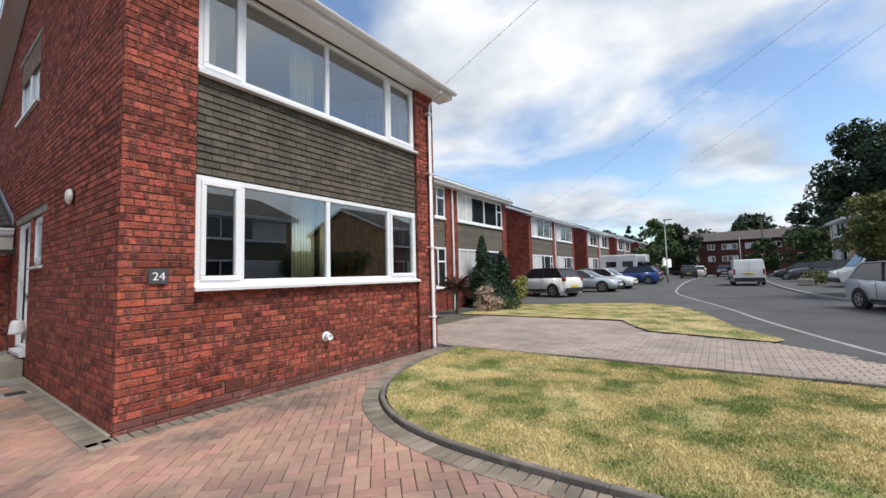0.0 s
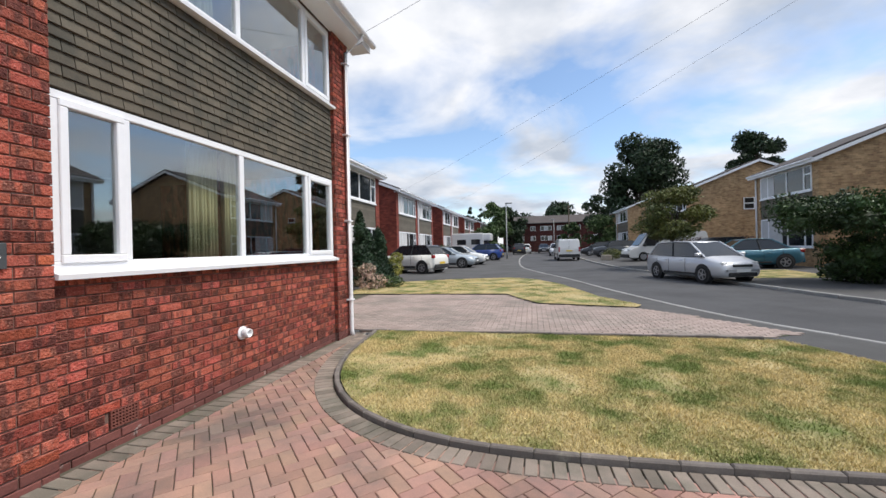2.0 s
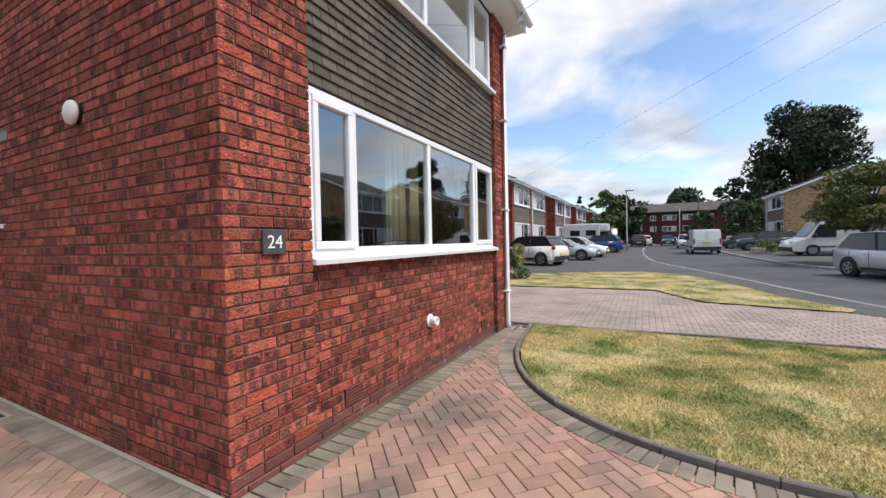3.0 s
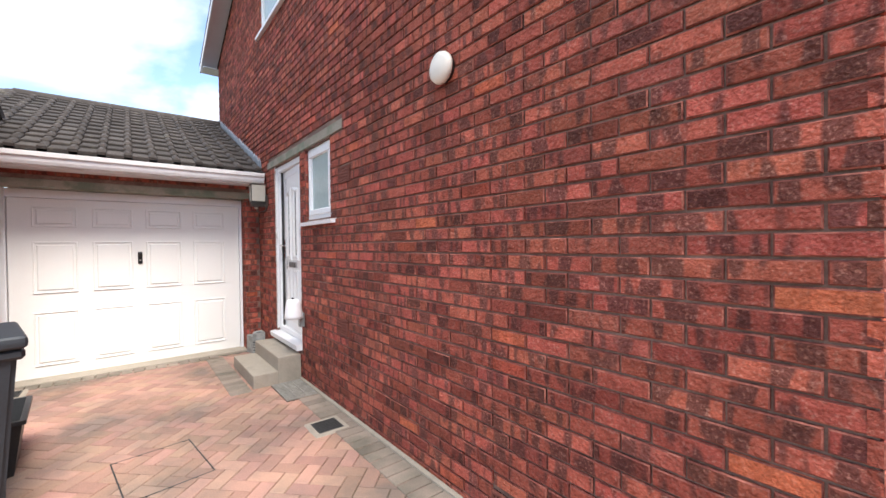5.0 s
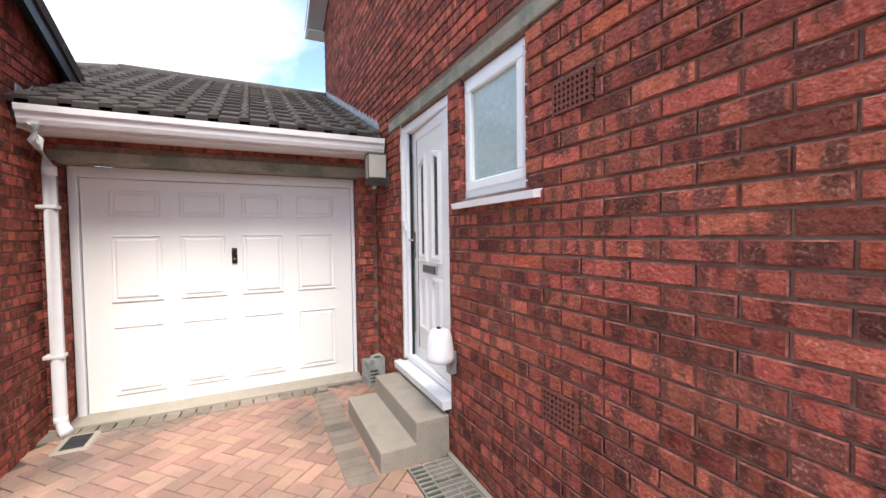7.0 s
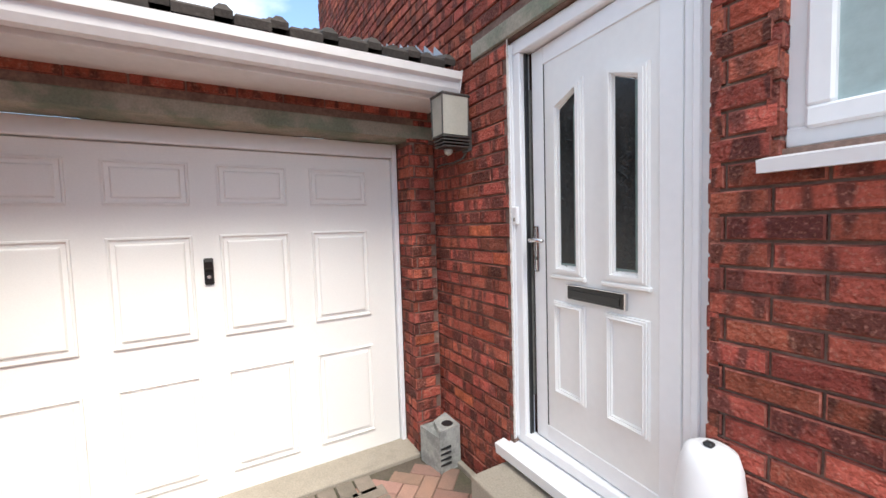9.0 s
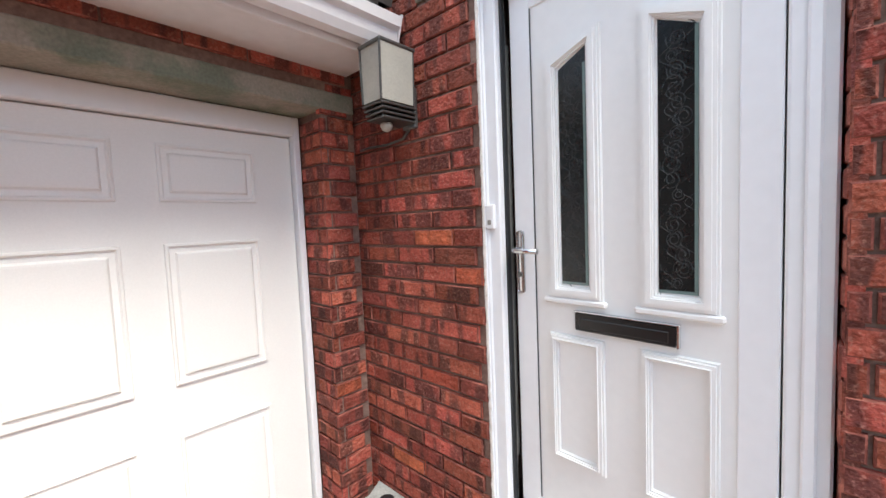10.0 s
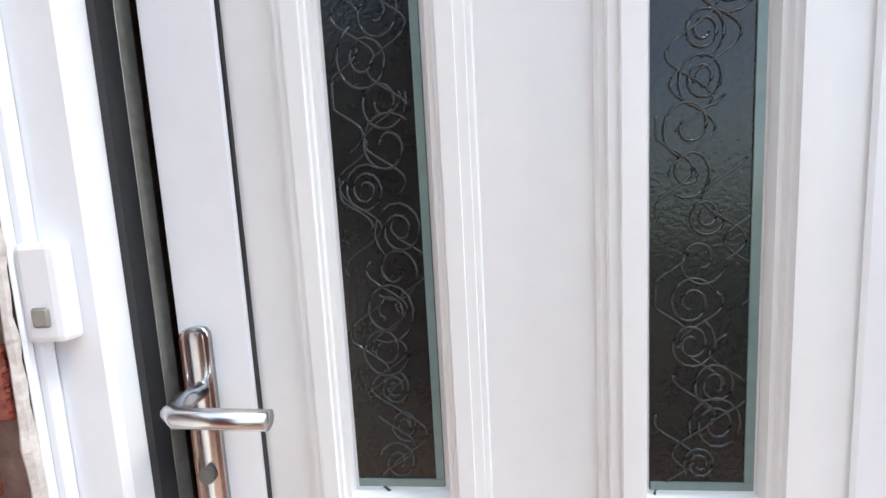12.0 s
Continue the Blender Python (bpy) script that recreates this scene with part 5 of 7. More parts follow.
# ---- houses of the street ----
def street_house(name, label, at, turn, width, bays, brick, gable_window=False, depth=8.9, chimney=False, group="", eave=5.05, bay_gap=0.62):
    """A plain two-storey house: local x runs along the front, the front looks along -y. bays: the number of window bays."""
    h = thing(name, label, "house", at, turn, group)
    slope = 0.40
    ridge = eave + slope * depth / 2
    bw = width / bays
    holes = []
    for i in range(bays):
        holes += [(i * bw + bay_gap * 0.75, (i + 1) * bw - bay_gap * 0.75)]
    bm = bmesh.new()
    box(0, width, 0.05, depth, -0.3, eave, bm=bm)
    for i in range(bays + 1):
        a0, a1 = max(0, i * bw - bay_gap * 0.7), min(width, i * bw + bay_gap * 0.7)
        box(a0, a1, 0.0, 0.06, -0.3, eave, bm=bm)
    for x in (0.0, width - 0.02):
        t = bmesh.new()
        v = [t.verts.new(p) for p in ((x, 0, eave), (x, depth, eave), (x, depth / 2, ridge), (x + 0.02, 0, eave), (x + 0.02, depth, eave), (x + 0.02, depth / 2, ridge))]
        for q in ((0, 1, 2), (5, 4, 3), (0, 3, 4, 1), (1, 4, 5, 2), (2, 5, 3, 0)):
            t.faces.new([v[k] for k in q])
        bmesh.ops.recalc_face_normals(t, faces=t.faces[:])
        join(bm, t)
    part("wall", bm, brick, h)
    for y0, sg in ((-0.30, 1), (depth + 0.30, -1)):
        z0 = eave + 0.02
        zr = z0 + slope * (depth / 2 + 0.3)
        r = part("roof", prism([(y0, z0), (depth / 2, zr), (depth / 2, zr + 0.10), (y0 - sg * 0.04, z0 + 0.10)], -0.22, width + 0.22, "x"), M_FARROOF, h)
        part("fascia", box(-0.22, width + 0.22, min(y0, y0 - sg * 0.02), max(y0, y0 - sg * 0.02), eave - 0.12, eave + 0.06), M_UPVC, h)
        for x in (-0.235, width + 0.215):
            part("barge_board", prism([(y0, z0 - 0.14), (depth / 2, zr - 0.14), (depth / 2, zr + 0.03), (y0, z0 + 0.03)], x, x + 0.02, "x"), M_UPVC, h)
        part("gutter", tube([(-0.2, y0 - sg * 0.06, eave + 0.03), (width + 0.2, y0 - sg * 0.06, eave + 0.03)], 0.055, sides=8), M_UPVC, h)
    part("soffit", box(-0.2, width + 0.2, -0.28, 0.05, eave - 0.10, eave - 0.08), M_UPVC, h)
    part("drainpipe", tube([(width / 2 if bays > 1 else 0.12, -0.06, eave), (width / 2 if bays > 1 else 0.12, -0.06, 0)], 0.045, sides=8), M_UPVC, h)
    for a0, a1 in holes:
        n = 9
        bm = bmesh.new()
        for k in range(n):
            z = 2.55 + k * 1.12 / n
            t = prism([(0.05, z), (0.015, z), (0.035, z + 1.12 / n + 0.01), (0.05, z + 1.12 / n + 0.01)], a0, a1, "x")
            join(bm, t)
        ob = part("tile_hanging", bm, M_FARTILE, h)
        ob["kind"] = "stuff"
        for z0, z1 in ((0.95, 2.52), (3.68, 4.92)):
            bm = bmesh.new()
            for z in (z0, z1 - 0.08):
                box(a0, a1, -0.01, 0.055, z, z + 0.08, bm=bm)
            wdt = a1 - a0
            xs = [a0, a0 + wdt * 0.16, a0 + wdt * 0.55, a1 - wdt * 0.14 if wdt > 3 else a1 - wdt * 0.22, a1 - 0.07]
            for x in xs:
                box(x, x + 0.07, -0.008, 0.053, z0 + 0.08, z1 - 0.08, bm=bm)
            box(xs[3] + 0.07, a1 - 0.07, -0.007, 0.052, z0 + (z1 - z0) * 0.62, z0 + (z1 - z0) * 0.62 + 0.07, bm=bm)
            w = part("window", bm, M_UPVC, h)
            for xa, xb in zip(xs, xs[1:]):
                part("pane", box(xa + 0.07, xb, 0.024, 0.030, z0 + 0.08, z1 - 0.08), M_CARGLASS, w)
            part("net", box(a0 + 0.08, a0 + wdt * (0.45 if z0 < 2 else 0.30), 0.016, 0.021, z0 + 0.09, z1 - 0.09), M_NET, w)
            part("sill", box(a0 - 0.03, a1 + 0.03, -0.05, 0.05, z0 - 0.06, z0), M_UPVC, w)
    if gable_window:
        for x, dx in ((-0.02, -1), (width + 0.02, 1)):
            w = part("window", box(min(x, x + dx * 0.03), max(x, x + dx * 0.03), 3.5, 4.2, 3.5, 4.35), M_UPVC, h)
            xx = x + dx * 0.032
            for z in (3.57, 3.98):
                part("pane", box(min(xx, xx + dx * 0.004), max(xx, xx + dx * 0.004), 3.57, 4.13, z, z + 0.33), M_CARGLASS, w)
    if chimney:
        c = part("chimney", box(width * 0.5 - 0.35, width * 0.5 + 0.35, depth / 2 - 0.3, depth / 2 + 0.3, ridge - 0.6, ridge + 0.95, 0.01), brick, h)
        part("chimney_pot", lathe([(0.12, ridge + 0.95), (0.10, ridge + 1.3), (0.12, ridge + 1.32)], at=(width * 0.5, depth / 2, 0), sides=12), M_TERRA, c)
    return h


def place_left(x, y0, width, bays, label, **k):
    return street_house("terrace_house", label, (x, y0, rise(y0) - 0.02), 90, width, bays, M_FARRED, group="red brick houses", **k)


# turn 90: local x runs along +y and the front looks along +x
place_left(-8.75, 8.5, 10.0, 2, "red brick pair of houses with tile-hung fronts")
place_left(-9.6, 23.4, 9.2, 2, "red brick pair of houses with open windows")
place_left(-9.7, 36.6, 9.0, 2, "red brick pair of houses further along the street")
place_left(-9.75, 49.4, 9.0, 2, "red brick pair of houses beyond a camper van")
place_left(-9.3, 62.0, 9.0, 2, "red brick pair of houses near the street's end")
porch = tagged(part("porch_roof", prism([(-9.6, 2.75), (-8.7, 2.45), (-8.7, 2.55), (-9.6, 2.85)], 46.6, 49.2, "y"), M_UPVC), "white sloping porch roof between two houses", "porch")


def place_right(x, y1, width, label, **k):
    # turn -90: local x runs along -y and the front looks along -x
    return street_house("tan_house", label, (x, y1, rise(y1)), -90, width, 1, M_TAN, group="tan brick houses", **k)


place_right(11.65, 27.0, 5.2, "tan brick house with a brown tile-hung front", gable_window=False)
place_right(9.8, 37.2, 5.2, "tan brick house with a plain gable end", gable_window=True)
place_right(8.9, 52.0, 6.0, "tan brick house half hidden by trees")
place_right(8.9, 66.0, 6.0, "small tan brick house near the street's end")
place_right(13.0, 15.0, 8.0, "tan brick house across the road with a chimney", chimney=True)
place_right(15.5, 2.0, 9.0, "tan brick house opposite the drive", chimney=True)
place_right(18.0, -11.0, 9.0, "tan brick house further down the road")

# ---- flats across the end of the street ----
FLATS_SCALE = (0.97, 1.0, 0.80)
flats = thing("apartment_block", "three-storey dark red brick flats with white windows", "apartment block", (-7.0, 80.0, rise(80) - 0.6))
part("wall", box(0, 34, 0, 9, -0.5, 7.7), M_FLATS, flats)
part("roof", prism([(-0.5, 7.7), (4.5, 9.9), (9.5, 7.7)], -0.4, 34.4, "x"), M_FARROOF, flats)
part("fascia", box(-0.3, 34.3, -0.45, -0.3, 7.5, 7.72), M_TRIM, flats)
for fl in range(3):
    for i, (dx, w_) in enumerate(((0.9, 1.6), (3.3, 1.0), (5.6, 1.0), (7.6, 2.2), (10.8, 2.2), (14.2, 1.2), (17.2, 1.7), (20.0, 1.7), (23.5, 2.0), (27.0, 1.6), (30.5, 1.6))):
        z = 0.9 + fl * 2.45
        if fl == 0 and i in (2, 5):
            continue
        w = part("window", box(dx, dx + w_, -0.06, 0.02, z, z + 1.15), M_UPVC, flats)
        n = 2 if w_ < 1.9 else 3
        for k in range(n):
            part("pane", box(dx + 0.08 + k * (w_ - 0.08) / n, dx + (k + 1) * (w_ - 0.08) / n, -0.066, -0.061, z + 0.09, z + 1.06), M_CARGLASS if (i + k + fl) % 3 else M_NET, w)

flats.scale = FLATS_SCALE

# ---- trees and shrubs ----
def leaves_mesh(name, clumps, leaf, seed, flat=0.0, count=None):
    """Clusters of small folded leaves. clumps: (centre, radii, number)."""
    r = np.random.RandomState(seed)
    vs, fs = [], []
    base = 0
    for c, rad, n in clumps:
        d = r.normal(size=(n, 3))
        d /= np.linalg.norm(d, axis=1)[:, None]
        rr = r.uniform(0.45, 1.05, size=(n, 1)) ** 0.6
        p = np.array(c) + d * rr * np.array(rad)
        u = r.normal(size=(n, 3)); u[:, 2] *= (1 - flat)
        u /= np.linalg.norm(u, axis=1)[:, None]
        w = np.cross(u, d + r.normal(scale=0.6, size=(n, 3)))
        w /= np.linalg.norm(w, axis=1)[:, None] + 1e-9
        s = leaf * r.uniform(0.6, 1.4, size=(n, 1))
        q = np.stack([p - u * s, p + w * s * 0.45, p + u * s, p - w * s * 0.45], axis=1).reshape(-1, 3)
        vs.append(q)
        idx = base + np.arange(n)[:, None] * 4 + np.arange(4)[None, :]
        fs.append(idx)
        base += 4 * n
    me = bpy.data.meshes.new(name)
    me.from_pydata(np.concatenate(vs).tolist(), [], np.concatenate(fs).tolist())
    return me


def tree(name, label, at, height, spread, crown0, mat, leaf, n, seed, clumps=26, trunk=0.25, category="tree", squash=1.0, lean=0.0):
    """A tapered trunk with forking limbs and an uneven crown of leaf clusters."""
    r = random.Random(seed)
    t = thing(name, label, category, (at[0], at[1], rise(at[1]) if len(at) < 3 else at[2]))
    mid = (crown0 + height) / 2
    cl, limbs = [], bmesh.new()
    fork = crown0 * 0.8 + 0.2
    for i in range(clumps):
        a_ = r.uniform(0, math.tau)
        zf = r.uniform(0, 1)
        prof = math.sin(math.pi * (0.12 + 0.80 * zf)) ** 0.7
        rad = spread * prof * math.sqrt(r.uniform(0.05, 1)) * 0.80
        c = (rad * math.cos(a_), rad * math.sin(a_), crown0 + (height - crown0) * (0.06 + 0.86 * zf))
        s = spread * r.uniform(0.22, 0.38)
        cl.append((c, (s, s, s * 0.72 * squash), n // clumps))
        if i % 2 == 0:
            m_ = (c[0] * 0.45, c[1] * 0.45, fork + (c[2] - fork) * 0.55)
            tube([(0, 0, fork), m_, c], trunk * 0.3, limbs, sides=6, radii=[trunk * 0.5, trunk * 0.3, trunk * 0.08])
    part("trunk", tube([(0, 0, -0.2), (0.02, 0.01, fork * 0.5), (0, 0, fork), (lean, 0, mid)], trunk, sides=10, radii=[trunk * 1.25, trunk, trunk * 0.8, trunk * 0.3]), M_BARK, t, smooth=True)
    part("branchwork", limbs, M_BARK, t, smooth=True)
    c = part("crown", leaves_mesh("crown", cl, leaf, seed), mat, t)
    c["kind"] = "stuff"
    return t


def shrub(name, label, at, clumps, mat, leaf, seed, category="shrub", core=None):
    t = thing(name, label, category, (at[0], at[1], rise(at[1])))
    part("stem", tube([(0, 0, -0.1), (0.03, 0.02, 0.35)], 0.05, sides=7, radii=[0.06, 0.03]), M_BARK, t)
    if core:
        bm = bmesh.new()
        for c_, r_, n_ in clumps:
            bmesh.ops.create_icosphere(bm, subdivisions=1, radius=core, matrix=Matrix.Translation(c_) @ Matrix.Diagonal((*r_, 1)))
        part("inner_growth", bm, mat, t)["kind"] = "stuff"
    c = part("foliage", leaves_mesh("foliage", clumps, leaf, seed), mat, t)
    c["kind"] = "stuff"
    return t


tree("tree", "tall broad dark green tree behind the houses", (14.0, 60.0), 16.6, 5.9, 3.6, M_LEAF_DARK, 0.24, 24000, 1, 60, 0.5)
tree("tree", "dark rounded tree rising over a roof", (27.7, 60.0), 15.8, 3.5, 6.5, M_LEAF_DARK, 0.22, 12000, 2, 40, 0.45)
tree("maple_tree", "spreading yellow-green garden tree by the pavement", (5.9, 23.2), 4.25, 2.25, 1.55, M_LEAF_MAPLE, 0.075, 15000, 3, 42, 0.12, squash=0.55)
tree("tree", "feathery green tree near the far flats", (10.5, 71.0), 9.8, 3.2, 2.5, M_LEAF_DARK, 0.28, 3500, 4, 26, 0.25)
tree("tree", "rounded street tree partly hiding the flats", (7.8, 56.0), 5.0, 3.1, 0.9, M_LEAF_MID, 0.18, 5000, 5, 30, 0.2)
tree("tree", "rounded green tree beside the far road", (4.9, 66.0), 4.6, 2.0, 0.8, M_LEAF_MID, 0.18, 3000, 15, 22, 0.2)
tree("tree", "green birch beyond the red houses", (-7.6, 70.0), 9.6, 3.0, 1.5, M_LEAF_MID, 0.26, 5000, 6, 30, 0.25)
tree("tree", "broad dark tree beside the far flats", (-5.0, 76.0), 8.6, 3.2, 1.2, M_LEAF_DARK, 0.28, 4500, 7, 28, 0.3)
tree("poplar_tree", "narrow dark poplar beyond the red roofs", (-13.6, 80.0), 10.0, 0.9, 2.0, M_LEAF_DARK, 0.24, 1600, 8, 18, 0.2)
tree("poplar_tree", "narrow dark poplar beside its twin", (-11.4, 80.0), 9.4, 0.9, 2.0, M_LEAF_DARK, 0.24, 1600, 9, 18, 0.2)
tree("tree", "low green tree behind the camper van", (-7.2, 55.0), 4.2, 2.6, 0.5, M_LEAF_MID, 0.18, 4000, 10, 24, 0.2)
for i in range(9):
    tree("tree", "hazy dark tree on the skyline", (-45 + i * 13.0 + 4 * math.sin(i * 2.3), 118.0 + 6 * math.sin(i)), 11.5 + 2 * math.sin(i * 1.7), 7.5, 1.5, M_LEAF_DARK, 0.6, 2200, 20 + i, 20, 0.4)
tree("tree", "dark tree behind the houses opposite", (32.0, 9.0), 14.0, 5.0, 4.0, M_LEAF_DARK, 0.4, 6000, 31, 34, 0.45)
tree("tree", "dark tree behind the roofs opposite", (30.0, -6.0), 13.0, 4.6, 4.0, M_LEAF_DARK, 0.4, 5000, 32, 30, 0.45)

# big clipped bush across the road
r = random.Random(5)
hed = []
for i in range(60):
    a_ = r.uniform(0, math.tau); q = math.sqrt(r.uniform(0, 1))
    hed.append(((2.9 * q * math.cos(a_), 1.5 * q * math.sin(a_), 2.15 + r.uniform(-0.35, 0.35) + 0.2 * (1 - q)), (0.62, 0.55, 0.5), 620))
for i in range(40):
    a_ = r.uniform(0, math.tau); q = math.sqrt(r.uniform(0, 1))
    hed.append(((2.3 * q * math.cos(a_) + 0.2, 1.2 * q * math.sin(a_), r.uniform(0.25, 1.35)), (0.5, 0.5, 0.4), 380))
hedge = shrub("clipped_bush", "large dense clipped dark green bush by the pavement", (9.4, 14.6), hed, M_LEAF_HEDGE, 0.055, 6, "bush", core=0.55)
low = [((x * 0.9 - 2.0, 0.2 * math.sin(x * 3), 0.55 + 0.12 * math.sin(x * 2.1)), (0.7, 0.5, 0.45), 260) for x in range(6)]
shrub("purple_shrub", "dark purple hedge before a tan house", (10.6, 29.5), [((c[0], c[1], c[2] + 0.6), rd, n) for c, rd, n in low], M_LEAF_RED, 0.07, 7, "hedge")
shrub("low_shrub", "small yellow-green shrub by a low wall", (4.9, 34.0), [((0, 0, 0.5), (0.8, 0.7, 0.45), 700)], M_LEAF_MAPLE, 0.07, 8)

# planting in front of the red houses
con = [((0.1 * math.sin(i), 0.1 * math.cos(i * 1.7), 0.25 + i * 0.2), (0.92 - i * 0.066, 0.88 - i * 0.064, 0.34), 700) for i in range(13)]
shrub("conifer", "dense dark green conical conifer", (-8.0, 14.7), con, M_LEAF_CONIFER, 0.05, 9, "conifer", core=0.8)
con2 = [((0.05 * math.sin(i), 0.0, 0.2 + i * 0.19), (0.66 - i * 0.05, 0.62 - i * 0.048, 0.28), 560) for i in range(11)]
shrub("conifer", "smaller dark conifer beside a taller one", (-7.75, 15.9), con2, M_LEAF_CONIFER, 0.05, 10, "conifer", core=0.8)
shrub("variegated_shrub", "gold variegated shrub beside the conifers", (-7.6, 17.0), [((0, 0, 0.55), (0.5, 0.55, 0.5), 900), ((0.15, 0.25, 1.0), (0.3, 0.35, 0.25), 400)], M_LEAF_VARIEG, 0.055, 11)
shrub("flowering_shrub", "low shrub with pale pink flowers", (-7.0, 13.2), [((0, 0, 0.3), (0.6, 0.6, 0.3), 600), ((-0.2, 0.1, 0.7), (0.35, 0.35, 0.25), 400)], M_LEAF_PINK, 0.05, 12)
shrub("low_shrub", "low green shrub at the lawn's edge", (-6.6, 13.9), [((0, 0, 0.22), (0.6, 0.5, 0.25), 700)], M_LEAF_MID, 0.05, 13)
shrub("round_bush", "rounded green bush before a red house", (-8.6, 31.9), [((0, 0, 0.9), (0.9, 1.0, 0.7), 1800)], M_LEAF_MID, 0.07, 14, "bush")
cord = thing("cordyline", "bronze spiky cordyline plant before the neighbour's window", "plant", (-7.6, 12.0, rise(12)))
part("stem", tube([(0, 0, -0.1), (0.02, 0, 0.5), (0, 0.02, 0.95)], 0.06, sides=8), M_BARK, cord)
bm = bmesh.new()
for i in range(90):
    a_, tl = r.uniform(0, math.tau), r.uniform(-0.5, 1.3)
    L = r.uniform(0.5, 0.8)
    d = Vector((math.cos(a_) * math.cos(tl), math.sin(a_) * math.cos(tl), math.sin(tl)))
    s_ = Vector((-math.sin(a_), math.cos(a_), 0)) * 0.022
    o_ = Vector((0, 0.02, 0.95))
    m_ = o_ + d * L * 0.6
    e_ = o_ + d * L + Vector((0, 0, -0.22 * L))
    v = [bm.verts.new(p) for p in (o_ - s_ * 0.5, o_ + s_ * 0.5, m_ + s_, e_, m_ - s_)]
    bm.faces.new(v)
lv = part("leaves", bm, M_LEAF_CORD, cord)
lv["kind"] = "stuff"

# ---- street furniture ----
lamp = thing("street_lamp", "tall grey street lamp column on the pavement", "street lamp", (-3.95, 42.0, rise(42)))
part("column", tube([(0, 0, -0.1), (0, 0, 1.2), (0, 0, 1.25), (0, 0, 5.8)], 0.06, sides=10, radii=[0.09, 0.09, 0.055, 0.045]), M_POST, lamp, smooth=True)
part("head", box(-0.1, 0.62, -0.09, 0.09, 5.78, 5.90, 0.03), M_POST, lamp)
lamp2 = copy_thing(lamp, pose(2.6, 74.0, rise(74), 0, 0, 180))
lamp2["label"] = "distant grey street lamp before the flats"
for x, y, h_, lb_ in ((5.6, 78.0, 8.6, "distant wooden telegraph pole near the flats"), (9.0, 2.4, 7.7, "wooden telegraph pole carrying the overhead cables")):
    p = thing("telegraph_pole", lb_, "pole", (x, y, rise(y)))
    part("pole", tube([(0, 0, -0.2), (0, 0, h_)], 0.11, sides=10, radii=[0.14, 0.09]), M_WOOD, p)
    part("bracket", box(-0.3, 0.3, -0.04, 0.04, h_ - 0.25, h_ - 0.17), M_WOOD, p)


def cable(label, a_, b_, sag):
    a_, b_ = Vector(a_), Vector(b_)
    pts = [a_.lerp(b_, i / 24) - Vector((0, 0, sag * 4 * (i / 24) * (1 - i / 24))) for i in range(25)]
    return tagged(part("overhead_cable", tube(pts, 0.0032, sides=5), M_CABLE), label, "cable", group="overhead cables")


cable("thin black overhead cable to the house eaves", (9.0, 2.4, 7.55), (-4.15, 6.5, 5.15), 0.12)
cable("thin black overhead cable crossing the road", (9.0, 2.4, 7.60), (-9.35, 24.0, 5.2), 0.25)
cable("thin black overhead cable to a far house", (9.0, 2.4, 7.65), (-9.5, 37.0, 5.3), 0.3)
shutter = tagged(part("grit_cover", box(4.0, 4.7, 33.0, 33.6, 0.2, 0.62, 0.03), M_CONCRETE), "low stone pier by the far pavement", "pier")

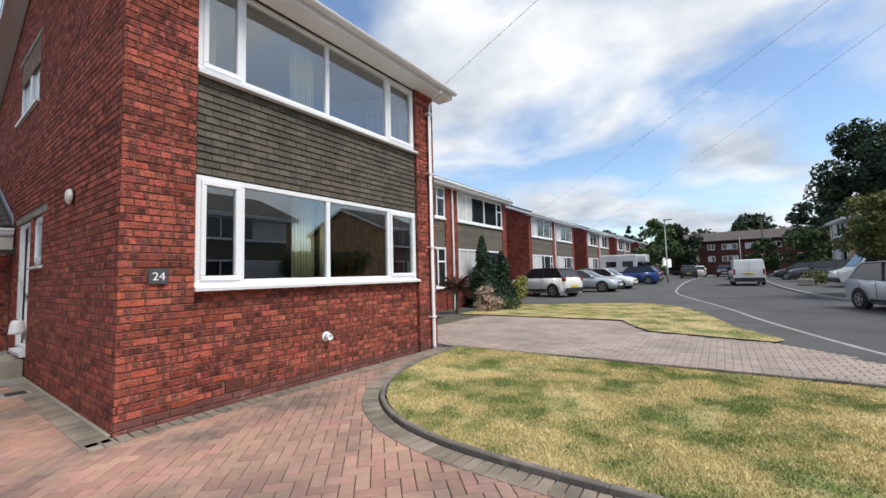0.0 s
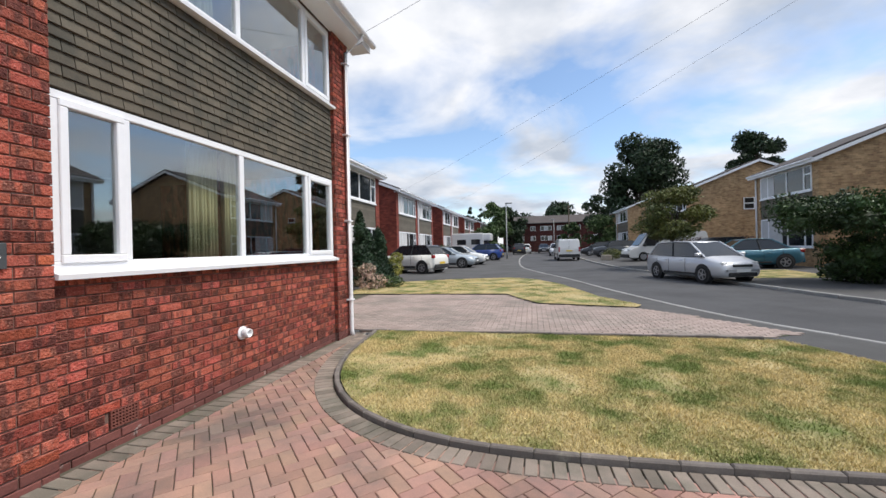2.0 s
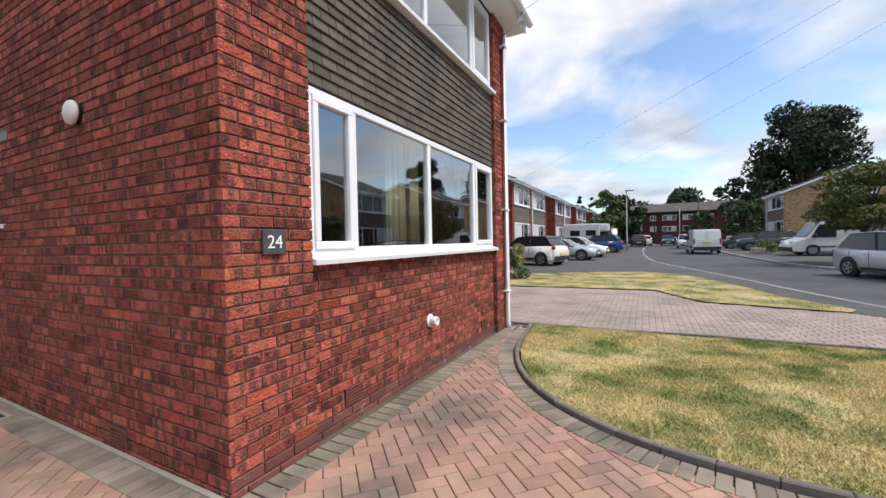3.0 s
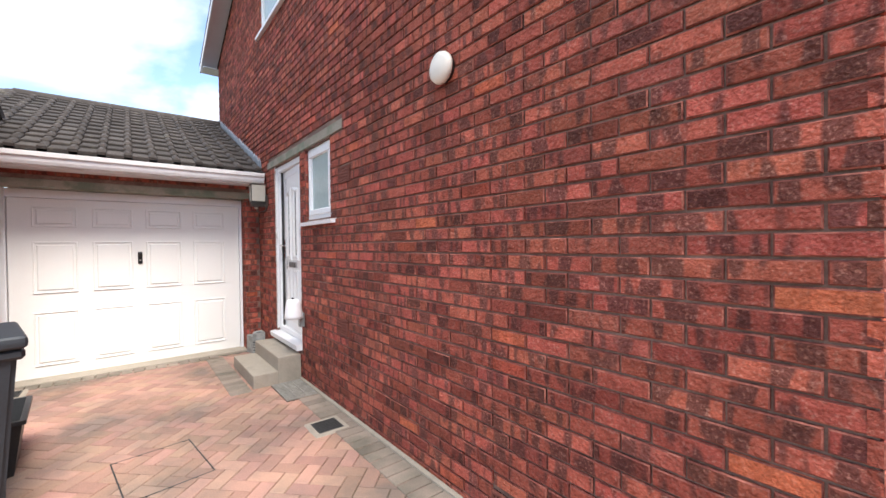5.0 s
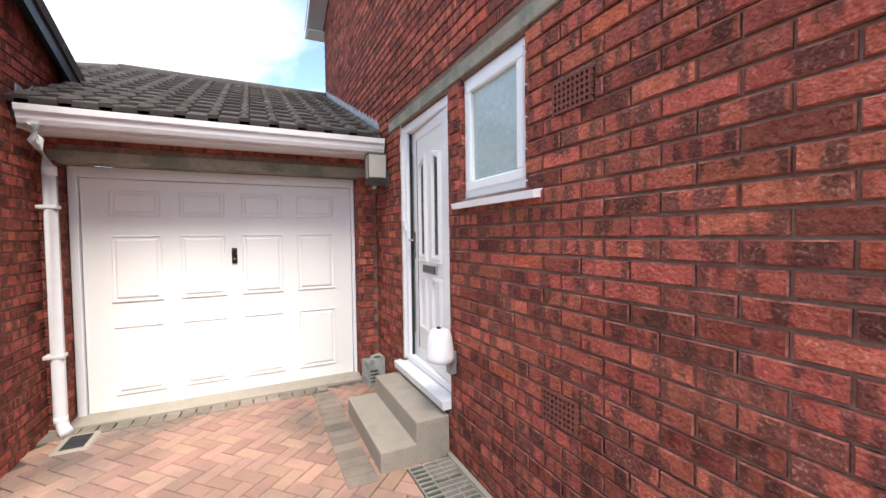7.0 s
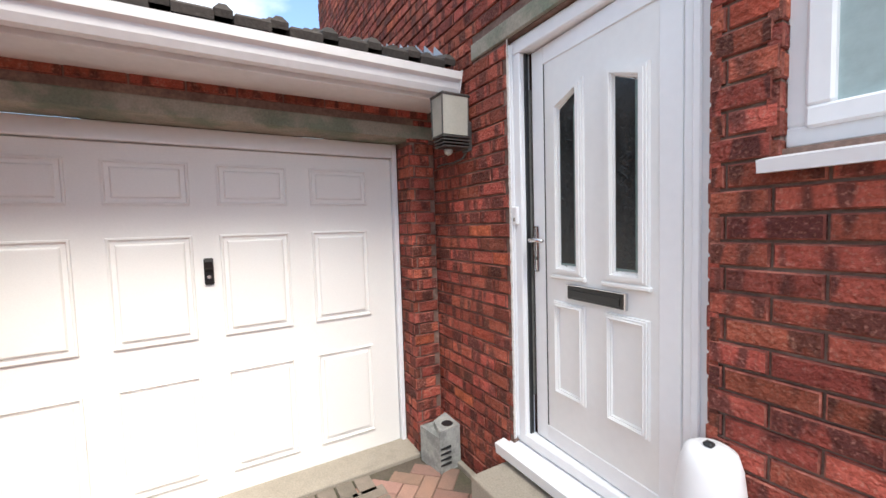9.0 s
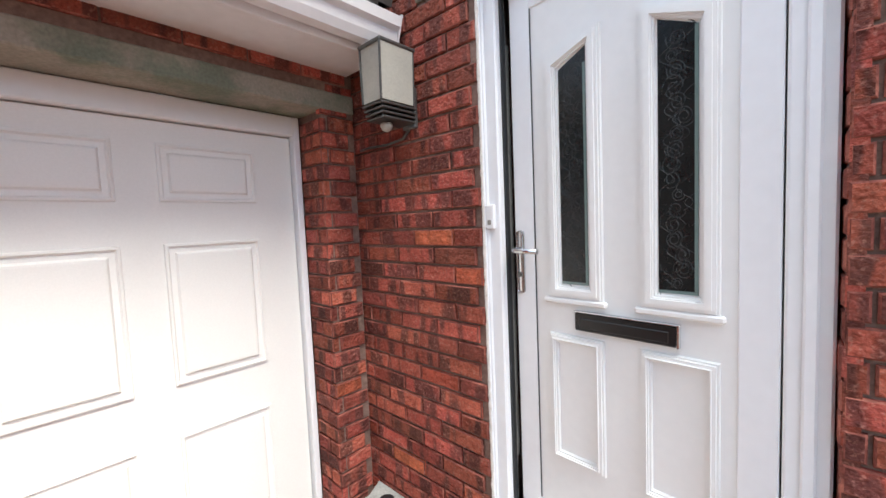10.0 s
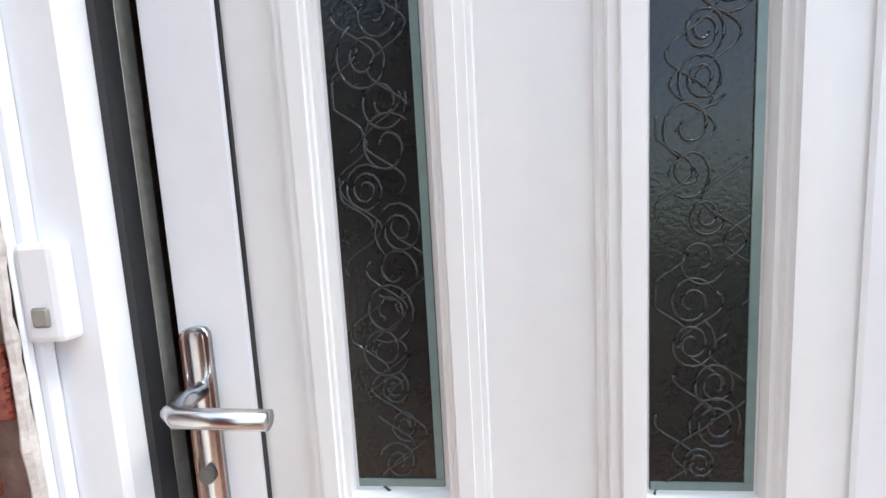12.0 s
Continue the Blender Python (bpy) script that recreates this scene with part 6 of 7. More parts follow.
# ---- vehicles ----
def car(label, at, turn, paint_mat, kind="hatch", roof_mat=None, yellow=True, name="car", group="parked cars"):
    """A parked car; local +x is forward. Lofted hull, glazed cabin, roof, wheels, lamps, plates and mirrors."""
    spec = {
        # length, half width, belt, roof, windscreen base, roof front, roof rear, rear glass base, bonnet, tail, wheel radius
        "hatch": (4.05, 0.84, 0.92, 1.46, 0.95, 0.20, -1.55, -1.92, 0.80, 0.95, 0.30),
        "suv": (4.12, 0.88, 1.02, 1.56, 0.95, 0.30, -1.45, -1.92, 0.95, 1.05, 0.33),
        "mpv": (4.28, 0.85, 0.92, 1.49, 1.35, 0.40, -1.60, -2.00, 0.82, 0.98, 0.30),
        "sedan": (4.40, 0.86, 0.90, 1.42, 0.95, 0.20, -0.95, -1.75, 0.82, 0.96, 0.31),
        "coupe": (4.30, 0.86, 0.88, 1.38, 0.90, 0.10, -0.90, -1.55, 0.78, 0.90, 0.32),
    }[kind]
    L, W, belt, top, wb, rf, rr, rb, bon, tail, wr = spec
    c = thing(name, label, name, at, turn, group)
    half = L / 2
    xs = [-half, -half + 0.06, -half + 0.28, rb, -0.6, 0.4, wb, half - 0.5, half - 0.18, half - 0.03, half]
    zt = [tail - 0.28, tail - 0.08, tail, max(tail, belt), belt, belt - 0.01, belt - 0.01, bon, bon - 0.08, bon - 0.20, bon - 0.32]
    ws = [W * 0.80, W * 0.90, W * 0.97, W, W, W, W, W * 0.97, W * 0.90, W * 0.78, W * 0.70]
    zb = [0.42, 0.30, 0.24, 0.20, 0.19, 0.19, 0.19, 0.20, 0.22, 0.27, 0.38]
    bm = bmesh.new()
    rings = []
    for x, z, w, b in zip(xs, zt, ws, zb):
        prof = [(-0.86, b), (-0.97, b + 0.10), (-1.0, b + (z - b) * 0.55), (-0.955, z - 0.06), (-0.86, z), (-0.45, z + 0.035), (0.45, z + 0.035), (0.86, z), (0.955, z - 0.06), (1.0, b + (z - b) * 0.55), (0.97, b + 0.10), (0.86, b)]
        rings.append([bm.verts.new((x, p * w, q)) for p, q in prof])
    for a_, b_ in zip(rings, rings[1:]):
        n = len(a_)
        for k in range(n):
            bm.faces.new((a_[k], a_[(k + 1) % n], b_[(k + 1) % n], b_[k]))
    bm.faces.new(rings[0]); bm.faces.new(rings[-1][::-1])
    bmesh.ops.recalc_face_normals(bm, faces=bm.faces[:])
    body = part("body", bm, paint_mat, c, smooth=True)
    # cabin
    def cabin(zlo, zhi, k0, k1):
        bm = bmesh.new()
        pts = [(rb, zlo), (rr, zhi), (rf, zhi), (wb, zlo)]
        rows = []
        for x, z in pts:
            f = k0 if z == zlo else k1
            rows.append([bm.verts.new((x, -W * f, z)), bm.verts.new((x, W * f, z))])
        for a_, b_ in zip(rows, rows[1:]):
            bm.faces.new((a_[0], a_[1], b_[1], b_[0]))
        bm.faces.new([q[0] for q in rows]); bm.faces.new([q[1] for q in rows][::-1])
        bm.faces.new((rows[0][0], rows[3][0], rows[3][1], rows[0][1]))
        bmesh.ops.recalc_face_normals(bm, faces=bm.faces[:])
        bmesh.ops.bevel(bm, geom=bm.edges[:], offset=0.03, segments=2, affect="EDGES")
        return bm
    part("glazing", cabin(belt - 0.02, top - 0.03, 0.90, 0.70), M_CARGLASS, c, "dark tinted windows")
    rm = roof_mat or paint_mat
    bm = bmesh.new()
    mid = (rf + rr) / 2
    rws = []
    for x, z, f in ((rr - 0.10, top - 0.10, 0.70), (rr + 0.05, top - 0.015, 0.69), (mid, top + 0.015, 0.69), (rf - 0.10, top - 0.01, 0.69), (rf + 0.06, top - 0.075, 0.71)):
        rws.append([bm.verts.new((x, W * f * s, z - (0.05 if abs(s) == 1 else 0) + (0.012 if s == 0 else 0))) for s in (-1.03, -0.85, 0, 0.85, 1.03)])
    for a_, b_ in zip(rws, rws[1:]):
        for k in range(4):
            bm.faces.new((a_[k], a_[k + 1], b_[k + 1], b_[k]))
    bmesh.ops.recalc_face_normals(bm, faces=bm.faces[:])
    bmesh.ops.solidify(bm, geom=bm.faces[:], thickness=0.025)
    part("roof", bm, rm, c, smooth=True)
    for s in (-1, 1):
        for xa, xb in ((wb, rf), (rb, rr)):
            part("pillar", tube([(xa, s * W * 0.895, belt - 0.01), (xb, s * W * 0.70, top - 0.035)], 0.032, sides=6), rm if kind != "suv" or xa > 0 else rm, c)
        part("pillar", tube([((wb + rb) / 2 - 0.05, s * W * 0.905, belt - 0.01), ((rf + rr) / 2, s * W * 0.712, top - 0.035)], 0.028, sides=6), M_TRIM, c)
        mr_ = part("wing_mirror", box(wb - 0.28, wb - 0.14, s * (W + 0.02) - 0.09, s * (W + 0.02) + 0.09, belt + 0.02, belt + 0.15, 0.03), rm if kind == "suv" else paint_mat, c)
        part("side_trim", box(-0.85, 0.95, s * W * 0.985 - 0.014, s * W * 0.985 + 0.014, 0.27, 0.34 if kind != "suv" else 0.42, 0.006), M_TRIM, c)
        for xh in (0.15, -0.75):
            part("door_handle", box(xh - 0.08, xh + 0.08, s * W * 0.985 - 0.02, s * W * 0.985 + 0.02, belt - 0.15, belt - 0.12, 0.005), paint_mat, c)
        for dx in (0.42, -0.55, -1.30):
            part("door_gap", box(dx - 0.004, dx + 0.004, s * W * 0.998 - 0.006, s * W * 0.998 + 0.006, 0.34, belt - 0.07), M_TRIM, c)
        part("headlamp", box(half - 0.42, half - 0.10, s * W * 0.66 - 0.13, s * W * 0.66 + 0.13, bon - 0.20, bon - 0.07, 0.03), M_HEAD, c)
        part("tail_lamp", box(-half + 0.02, -half + 0.24, s * W * 0.80 - 0.10, s * W * 0.80 + 0.10, tail - 0.22, tail - 0.04, 0.03), M_TAIL, c)
    part("front_bumper", box(half - 0.16, half + 0.03, -W * 0.62, W * 0.62, 0.26, 0.40, 0.03), M_TRIM, c)
    part("grille", box(half - 0.14, half + 0.012, -W * 0.42, W * 0.42, bon - 0.24, bon - 0.16, 0.01), M_TRIM, c)
    part("rear_bumper", box(-half - 0.03, -half + 0.16, -W * 0.80, W * 0.80, 0.28, 0.50, 0.03), M_TRIM if kind == "suv" else paint_mat, c)
    part("number_plate", box(half + 0.025, half + 0.04, -0.26, 0.26, 0.40, 0.51), M_PLATE_W, c)
    part("number_plate", box(-half - 0.042, -half - 0.02, -0.26, 0.26, 0.52, 0.63), M_PLATE_Y, c)
    for x in (L * 0.305, -L * 0.315):
        for s in (-1, 1):
            part("wheel_arch", lathe([(wr * 1.20, s * W * 0.80), (wr * 1.20, s * W * 1.004), (wr * 0.9, s * W * 1.004)], at=(x, 0, wr + 0.02), sides=22, axis="y"), M_TRIM, c)
            wh = part("wheel", lathe([(wr * 0.62, s * W * 0.80), (wr * 0.97, s * W * 0.82), (wr, s * W * 0.86), (wr, s * W * 0.98), (wr * 0.96, s * W * 1.02), (wr * 0.70, s * W * 1.025), (wr * 0.66, s * W * 0.99)], at=(x, 0, wr), sides=26, axis="y"), M_TYRE, c, smooth=True)
            bm = lathe([(wr * 0.68, s * W * 0.985), (wr * 0.68, s * W * 1.012), (wr * 0.60, s * W * 1.014), (wr * 0.56, s * W * 0.992)], at=(x, 0, wr), sides=22, axis="y")
            for k in range(5):
                t = box(-0.022, 0.022, -0.010, 0.010, 0.0, wr * 0.62, 0.004)
                t.transform(Matrix.Translation((x, s * W * 1.010, wr)) @ Matrix.Rotation(k * math.tau / 5 + 0.3, 4, "Y"))
                join(bm, t)
            part("rim", bm, M_ALLOY, wh)
    return c


def van(label, at, turn, paint_mat, L=4.4, W=0.90, H=1.82, nose=1.35, name="van", rear_windows=False, wr=0.32):
    """A panel van: a short nose, a raked screen and a tall box."""
    c = thing(name, label, name, at, turn, "parked vans")
    half = L / 2
    prof = [(-half, 0.35), (-half, H * 0.55), (-half + 0.10, H - 0.05), (-half + 0.3, H), (half - nose - 0.45, H + 0.02), (half - nose - 0.2, H - 0.05), (half - nose + 0.45, 1.08), (half - 0.25, 0.90), (half - 0.03, 0.70), (half, 0.36), (half - 0.1, 0.24), (-half + 0.1, 0.26)]
    bm = bmesh.new()
    lo = [bm.verts.new((x, -W * (1 if z < H * 0.7 else 0.92), z)) for x, z in prof]
    hi = [bm.verts.new((x, W * (1 if z < H * 0.7 else 0.92), z)) for x, z in prof]
    bm.faces.new(lo); bm.faces.new(hi[::-1])
    for k in range(len(prof)):
        j = (k + 1) % len(prof)
        bm.faces.new((lo[k], lo[j], hi[j], hi[k]))
    bmesh.ops.recalc_face_normals(bm, faces=bm.faces[:])
    bmesh.ops.bevel(bm, geom=bm.edges[:], offset=0.05, segments=2, affect="EDGES")
    part("body", bm, paint_mat, c)
    xs = half - nose
    t = box(-0.012, 0.012, -W * 0.80, W * 0.80, -0.42, 0.42, 0.01)
    t.transform(Matrix.Translation((xs + 0.145, 0, H - 0.05 - (H - 1.13) * 0.47)) @ Matrix.Rotation(-math.atan2(0.65, H - 1.13), 4, "Y") @ Matrix.Diagonal((1, 1, (H - 1.0) / 0.84, 1)))
    part("windscreen", t, M_CARGLASS, c)
    for s in (-1, 1):
        w = prism([(xs - 0.85, 1.08), (xs + 0.28, 1.08), (xs - 0.10, H - 0.22), (xs - 0.85, H - 0.22)], s * W * 0.965, s * W * 1.004, "y")
        part("side_window", w, M_CARGLASS, c)
        part("wing_mirror", box(xs + 0.05, xs + 0.2, s * (W + 0.10) - 0.09, s * (W + 0.10) + 0.09, 1.05, 1.32, 0.03), M_TRIM, c)
        part("tail_lamp", box(-half - 0.012, -half + 0.08, s * W * 0.90 - 0.06, s * W * 0.90 + 0.06, 0.75, 1.15, 0.02), M_TAIL, c)
        part("headlamp", box(half - 0.30, half - 0.04, s * W * 0.72 - 0.14, s * W * 0.72 + 0.14, 0.72, 0.90, 0.03), M_HEAD, c)
        part("side_strip", box(-half + 0.3, half - 0.9, s * W * 1.004 - 0.01, s * W * 1.004 + 0.01, 0.50, 0.58, 0.004), M_TRIM, c)
    part("rear_bumper", box(-half - 0.05, -half + 0.12, -W * 0.96, W * 0.96, 0.30, 0.55, 0.03), M_TRIM, c)
    part("front_bumper", box(half - 0.14, half + 0.05, -W * 0.95, W * 0.95, 0.26, 0.52, 0.03), M_TRIM, c)
    part("door_gap", box(-half - 0.008, -half + 0.02, -0.005, 0.005, 0.56, H - 0.12), M_TRIM, c)
    part("number_plate", box(-half - 0.03, -half + 0.0, -0.26, 0.26, 0.78, 0.89), M_PLATE_Y, c)
    if rear_windows:
        for s in (-1, 1):
            part("rear_window", box(-half - 0.012, -half + 0.01, s * W * 0.44 - W * 0.34, s * W * 0.44 + W * 0.34, H * 0.62, H - 0.28, 0.01), M_CARGLASS, c)
    for x in (L * 0.31, -L * 0.30):
        for s in (-1, 1):
            wh = part("wheel", lathe([(wr * 0.6, s * W * 0.80), (wr, s * W * 0.84), (wr, s * W * 0.99), (wr * 0.95, s * W * 1.02), (wr * 0.66, s * W * 1.02), (wr * 0.62, s * W * 0.98)], at=(x, 0, wr), sides=24, axis="y"), M_TYRE, c, smooth=True)
            part("rim", lathe([(wr * 0.64, s * W * 0.98), (wr * 0.60, s * W * 1.012), (wr * 0.2, s * W * 1.016)], at=(x, 0, wr), sides=20, axis="y"), M_ALLOY, wh)
    return c


def on(x, y, z=0.0):
    return (x, y, rise(y) + z)


civic = car("silver five-door hatchback parked against the far kerb", on(4.75, 16.9, -0.03), -72, M_P_SILVER, "mpv")
civic.scale = (0.94, 0.97, 0.97)
car("ivory crossover with a black roof on a drive", on(-8.2, 21.95), 161, M_P_CREAM, "suv", M_P_BLACK)
car("pale silver coupe parked on a drive", on(-7.15, 26.7), -6, M_P_PALEBLUE, "coupe")
car("small white hatchback parked on a drive", on(-6.75, 30.4), -8, M_P_WHITE, "hatch")
car("deep blue hatchback parked on a drive", on(-6.2, 38.6), 175, M_P_BLUE, "suv")
car("blue hatchback half hidden behind a white car", on(-7.6, 34.2), 0, M_P_BLUE, "hatch")
car("dark red estate parked by the lamp column", on(-6.6, 43.8), 180, M_P_RED, "suv")
car("dark crossover parked at the near kerb", on(-3.2, 58.2), 92, M_P_BLACK, "suv")
car("white hatchback further down the street", on(-2.4, 64.5), 92, M_P_WHITE, "hatch")
car("black saloon parked across the street", on(0.5, 64.5), -92, M_P_BLACK, "sedan")
car("grey hatchback parked behind the white van", on(1.6, 50.8), -94, M_P_SILVER, "hatch")
car("teal blue saloon on a drive before a tan house", on(8.7, 22.3, 0.03), 176, M_P_TEAL, "sedan")
car("dark estate car behind the far pavement", on(6.4, 40.5, 0.03), 178, M_P_GREY, "suv")
car("dark grey car under the street trees", on(6.0, 45.5, 0.03), 178, M_P_BLACK, "mpv")
car("dark blue car behind the silver hatchback", on(9.4, 27.4, 0.03), 178, M_P_GREY, "suv")
car("dark car before the distant flats", on(-6.0, 77.0), 5, M_P_BLACK, "sedan")
van("small white panel van parked with its back to us", on(1.6, 36.9, -0.03), 92, M_P_WHITE, 4.4, 0.90, 1.82)
van("white panel van with a black bumper on a drive", on(7.9, 31.5, 0.03), 184, M_P_WHITE, 5.3, 0.98, 2.05, nose=1.2, wr=0.34)

# camper van
cv = thing("camper_van", "white coachbuilt camper van with grey stripes on a drive", "camper van", on(-8.5, 42.0), 0)
part("body", box(-3.0, 2.2, -1.05, 1.05, 0.45, 2.75, 0.10, seg=2), M_P_WHITE, cv)
part("luton", box(2.0, 3.0, -1.0, 1.0, 1.95, 2.70, 0.15, seg=2), M_P_WHITE, cv)
part("cab", box(2.0, 3.6, -0.95, 0.95, 0.35, 1.15, 0.12, seg=2), M_P_WHITE, cv)
part("windscreen", prism([(2.2, 1.1), (3.1, 1.1), (2.6, 1.95), (2.2, 1.95)], -0.9, 0.9, "y"), M_CARGLASS, cv)
for xa in (-2.3, -0.6, 0.9):
    part("window", box(xa, xa + 0.95, -1.062, -1.04, 1.55, 2.1, 0.01), M_CARGLASS, cv)
part("stripe", box(-2.9, 2.1, -1.058, -1.045, 1.0, 1.12), M_P_GREY, cv)
for xa in (-1.6, 2.9):
    for s in (-1, 1):
        part("wheel", lathe([(0.33, s * 0.75), (0.33, s * 1.0), (0.2, s * 1.02)], at=(xa, 0, 0.33), sides=20, axis="y"), M_TYRE, cv)

# ---- small things on the drive ----
bin_ = thing("wheelie_bin", "dark grey plastic wheelie bin with closed lid", "bin", (-7.42, -0.66, 0.0), 12)
bm = bmesh.new()
lo = [bm.verts.new(p) for p in ((-0.20, -0.22, 0.08), (0.20, -0.22, 0.08), (0.20, 0.22, 0.08), (-0.20, 0.22, 0.08))]
hi = [bm.verts.new(p) for p in ((-0.28, -0.28, 0.94), (0.28, -0.28, 0.94), (0.28, 0.28, 0.94), (-0.28, 0.28, 0.94))]
bm.faces.new(lo[::-1]); bm.faces.new(hi)
for k in range(4):
    bm.faces.new((lo[k], lo[(k + 1) % 4], hi[(k + 1) % 4], hi[k]))
bmesh.ops.recalc_face_normals(bm, faces=bm.faces[:])
bmesh.ops.bevel(bm, geom=bm.edges[:], offset=0.02, segments=2, affect="EDGES")
part("body", bm, M_BIN, bin_)
part("rim", box(-0.305, 0.305, -0.305, 0.305, 0.91, 0.965, 0.015), M_BIN, bin_)
part("lid", box(-0.31, 0.33, -0.315, 0.315, 0.965, 1.03, 0.028, seg=3), M_BIN, bin_)
part("handle", tube([(-0.36, -0.25, 0.95), (-0.36, 0.25, 0.95)], 0.018, sides=8), M_BIN, bin_)
for s in (-1, 1):
    part("wheel", lathe([(0.10, s * 0.19), (0.10, s * 0.24), (0.05, s * 0.245)], at=(-0.2, 0, 0.10), sides=18, axis="y"), M_TYRE, bin_)
part("sticker", box(0.205, 0.262, -0.19, 0.19, 0.44, 0.50), M_PLATE_W, bin_)

rb_ = thing("recycling_box", "open black plastic recycling box on the paving", "box", (-8.25, -0.66, 0.0), 5)
bm = bmesh.new()
def ring_(a_, b_, z):
    return [bm.verts.new(p) for p in ((-a_, -b_, z), (a_, -b_, z), (a_, b_, z), (-a_, b_, z))]
rg = [ring_(0.22, 0.15, 0.0), ring_(0.275, 0.195, 0.34), ring_(0.295, 0.215, 0.345), ring_(0.295, 0.215, 0.37), ring_(0.265, 0.185, 0.37), ring_(0.212, 0.142, 0.02)]
bm.faces.new(rg[0][::-1]); bm.faces.new(rg[-1])
for a_, b_ in zip(rg, rg[1:]):
    for k in range(4):
        bm.faces.new((a_[k], a_[(k + 1) % 4], b_[(k + 1) % 4], b_[k]))
bmesh.ops.recalc_face_normals(bm, faces=bm.faces[:])
part("tub", bm, M_DARKPLASTIC, rb_)
part("paper", box(-0.18, 0.1, -0.1, 0.08, 0.10, 0.16, 0.01), M_NET, rb_, "scraps of white paper")

tap = thing("tap_cover", "white plastic insulated tap cover on the wall", "tap cover", (-8.60, SY, 0.69))
part("bracket", box(-0.03, 0.03, -0.05, 0.0, -0.10, 0.05, 0.005), M_POST, tap)
part("cover", lathe([(0.0, 0.205), (0.045, 0.203), (0.066, 0.19), (0.078, 0.15), (0.092, 0.03), (0.094, 0.0), (0.085, -0.004)], at=(0, -0.105, 0), sides=26), M_UPVC, tap, smooth=True)
part("clip", box(-0.014, 0.012, -0.125, -0.10, 0.203, 0.218, 0.005), M_DARKPLASTIC, tap)

grate = thing("shoe_grate", "galvanised bar grating set in the paving by the step", "grating", (-8.37, 1.36, 0.006), 0)
part("pit", box(-0.26, 0.26, -0.14, 0.15, -0.02, 0.008), M_JOINT, grate)
for i in range(12):
    part("bar", box(-0.25 + i * 0.0445, -0.238 + i * 0.0445, -0.14, 0.15, 0.008, 0.022, 0.002), M_GALV, grate)
for yb in (-0.135, -0.04, 0.055, 0.145):
    part("cross_bar", box(-0.255, 0.255, yb - 0.005, yb + 0.005, 0.008, 0.020, 0.002), M_GALV, grate)


def gully(at, turn, w, h_):
    g = thing("drain_cover", "black gridded drain cover set in mortar", "drain cover", at, turn, group="drain covers")
    part("mortar_bed", box(-w - 0.04, w + 0.04, -h_ - 0.04, h_ + 0.04, -0.01, 0.014, 0.01), M_CONCRETE, g)
    part("frame", box(-w, w, -h_, h_, 0.0, 0.018, 0.004), M_IRON, g)
    n = 7
    for i in range(n):
        c_ = -w + 0.02 + (2 * w - 0.04) * i / (n - 1)
        part("bar", box(c_ - 0.005, c_ + 0.005, -h_ + 0.012, h_ - 0.012, 0.018, 0.024, 0.002), M_IRON, g)
    return g


gully((-7.40, 1.315, 0.004), 0, 0.10, 0.10)
gully((-10.05, -0.83, 0.004), 0, 0.11, 0.07)
gully((-4.12, 6.5, 0.006), 15, 0.09, 0.07)
mh = thing("manhole_cover", "recessed block-filled manhole cover in the drive", "manhole cover", (-7.55, 0.25, 0.004), 8)
part("rim", box(-0.30, 0.30, -0.23, -0.222, 0.0, 0.0055), M_IRON, mh)
part("rim", box(-0.30, 0.30, 0.222, 0.23, 0.0, 0.0055), M_IRON, mh)
part("rim", box(-0.30, -0.292, -0.222, 0.222, 0.0, 0.0055), M_IRON, mh)
part("rim", box(0.292, 0.30, -0.222, 0.222, 0.0, 0.0055), M_IRON, mh)

# ---- pieces of walls, roofs and paving ----
rng = random.Random(11)
NEAR_PIER, FAR_PIER = 2.21 - SY, 6.03 - SY
holes_front = []
for y, z in AIR_FRONT:
    holes_front.append((y - SY - 0.115, y - SY + 0.115, z - 0.072, z + 0.072))
pc = Pieces("brick", wall_front, M_BRICK, M_BRICKS, M_ARRIS)
lay_bricks(pc, (PANEL - 0.013, SY, 0), (0, 1, 0), (1, 0, 0), NEAR_PIER, FAR_PIER, 0.13, 1.32, holes_front, (NEAR_PIER, 3.0, 0.1, 1.3), proud=0.013)
lay_bricks(pc, (FX - 0.013, SY, 0), (0, 1, 0), (1, 0, 0), 0.0, NEAR_PIER, 0.13, EAVE, (), (0, 0.6, 0.3, 2.3), proud=0.013)
lay_bricks(pc, (FX - 0.013, SY, 0), (0, 1, 0), (1, 0, 0), FAR_PIER, FAR - SY, 0.13, EAVE, proud=0.013)
lay_bricks(pc, (PANEL, 2.21 - 0.008, 0), (1, 0, 0), (0, 1, 0), 0.0, 0.055, 0.13, EAVE)
lay_bricks(pc, (PANEL, 6.03 + 0.008, 0), (1, 0, 0), (0, -1, 0), 0.0, 0.055, 0.13, EAVE)
pc.done()
pc = Pieces("plinth_brick", wall_front, M_PLINTH1, M_PLINTH)
lay_bricks(pc, (PANEL - 0.013, SY, 0), (0, 1, 0), (1, 0, 0), NEAR_PIER, FAR_PIER, -0.02, 0.12, (), (NEAR_PIER, FAR_PIER, -0.1, 0.2), proud=0.014, shift=1)
lay_bricks(pc, (FX - 0.013, SY, 0), (0, 1, 0), (1, 0, 0), 0.0, NEAR_PIER, -0.02, 0.12, (), (0, 1, -0.1, 0.2), proud=0.014, shift=1)
lay_bricks(pc, (FX - 0.013, SY, 0), (0, 1, 0), (1, 0, 0), FAR_PIER, FAR - SY, -0.02, 0.12, (), (0, 9, -0.1, 0.2), proud=0.014, shift=1)
pc.done()
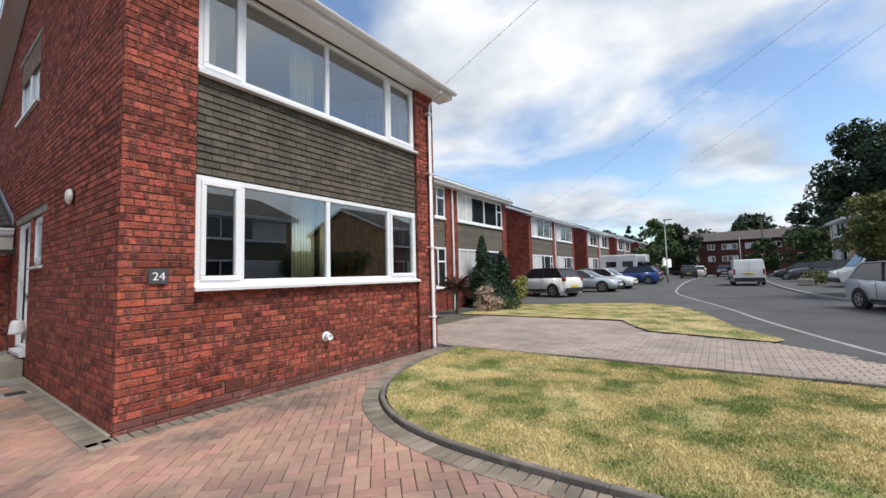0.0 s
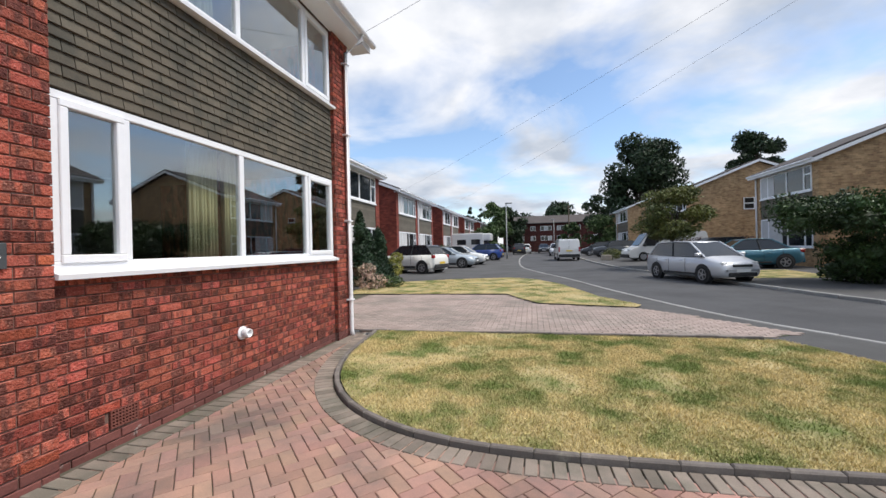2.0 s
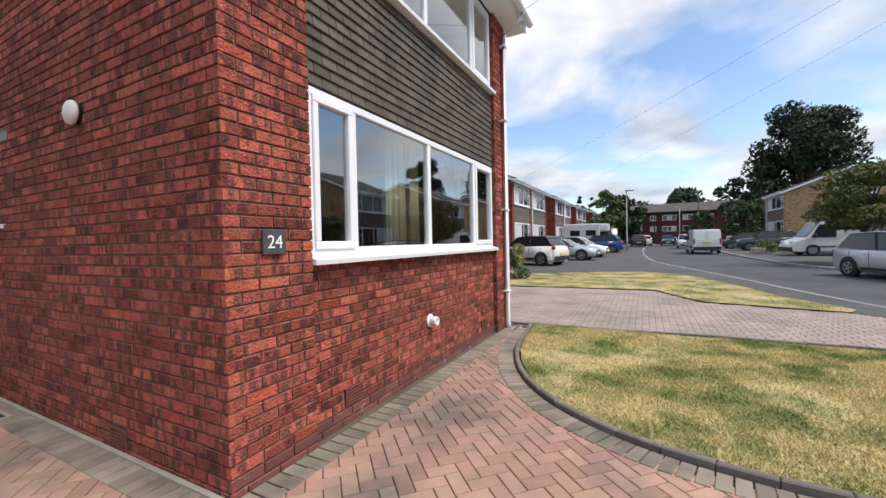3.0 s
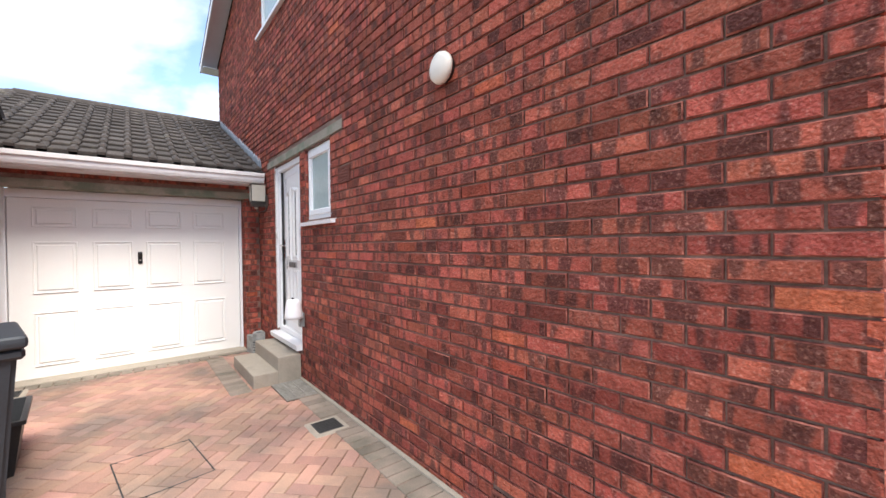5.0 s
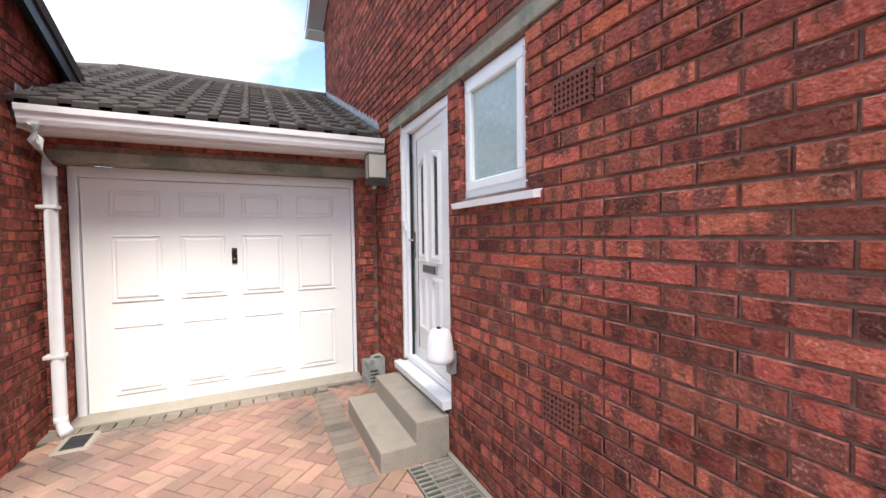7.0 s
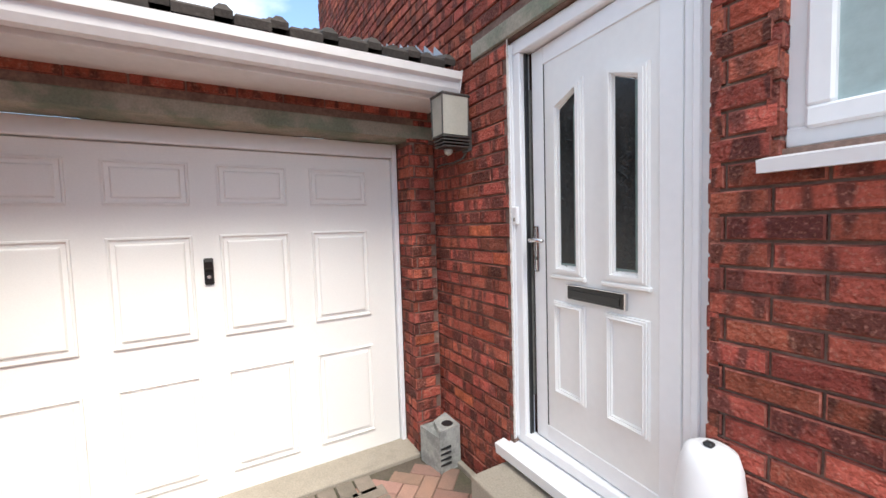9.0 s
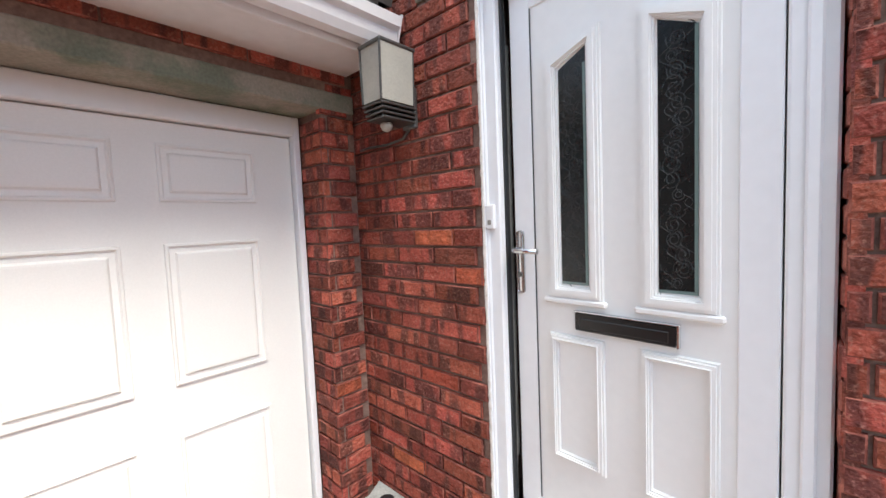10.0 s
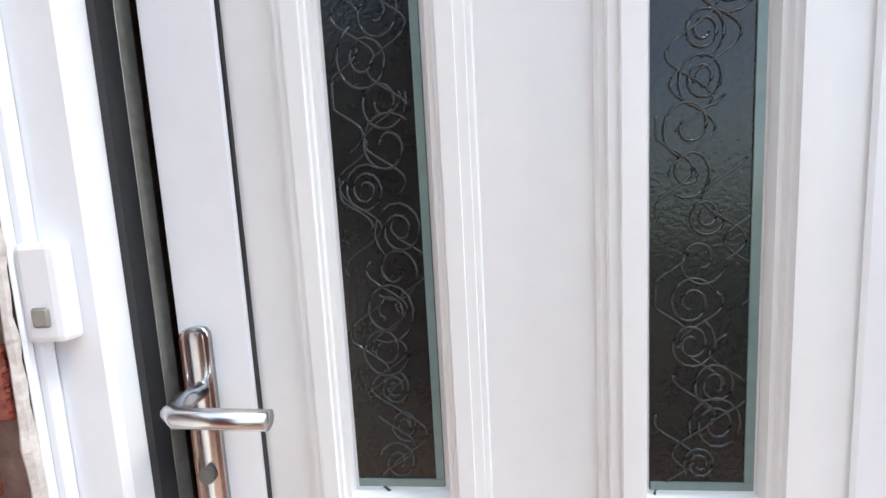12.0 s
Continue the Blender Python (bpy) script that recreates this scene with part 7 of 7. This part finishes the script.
# side wall: u runs from the front corner towards the back
def U(x):
    return FX - x
holes_side = [(U(DOORWAY[1]), U(DOORWAY[0]), DOORWAY[2] - 0.04, DOORWAY[3]), (U(SIDEW[1]), U(SIDEW[0]), SIDEW[2] - 0.01, SIDEW[3]), (U(SIDEU[1]), U(SIDEU[0]), SIDEU[2], SIDEU[3]), (U(-7.57), U(-9.90), 2.465, 2.555), (U(-8.35), U(-10.35), 5.455, 5.54)]
for x, z in AIR_SIDE:
    holes_side.append((U(x) - 0.115, U(x) + 0.115, z - 0.072, z + 0.072))
pc = Pieces("brick", wall_side, M_BRICK, M_BRICKS, M_ARRIS)
lay_bricks(pc, (FX, SY + 0.013, 0), (-1, 0, 0), (0, -1, 0), 0.0, FX - BACK, -0.02, 6.7, holes_side, (2.6, 6.0, 0.85, 1.95), gable_top, proud=0.013, shift=1)
# reveals of the door and the small window
for xa, nx, h in ((DOOR[1], -1, DOOR), (SIDEW[0], 1, SIDEW), (SIDEW[1], -1, SIDEW)):
    lay_bricks(pc, (xa - nx * 0.008, SY, 0), (0, 1, 0), (nx, 0, 0), 0.002, 0.10, h[2] - 0.04, h[3] + 0.01, proud=0.014)
pc.done()
pc = Pieces("brick", wall_garage, M_BRICK, M_BRICKS, M_ARRIS)
gh_holes = [(-0.99 + 1.3, 1.366 + 1.3, -0.3, 2.205)]
lay_bricks(pc, (GP - 0.013, -1.3, 0), (0, 1, 0), (1, 0, 0), 0.12, SY + 1.29, 0.0, 2.42, gh_holes, (0, 9, -1, 3), proud=0.013)
lay_bricks(pc, (GP - 0.20, 1.366 + 0.013, 0), (1, 0, 0), (0, -1, 0), 0.0, 0.19, 0.0, 2.08, (), (0, 9, -1, 3), shift=1, proud=0.013)
lay_bricks(pc, (GP - 0.20, -0.99 - 0.013, 0), (1, 0, 0), (0, 1, 0), 0.0, 0.19, 0.0, 2.08, (), (0, 9, -1, 3), shift=1, proud=0.013)
pc.done()
pc = Pieces("brick", nwall, M_BRICK, M_BRICKS, M_ARRIS)
lay_bricks(pc, (-11.6, NY - 0.008, 0), (1, 0, 0), (0, 1, 0), 0.9, 2.98, 0.0, 3.0, (), (0.9, 2.7, 0.2, 2.2))
pc.done()

# hung tiles between the front windows
hung = thing("tile_hanging", "brown clay hung tiles between the front windows", "cladding", kind="structure")
part("backing", box(PANEL - 0.03, PANEL - 0.006, LOW[0], LOW[1], LOW[3], UPP[2]), M_DARKPLASTIC, hung)
pc = Pieces("tile", hung, M_HUNG, M_HUNGS)
rows_n = 13
zt, zb_ = UPP[2] - 0.07, LOW[3] + 0.02
for r_ in range(rows_n):
    zc = zb_ + (zt - zb_) * (r_ + 0.5) / rows_n
    hh = (zt - zb_) / rows_n
    y = LOW[0] - (0.082 if r_ % 2 else 0.0)
    while y < LOW[1] - 0.01:
        a0, a1 = max(y, LOW[0]), min(y + 0.163, LOW[1])
        if a1 - a0 > 0.02:
            m = frame_axes((0, 1, 0), (1, 0, 0), (0, 0, 1), (PANEL + 0.002, (a0 + a1) / 2, zc)) @ pose(0, 0, 0, 11.0 + rng.uniform(-1.5, 1.5), rng.uniform(-0.5, 0.5), rng.uniform(-0.8, 0.8))
            pc.add(m, a1 - a0 - 0.003, 0.012, round(hh + 0.012, 3), 0.002, True)
        y += 0.165
pc.done()

# garage roof tiles
pc = Pieces("roof_tile", groof, M_ROOFTILE, M_ROOFTILES)
slope_len = math.hypot(GR - GE, GRZ - GZ)
ang = math.atan2(GRZ - GZ, GE - GR)
nrow = 13
for r_ in range(nrow):
    s = (r_ + 0.5) / nrow
    cx, cz = GE + 0.03 + (GR - GE) * s, GZ + (GRZ - GZ) * s
    y = -3.0 + (0.0 if r_ % 2 else 0.0)
    while y < SY - 0.06:
        # hip cuts the far end
        if y > -1.25 - 2.1 * (1 - s) - 0.1:
            up = Vector((-math.cos(ang), 0, math.sin(ang)))
            nn = Vector((math.sin(ang), 0, math.cos(ang)))
            for dy, wdt, lift in ((0.075, 0.15, 0.0), (0.185, 0.075, 0.022)):
                m = frame_axes((0, 1, 0), nn, up, (cx, y + dy, cz + lift)) @ pose(0, 0, 0, 6.0 + rng.uniform(-1.0, 1.0), rng.uniform(-0.6, 0.6), 0)
                pc.add(m, wdt, 0.024 if lift == 0 else 0.034, round(slope_len / nrow + 0.03, 3), 0.008 if lift == 0 else 0.024, y > -0.6 and lift == 0)
        y += 0.225
pc.done()

# herringbone blocks on the drive
pc = Pieces("block", bed, M_BLOCK, M_BLOCKS)
DRIVE = [(-10.32, -1.12), (-8.9, -1.12), (-8.9, -2.5), (-4.0, -2.5), (3.0, -2.5), (3.2, 3.0)] + [p for p in offset_line(kerb_line, -0.11)[::-2]] + [(-4.25, 6.66), (-4.36, 6.66), (-4.36, 1.41), (-10.32, 1.41)]
B_, A_ = 0.204, 0.102
ca, sa = math.cos(radians(45)), math.sin(radians(45))
blocks = []
for k in range(-60, 60):
    for s_ in range(-160, 160):
        ox, oy = s_ * A_ + k * B_, s_ * A_ - k * B_
        for ux, uy, flat in ((ox + B_ / 2, oy + A_ / 2, True), (ox + B_ + A_ / 2, oy, False)):
            X, Y = ca * ux - sa * uy - 3.0, sa * ux + ca * uy + 0.5
            if -10.4 < X < 3.3 and -2.6 < Y < 6.7 and inside(DRIVE, X, Y):
                blocks.append((X, Y, flat))
for X, Y, flat in blocks:
    u_ = Vector((ca, sa, 0)) if flat else Vector((-sa, ca, 0))
    v_ = Vector((u_.y, -u_.x, 0))
    m = frame_axes(u_, Vector((0, 0, 1)), v_, Vector((X, Y, rng.uniform(-0.001, 0.001))))
    near = (-4.3 < X < -2.6 and 1.4 < Y < 3.4) or (-8.6 < X < -7.2 and 0.3 < Y < 1.4)
    pc.add(m, B_ - 0.006, 0.008, A_ - 0.006, 0.004, near)
pc.done()
pc = Pieces("border_block", bed, M_BORDER, M_BORDER)
soldier(pc, [(-8.64, 1.425), (FX + 0.12, 1.425)], 0.20, z=0.004)
soldier(pc, [(FX + 0.115, 1.34), (FX + 0.115, 6.6)], 0.20, z=0.004)
soldier(pc, [(-10.2, 0.94), (-8.6, 0.94)], 0.19, z=0.004)
soldier(pc, [(-10.24, -1.1), (-10.24, 1.0)], 0.16, z=0.004)
soldier(pc, offset_line(kerb_line, -0.135), 0.195, gap=0.09, z=0.004)
pc.done()
# edging stones round the lawn
edge_root = thing("lawn_edging", "weathered concrete edging stones round the lawn", "edging", kind="structure")
pc = Pieces("edging_stone", edge_root, M_EDGING, M_EDGING)
el = smooth_line(KERB, 0.30)
for (xa, ya), (xb, yb) in zip(el, el[1:]):
    L = math.hypot(xb - xa, yb - ya)
    d = Vector(((xb - xa) / L, (yb - ya) / L, 0))
    m = frame_axes(d, Vector((0, 0, 1)), Vector((d.y, -d.x, 0)), Vector(((xa + xb) / 2, (ya + yb) / 2, rng.uniform(-0.004, 0.004))))
    pc.add(m, L - 0.004, 0.062, 0.055, 0.010, True)
el = smooth_line([(-4.42, 6.70), (-1.0, 6.80), (2.05, 6.88)], 0.30)
for (xa, ya), (xb, yb) in zip(el, el[1:]):
    L = math.hypot(xb - xa, yb - ya)
    d = Vector(((xb - xa) / L, (yb - ya) / L, 0))
    m = frame_axes(d, Vector((0, 0, 1)), Vector((d.y, -d.x, 0)), Vector(((xa + xb) / 2, (ya + yb) / 2, rng.uniform(-0.004, 0.004))))
    pc.add(m, L - 0.004, 0.05, 0.05, 0.010, True)
pc.done()
# the neighbour's drive
DR2 = [(-7.4, 6.86), (2.0, 6.95), (2.6, 7.3), (1.1, 9.4), (0.9, 9.56), (-1.3, 10.08), (-1.8, 11.0), (-2.2, 11.85), (-7.4, 11.7)]
drive_2 = sheet("neighbour_drive", DR2, 0.004, M_JOINT, "pinkish block paved drive next door", "driveway")
pc = Pieces("block", drive_2, M_DRIVE2, M_DRIVE2)
y = 6.92
r_ = 0
while y < 11.8:
    x = -6.2 - (0.1 if r_ % 2 else 0)
    while x < 2.6:
        if inside(DR2, x, y):
            m = frame_axes((1, 0, 0), (0, 0, 1), (0, -1, 0), (x, y, 0.004 + rise(y)))
            pc.add(m, 0.192, 0.009, 0.092, 0.003, False)
        x += 0.203
    y += 0.103
    r_ += 1
pc.done()
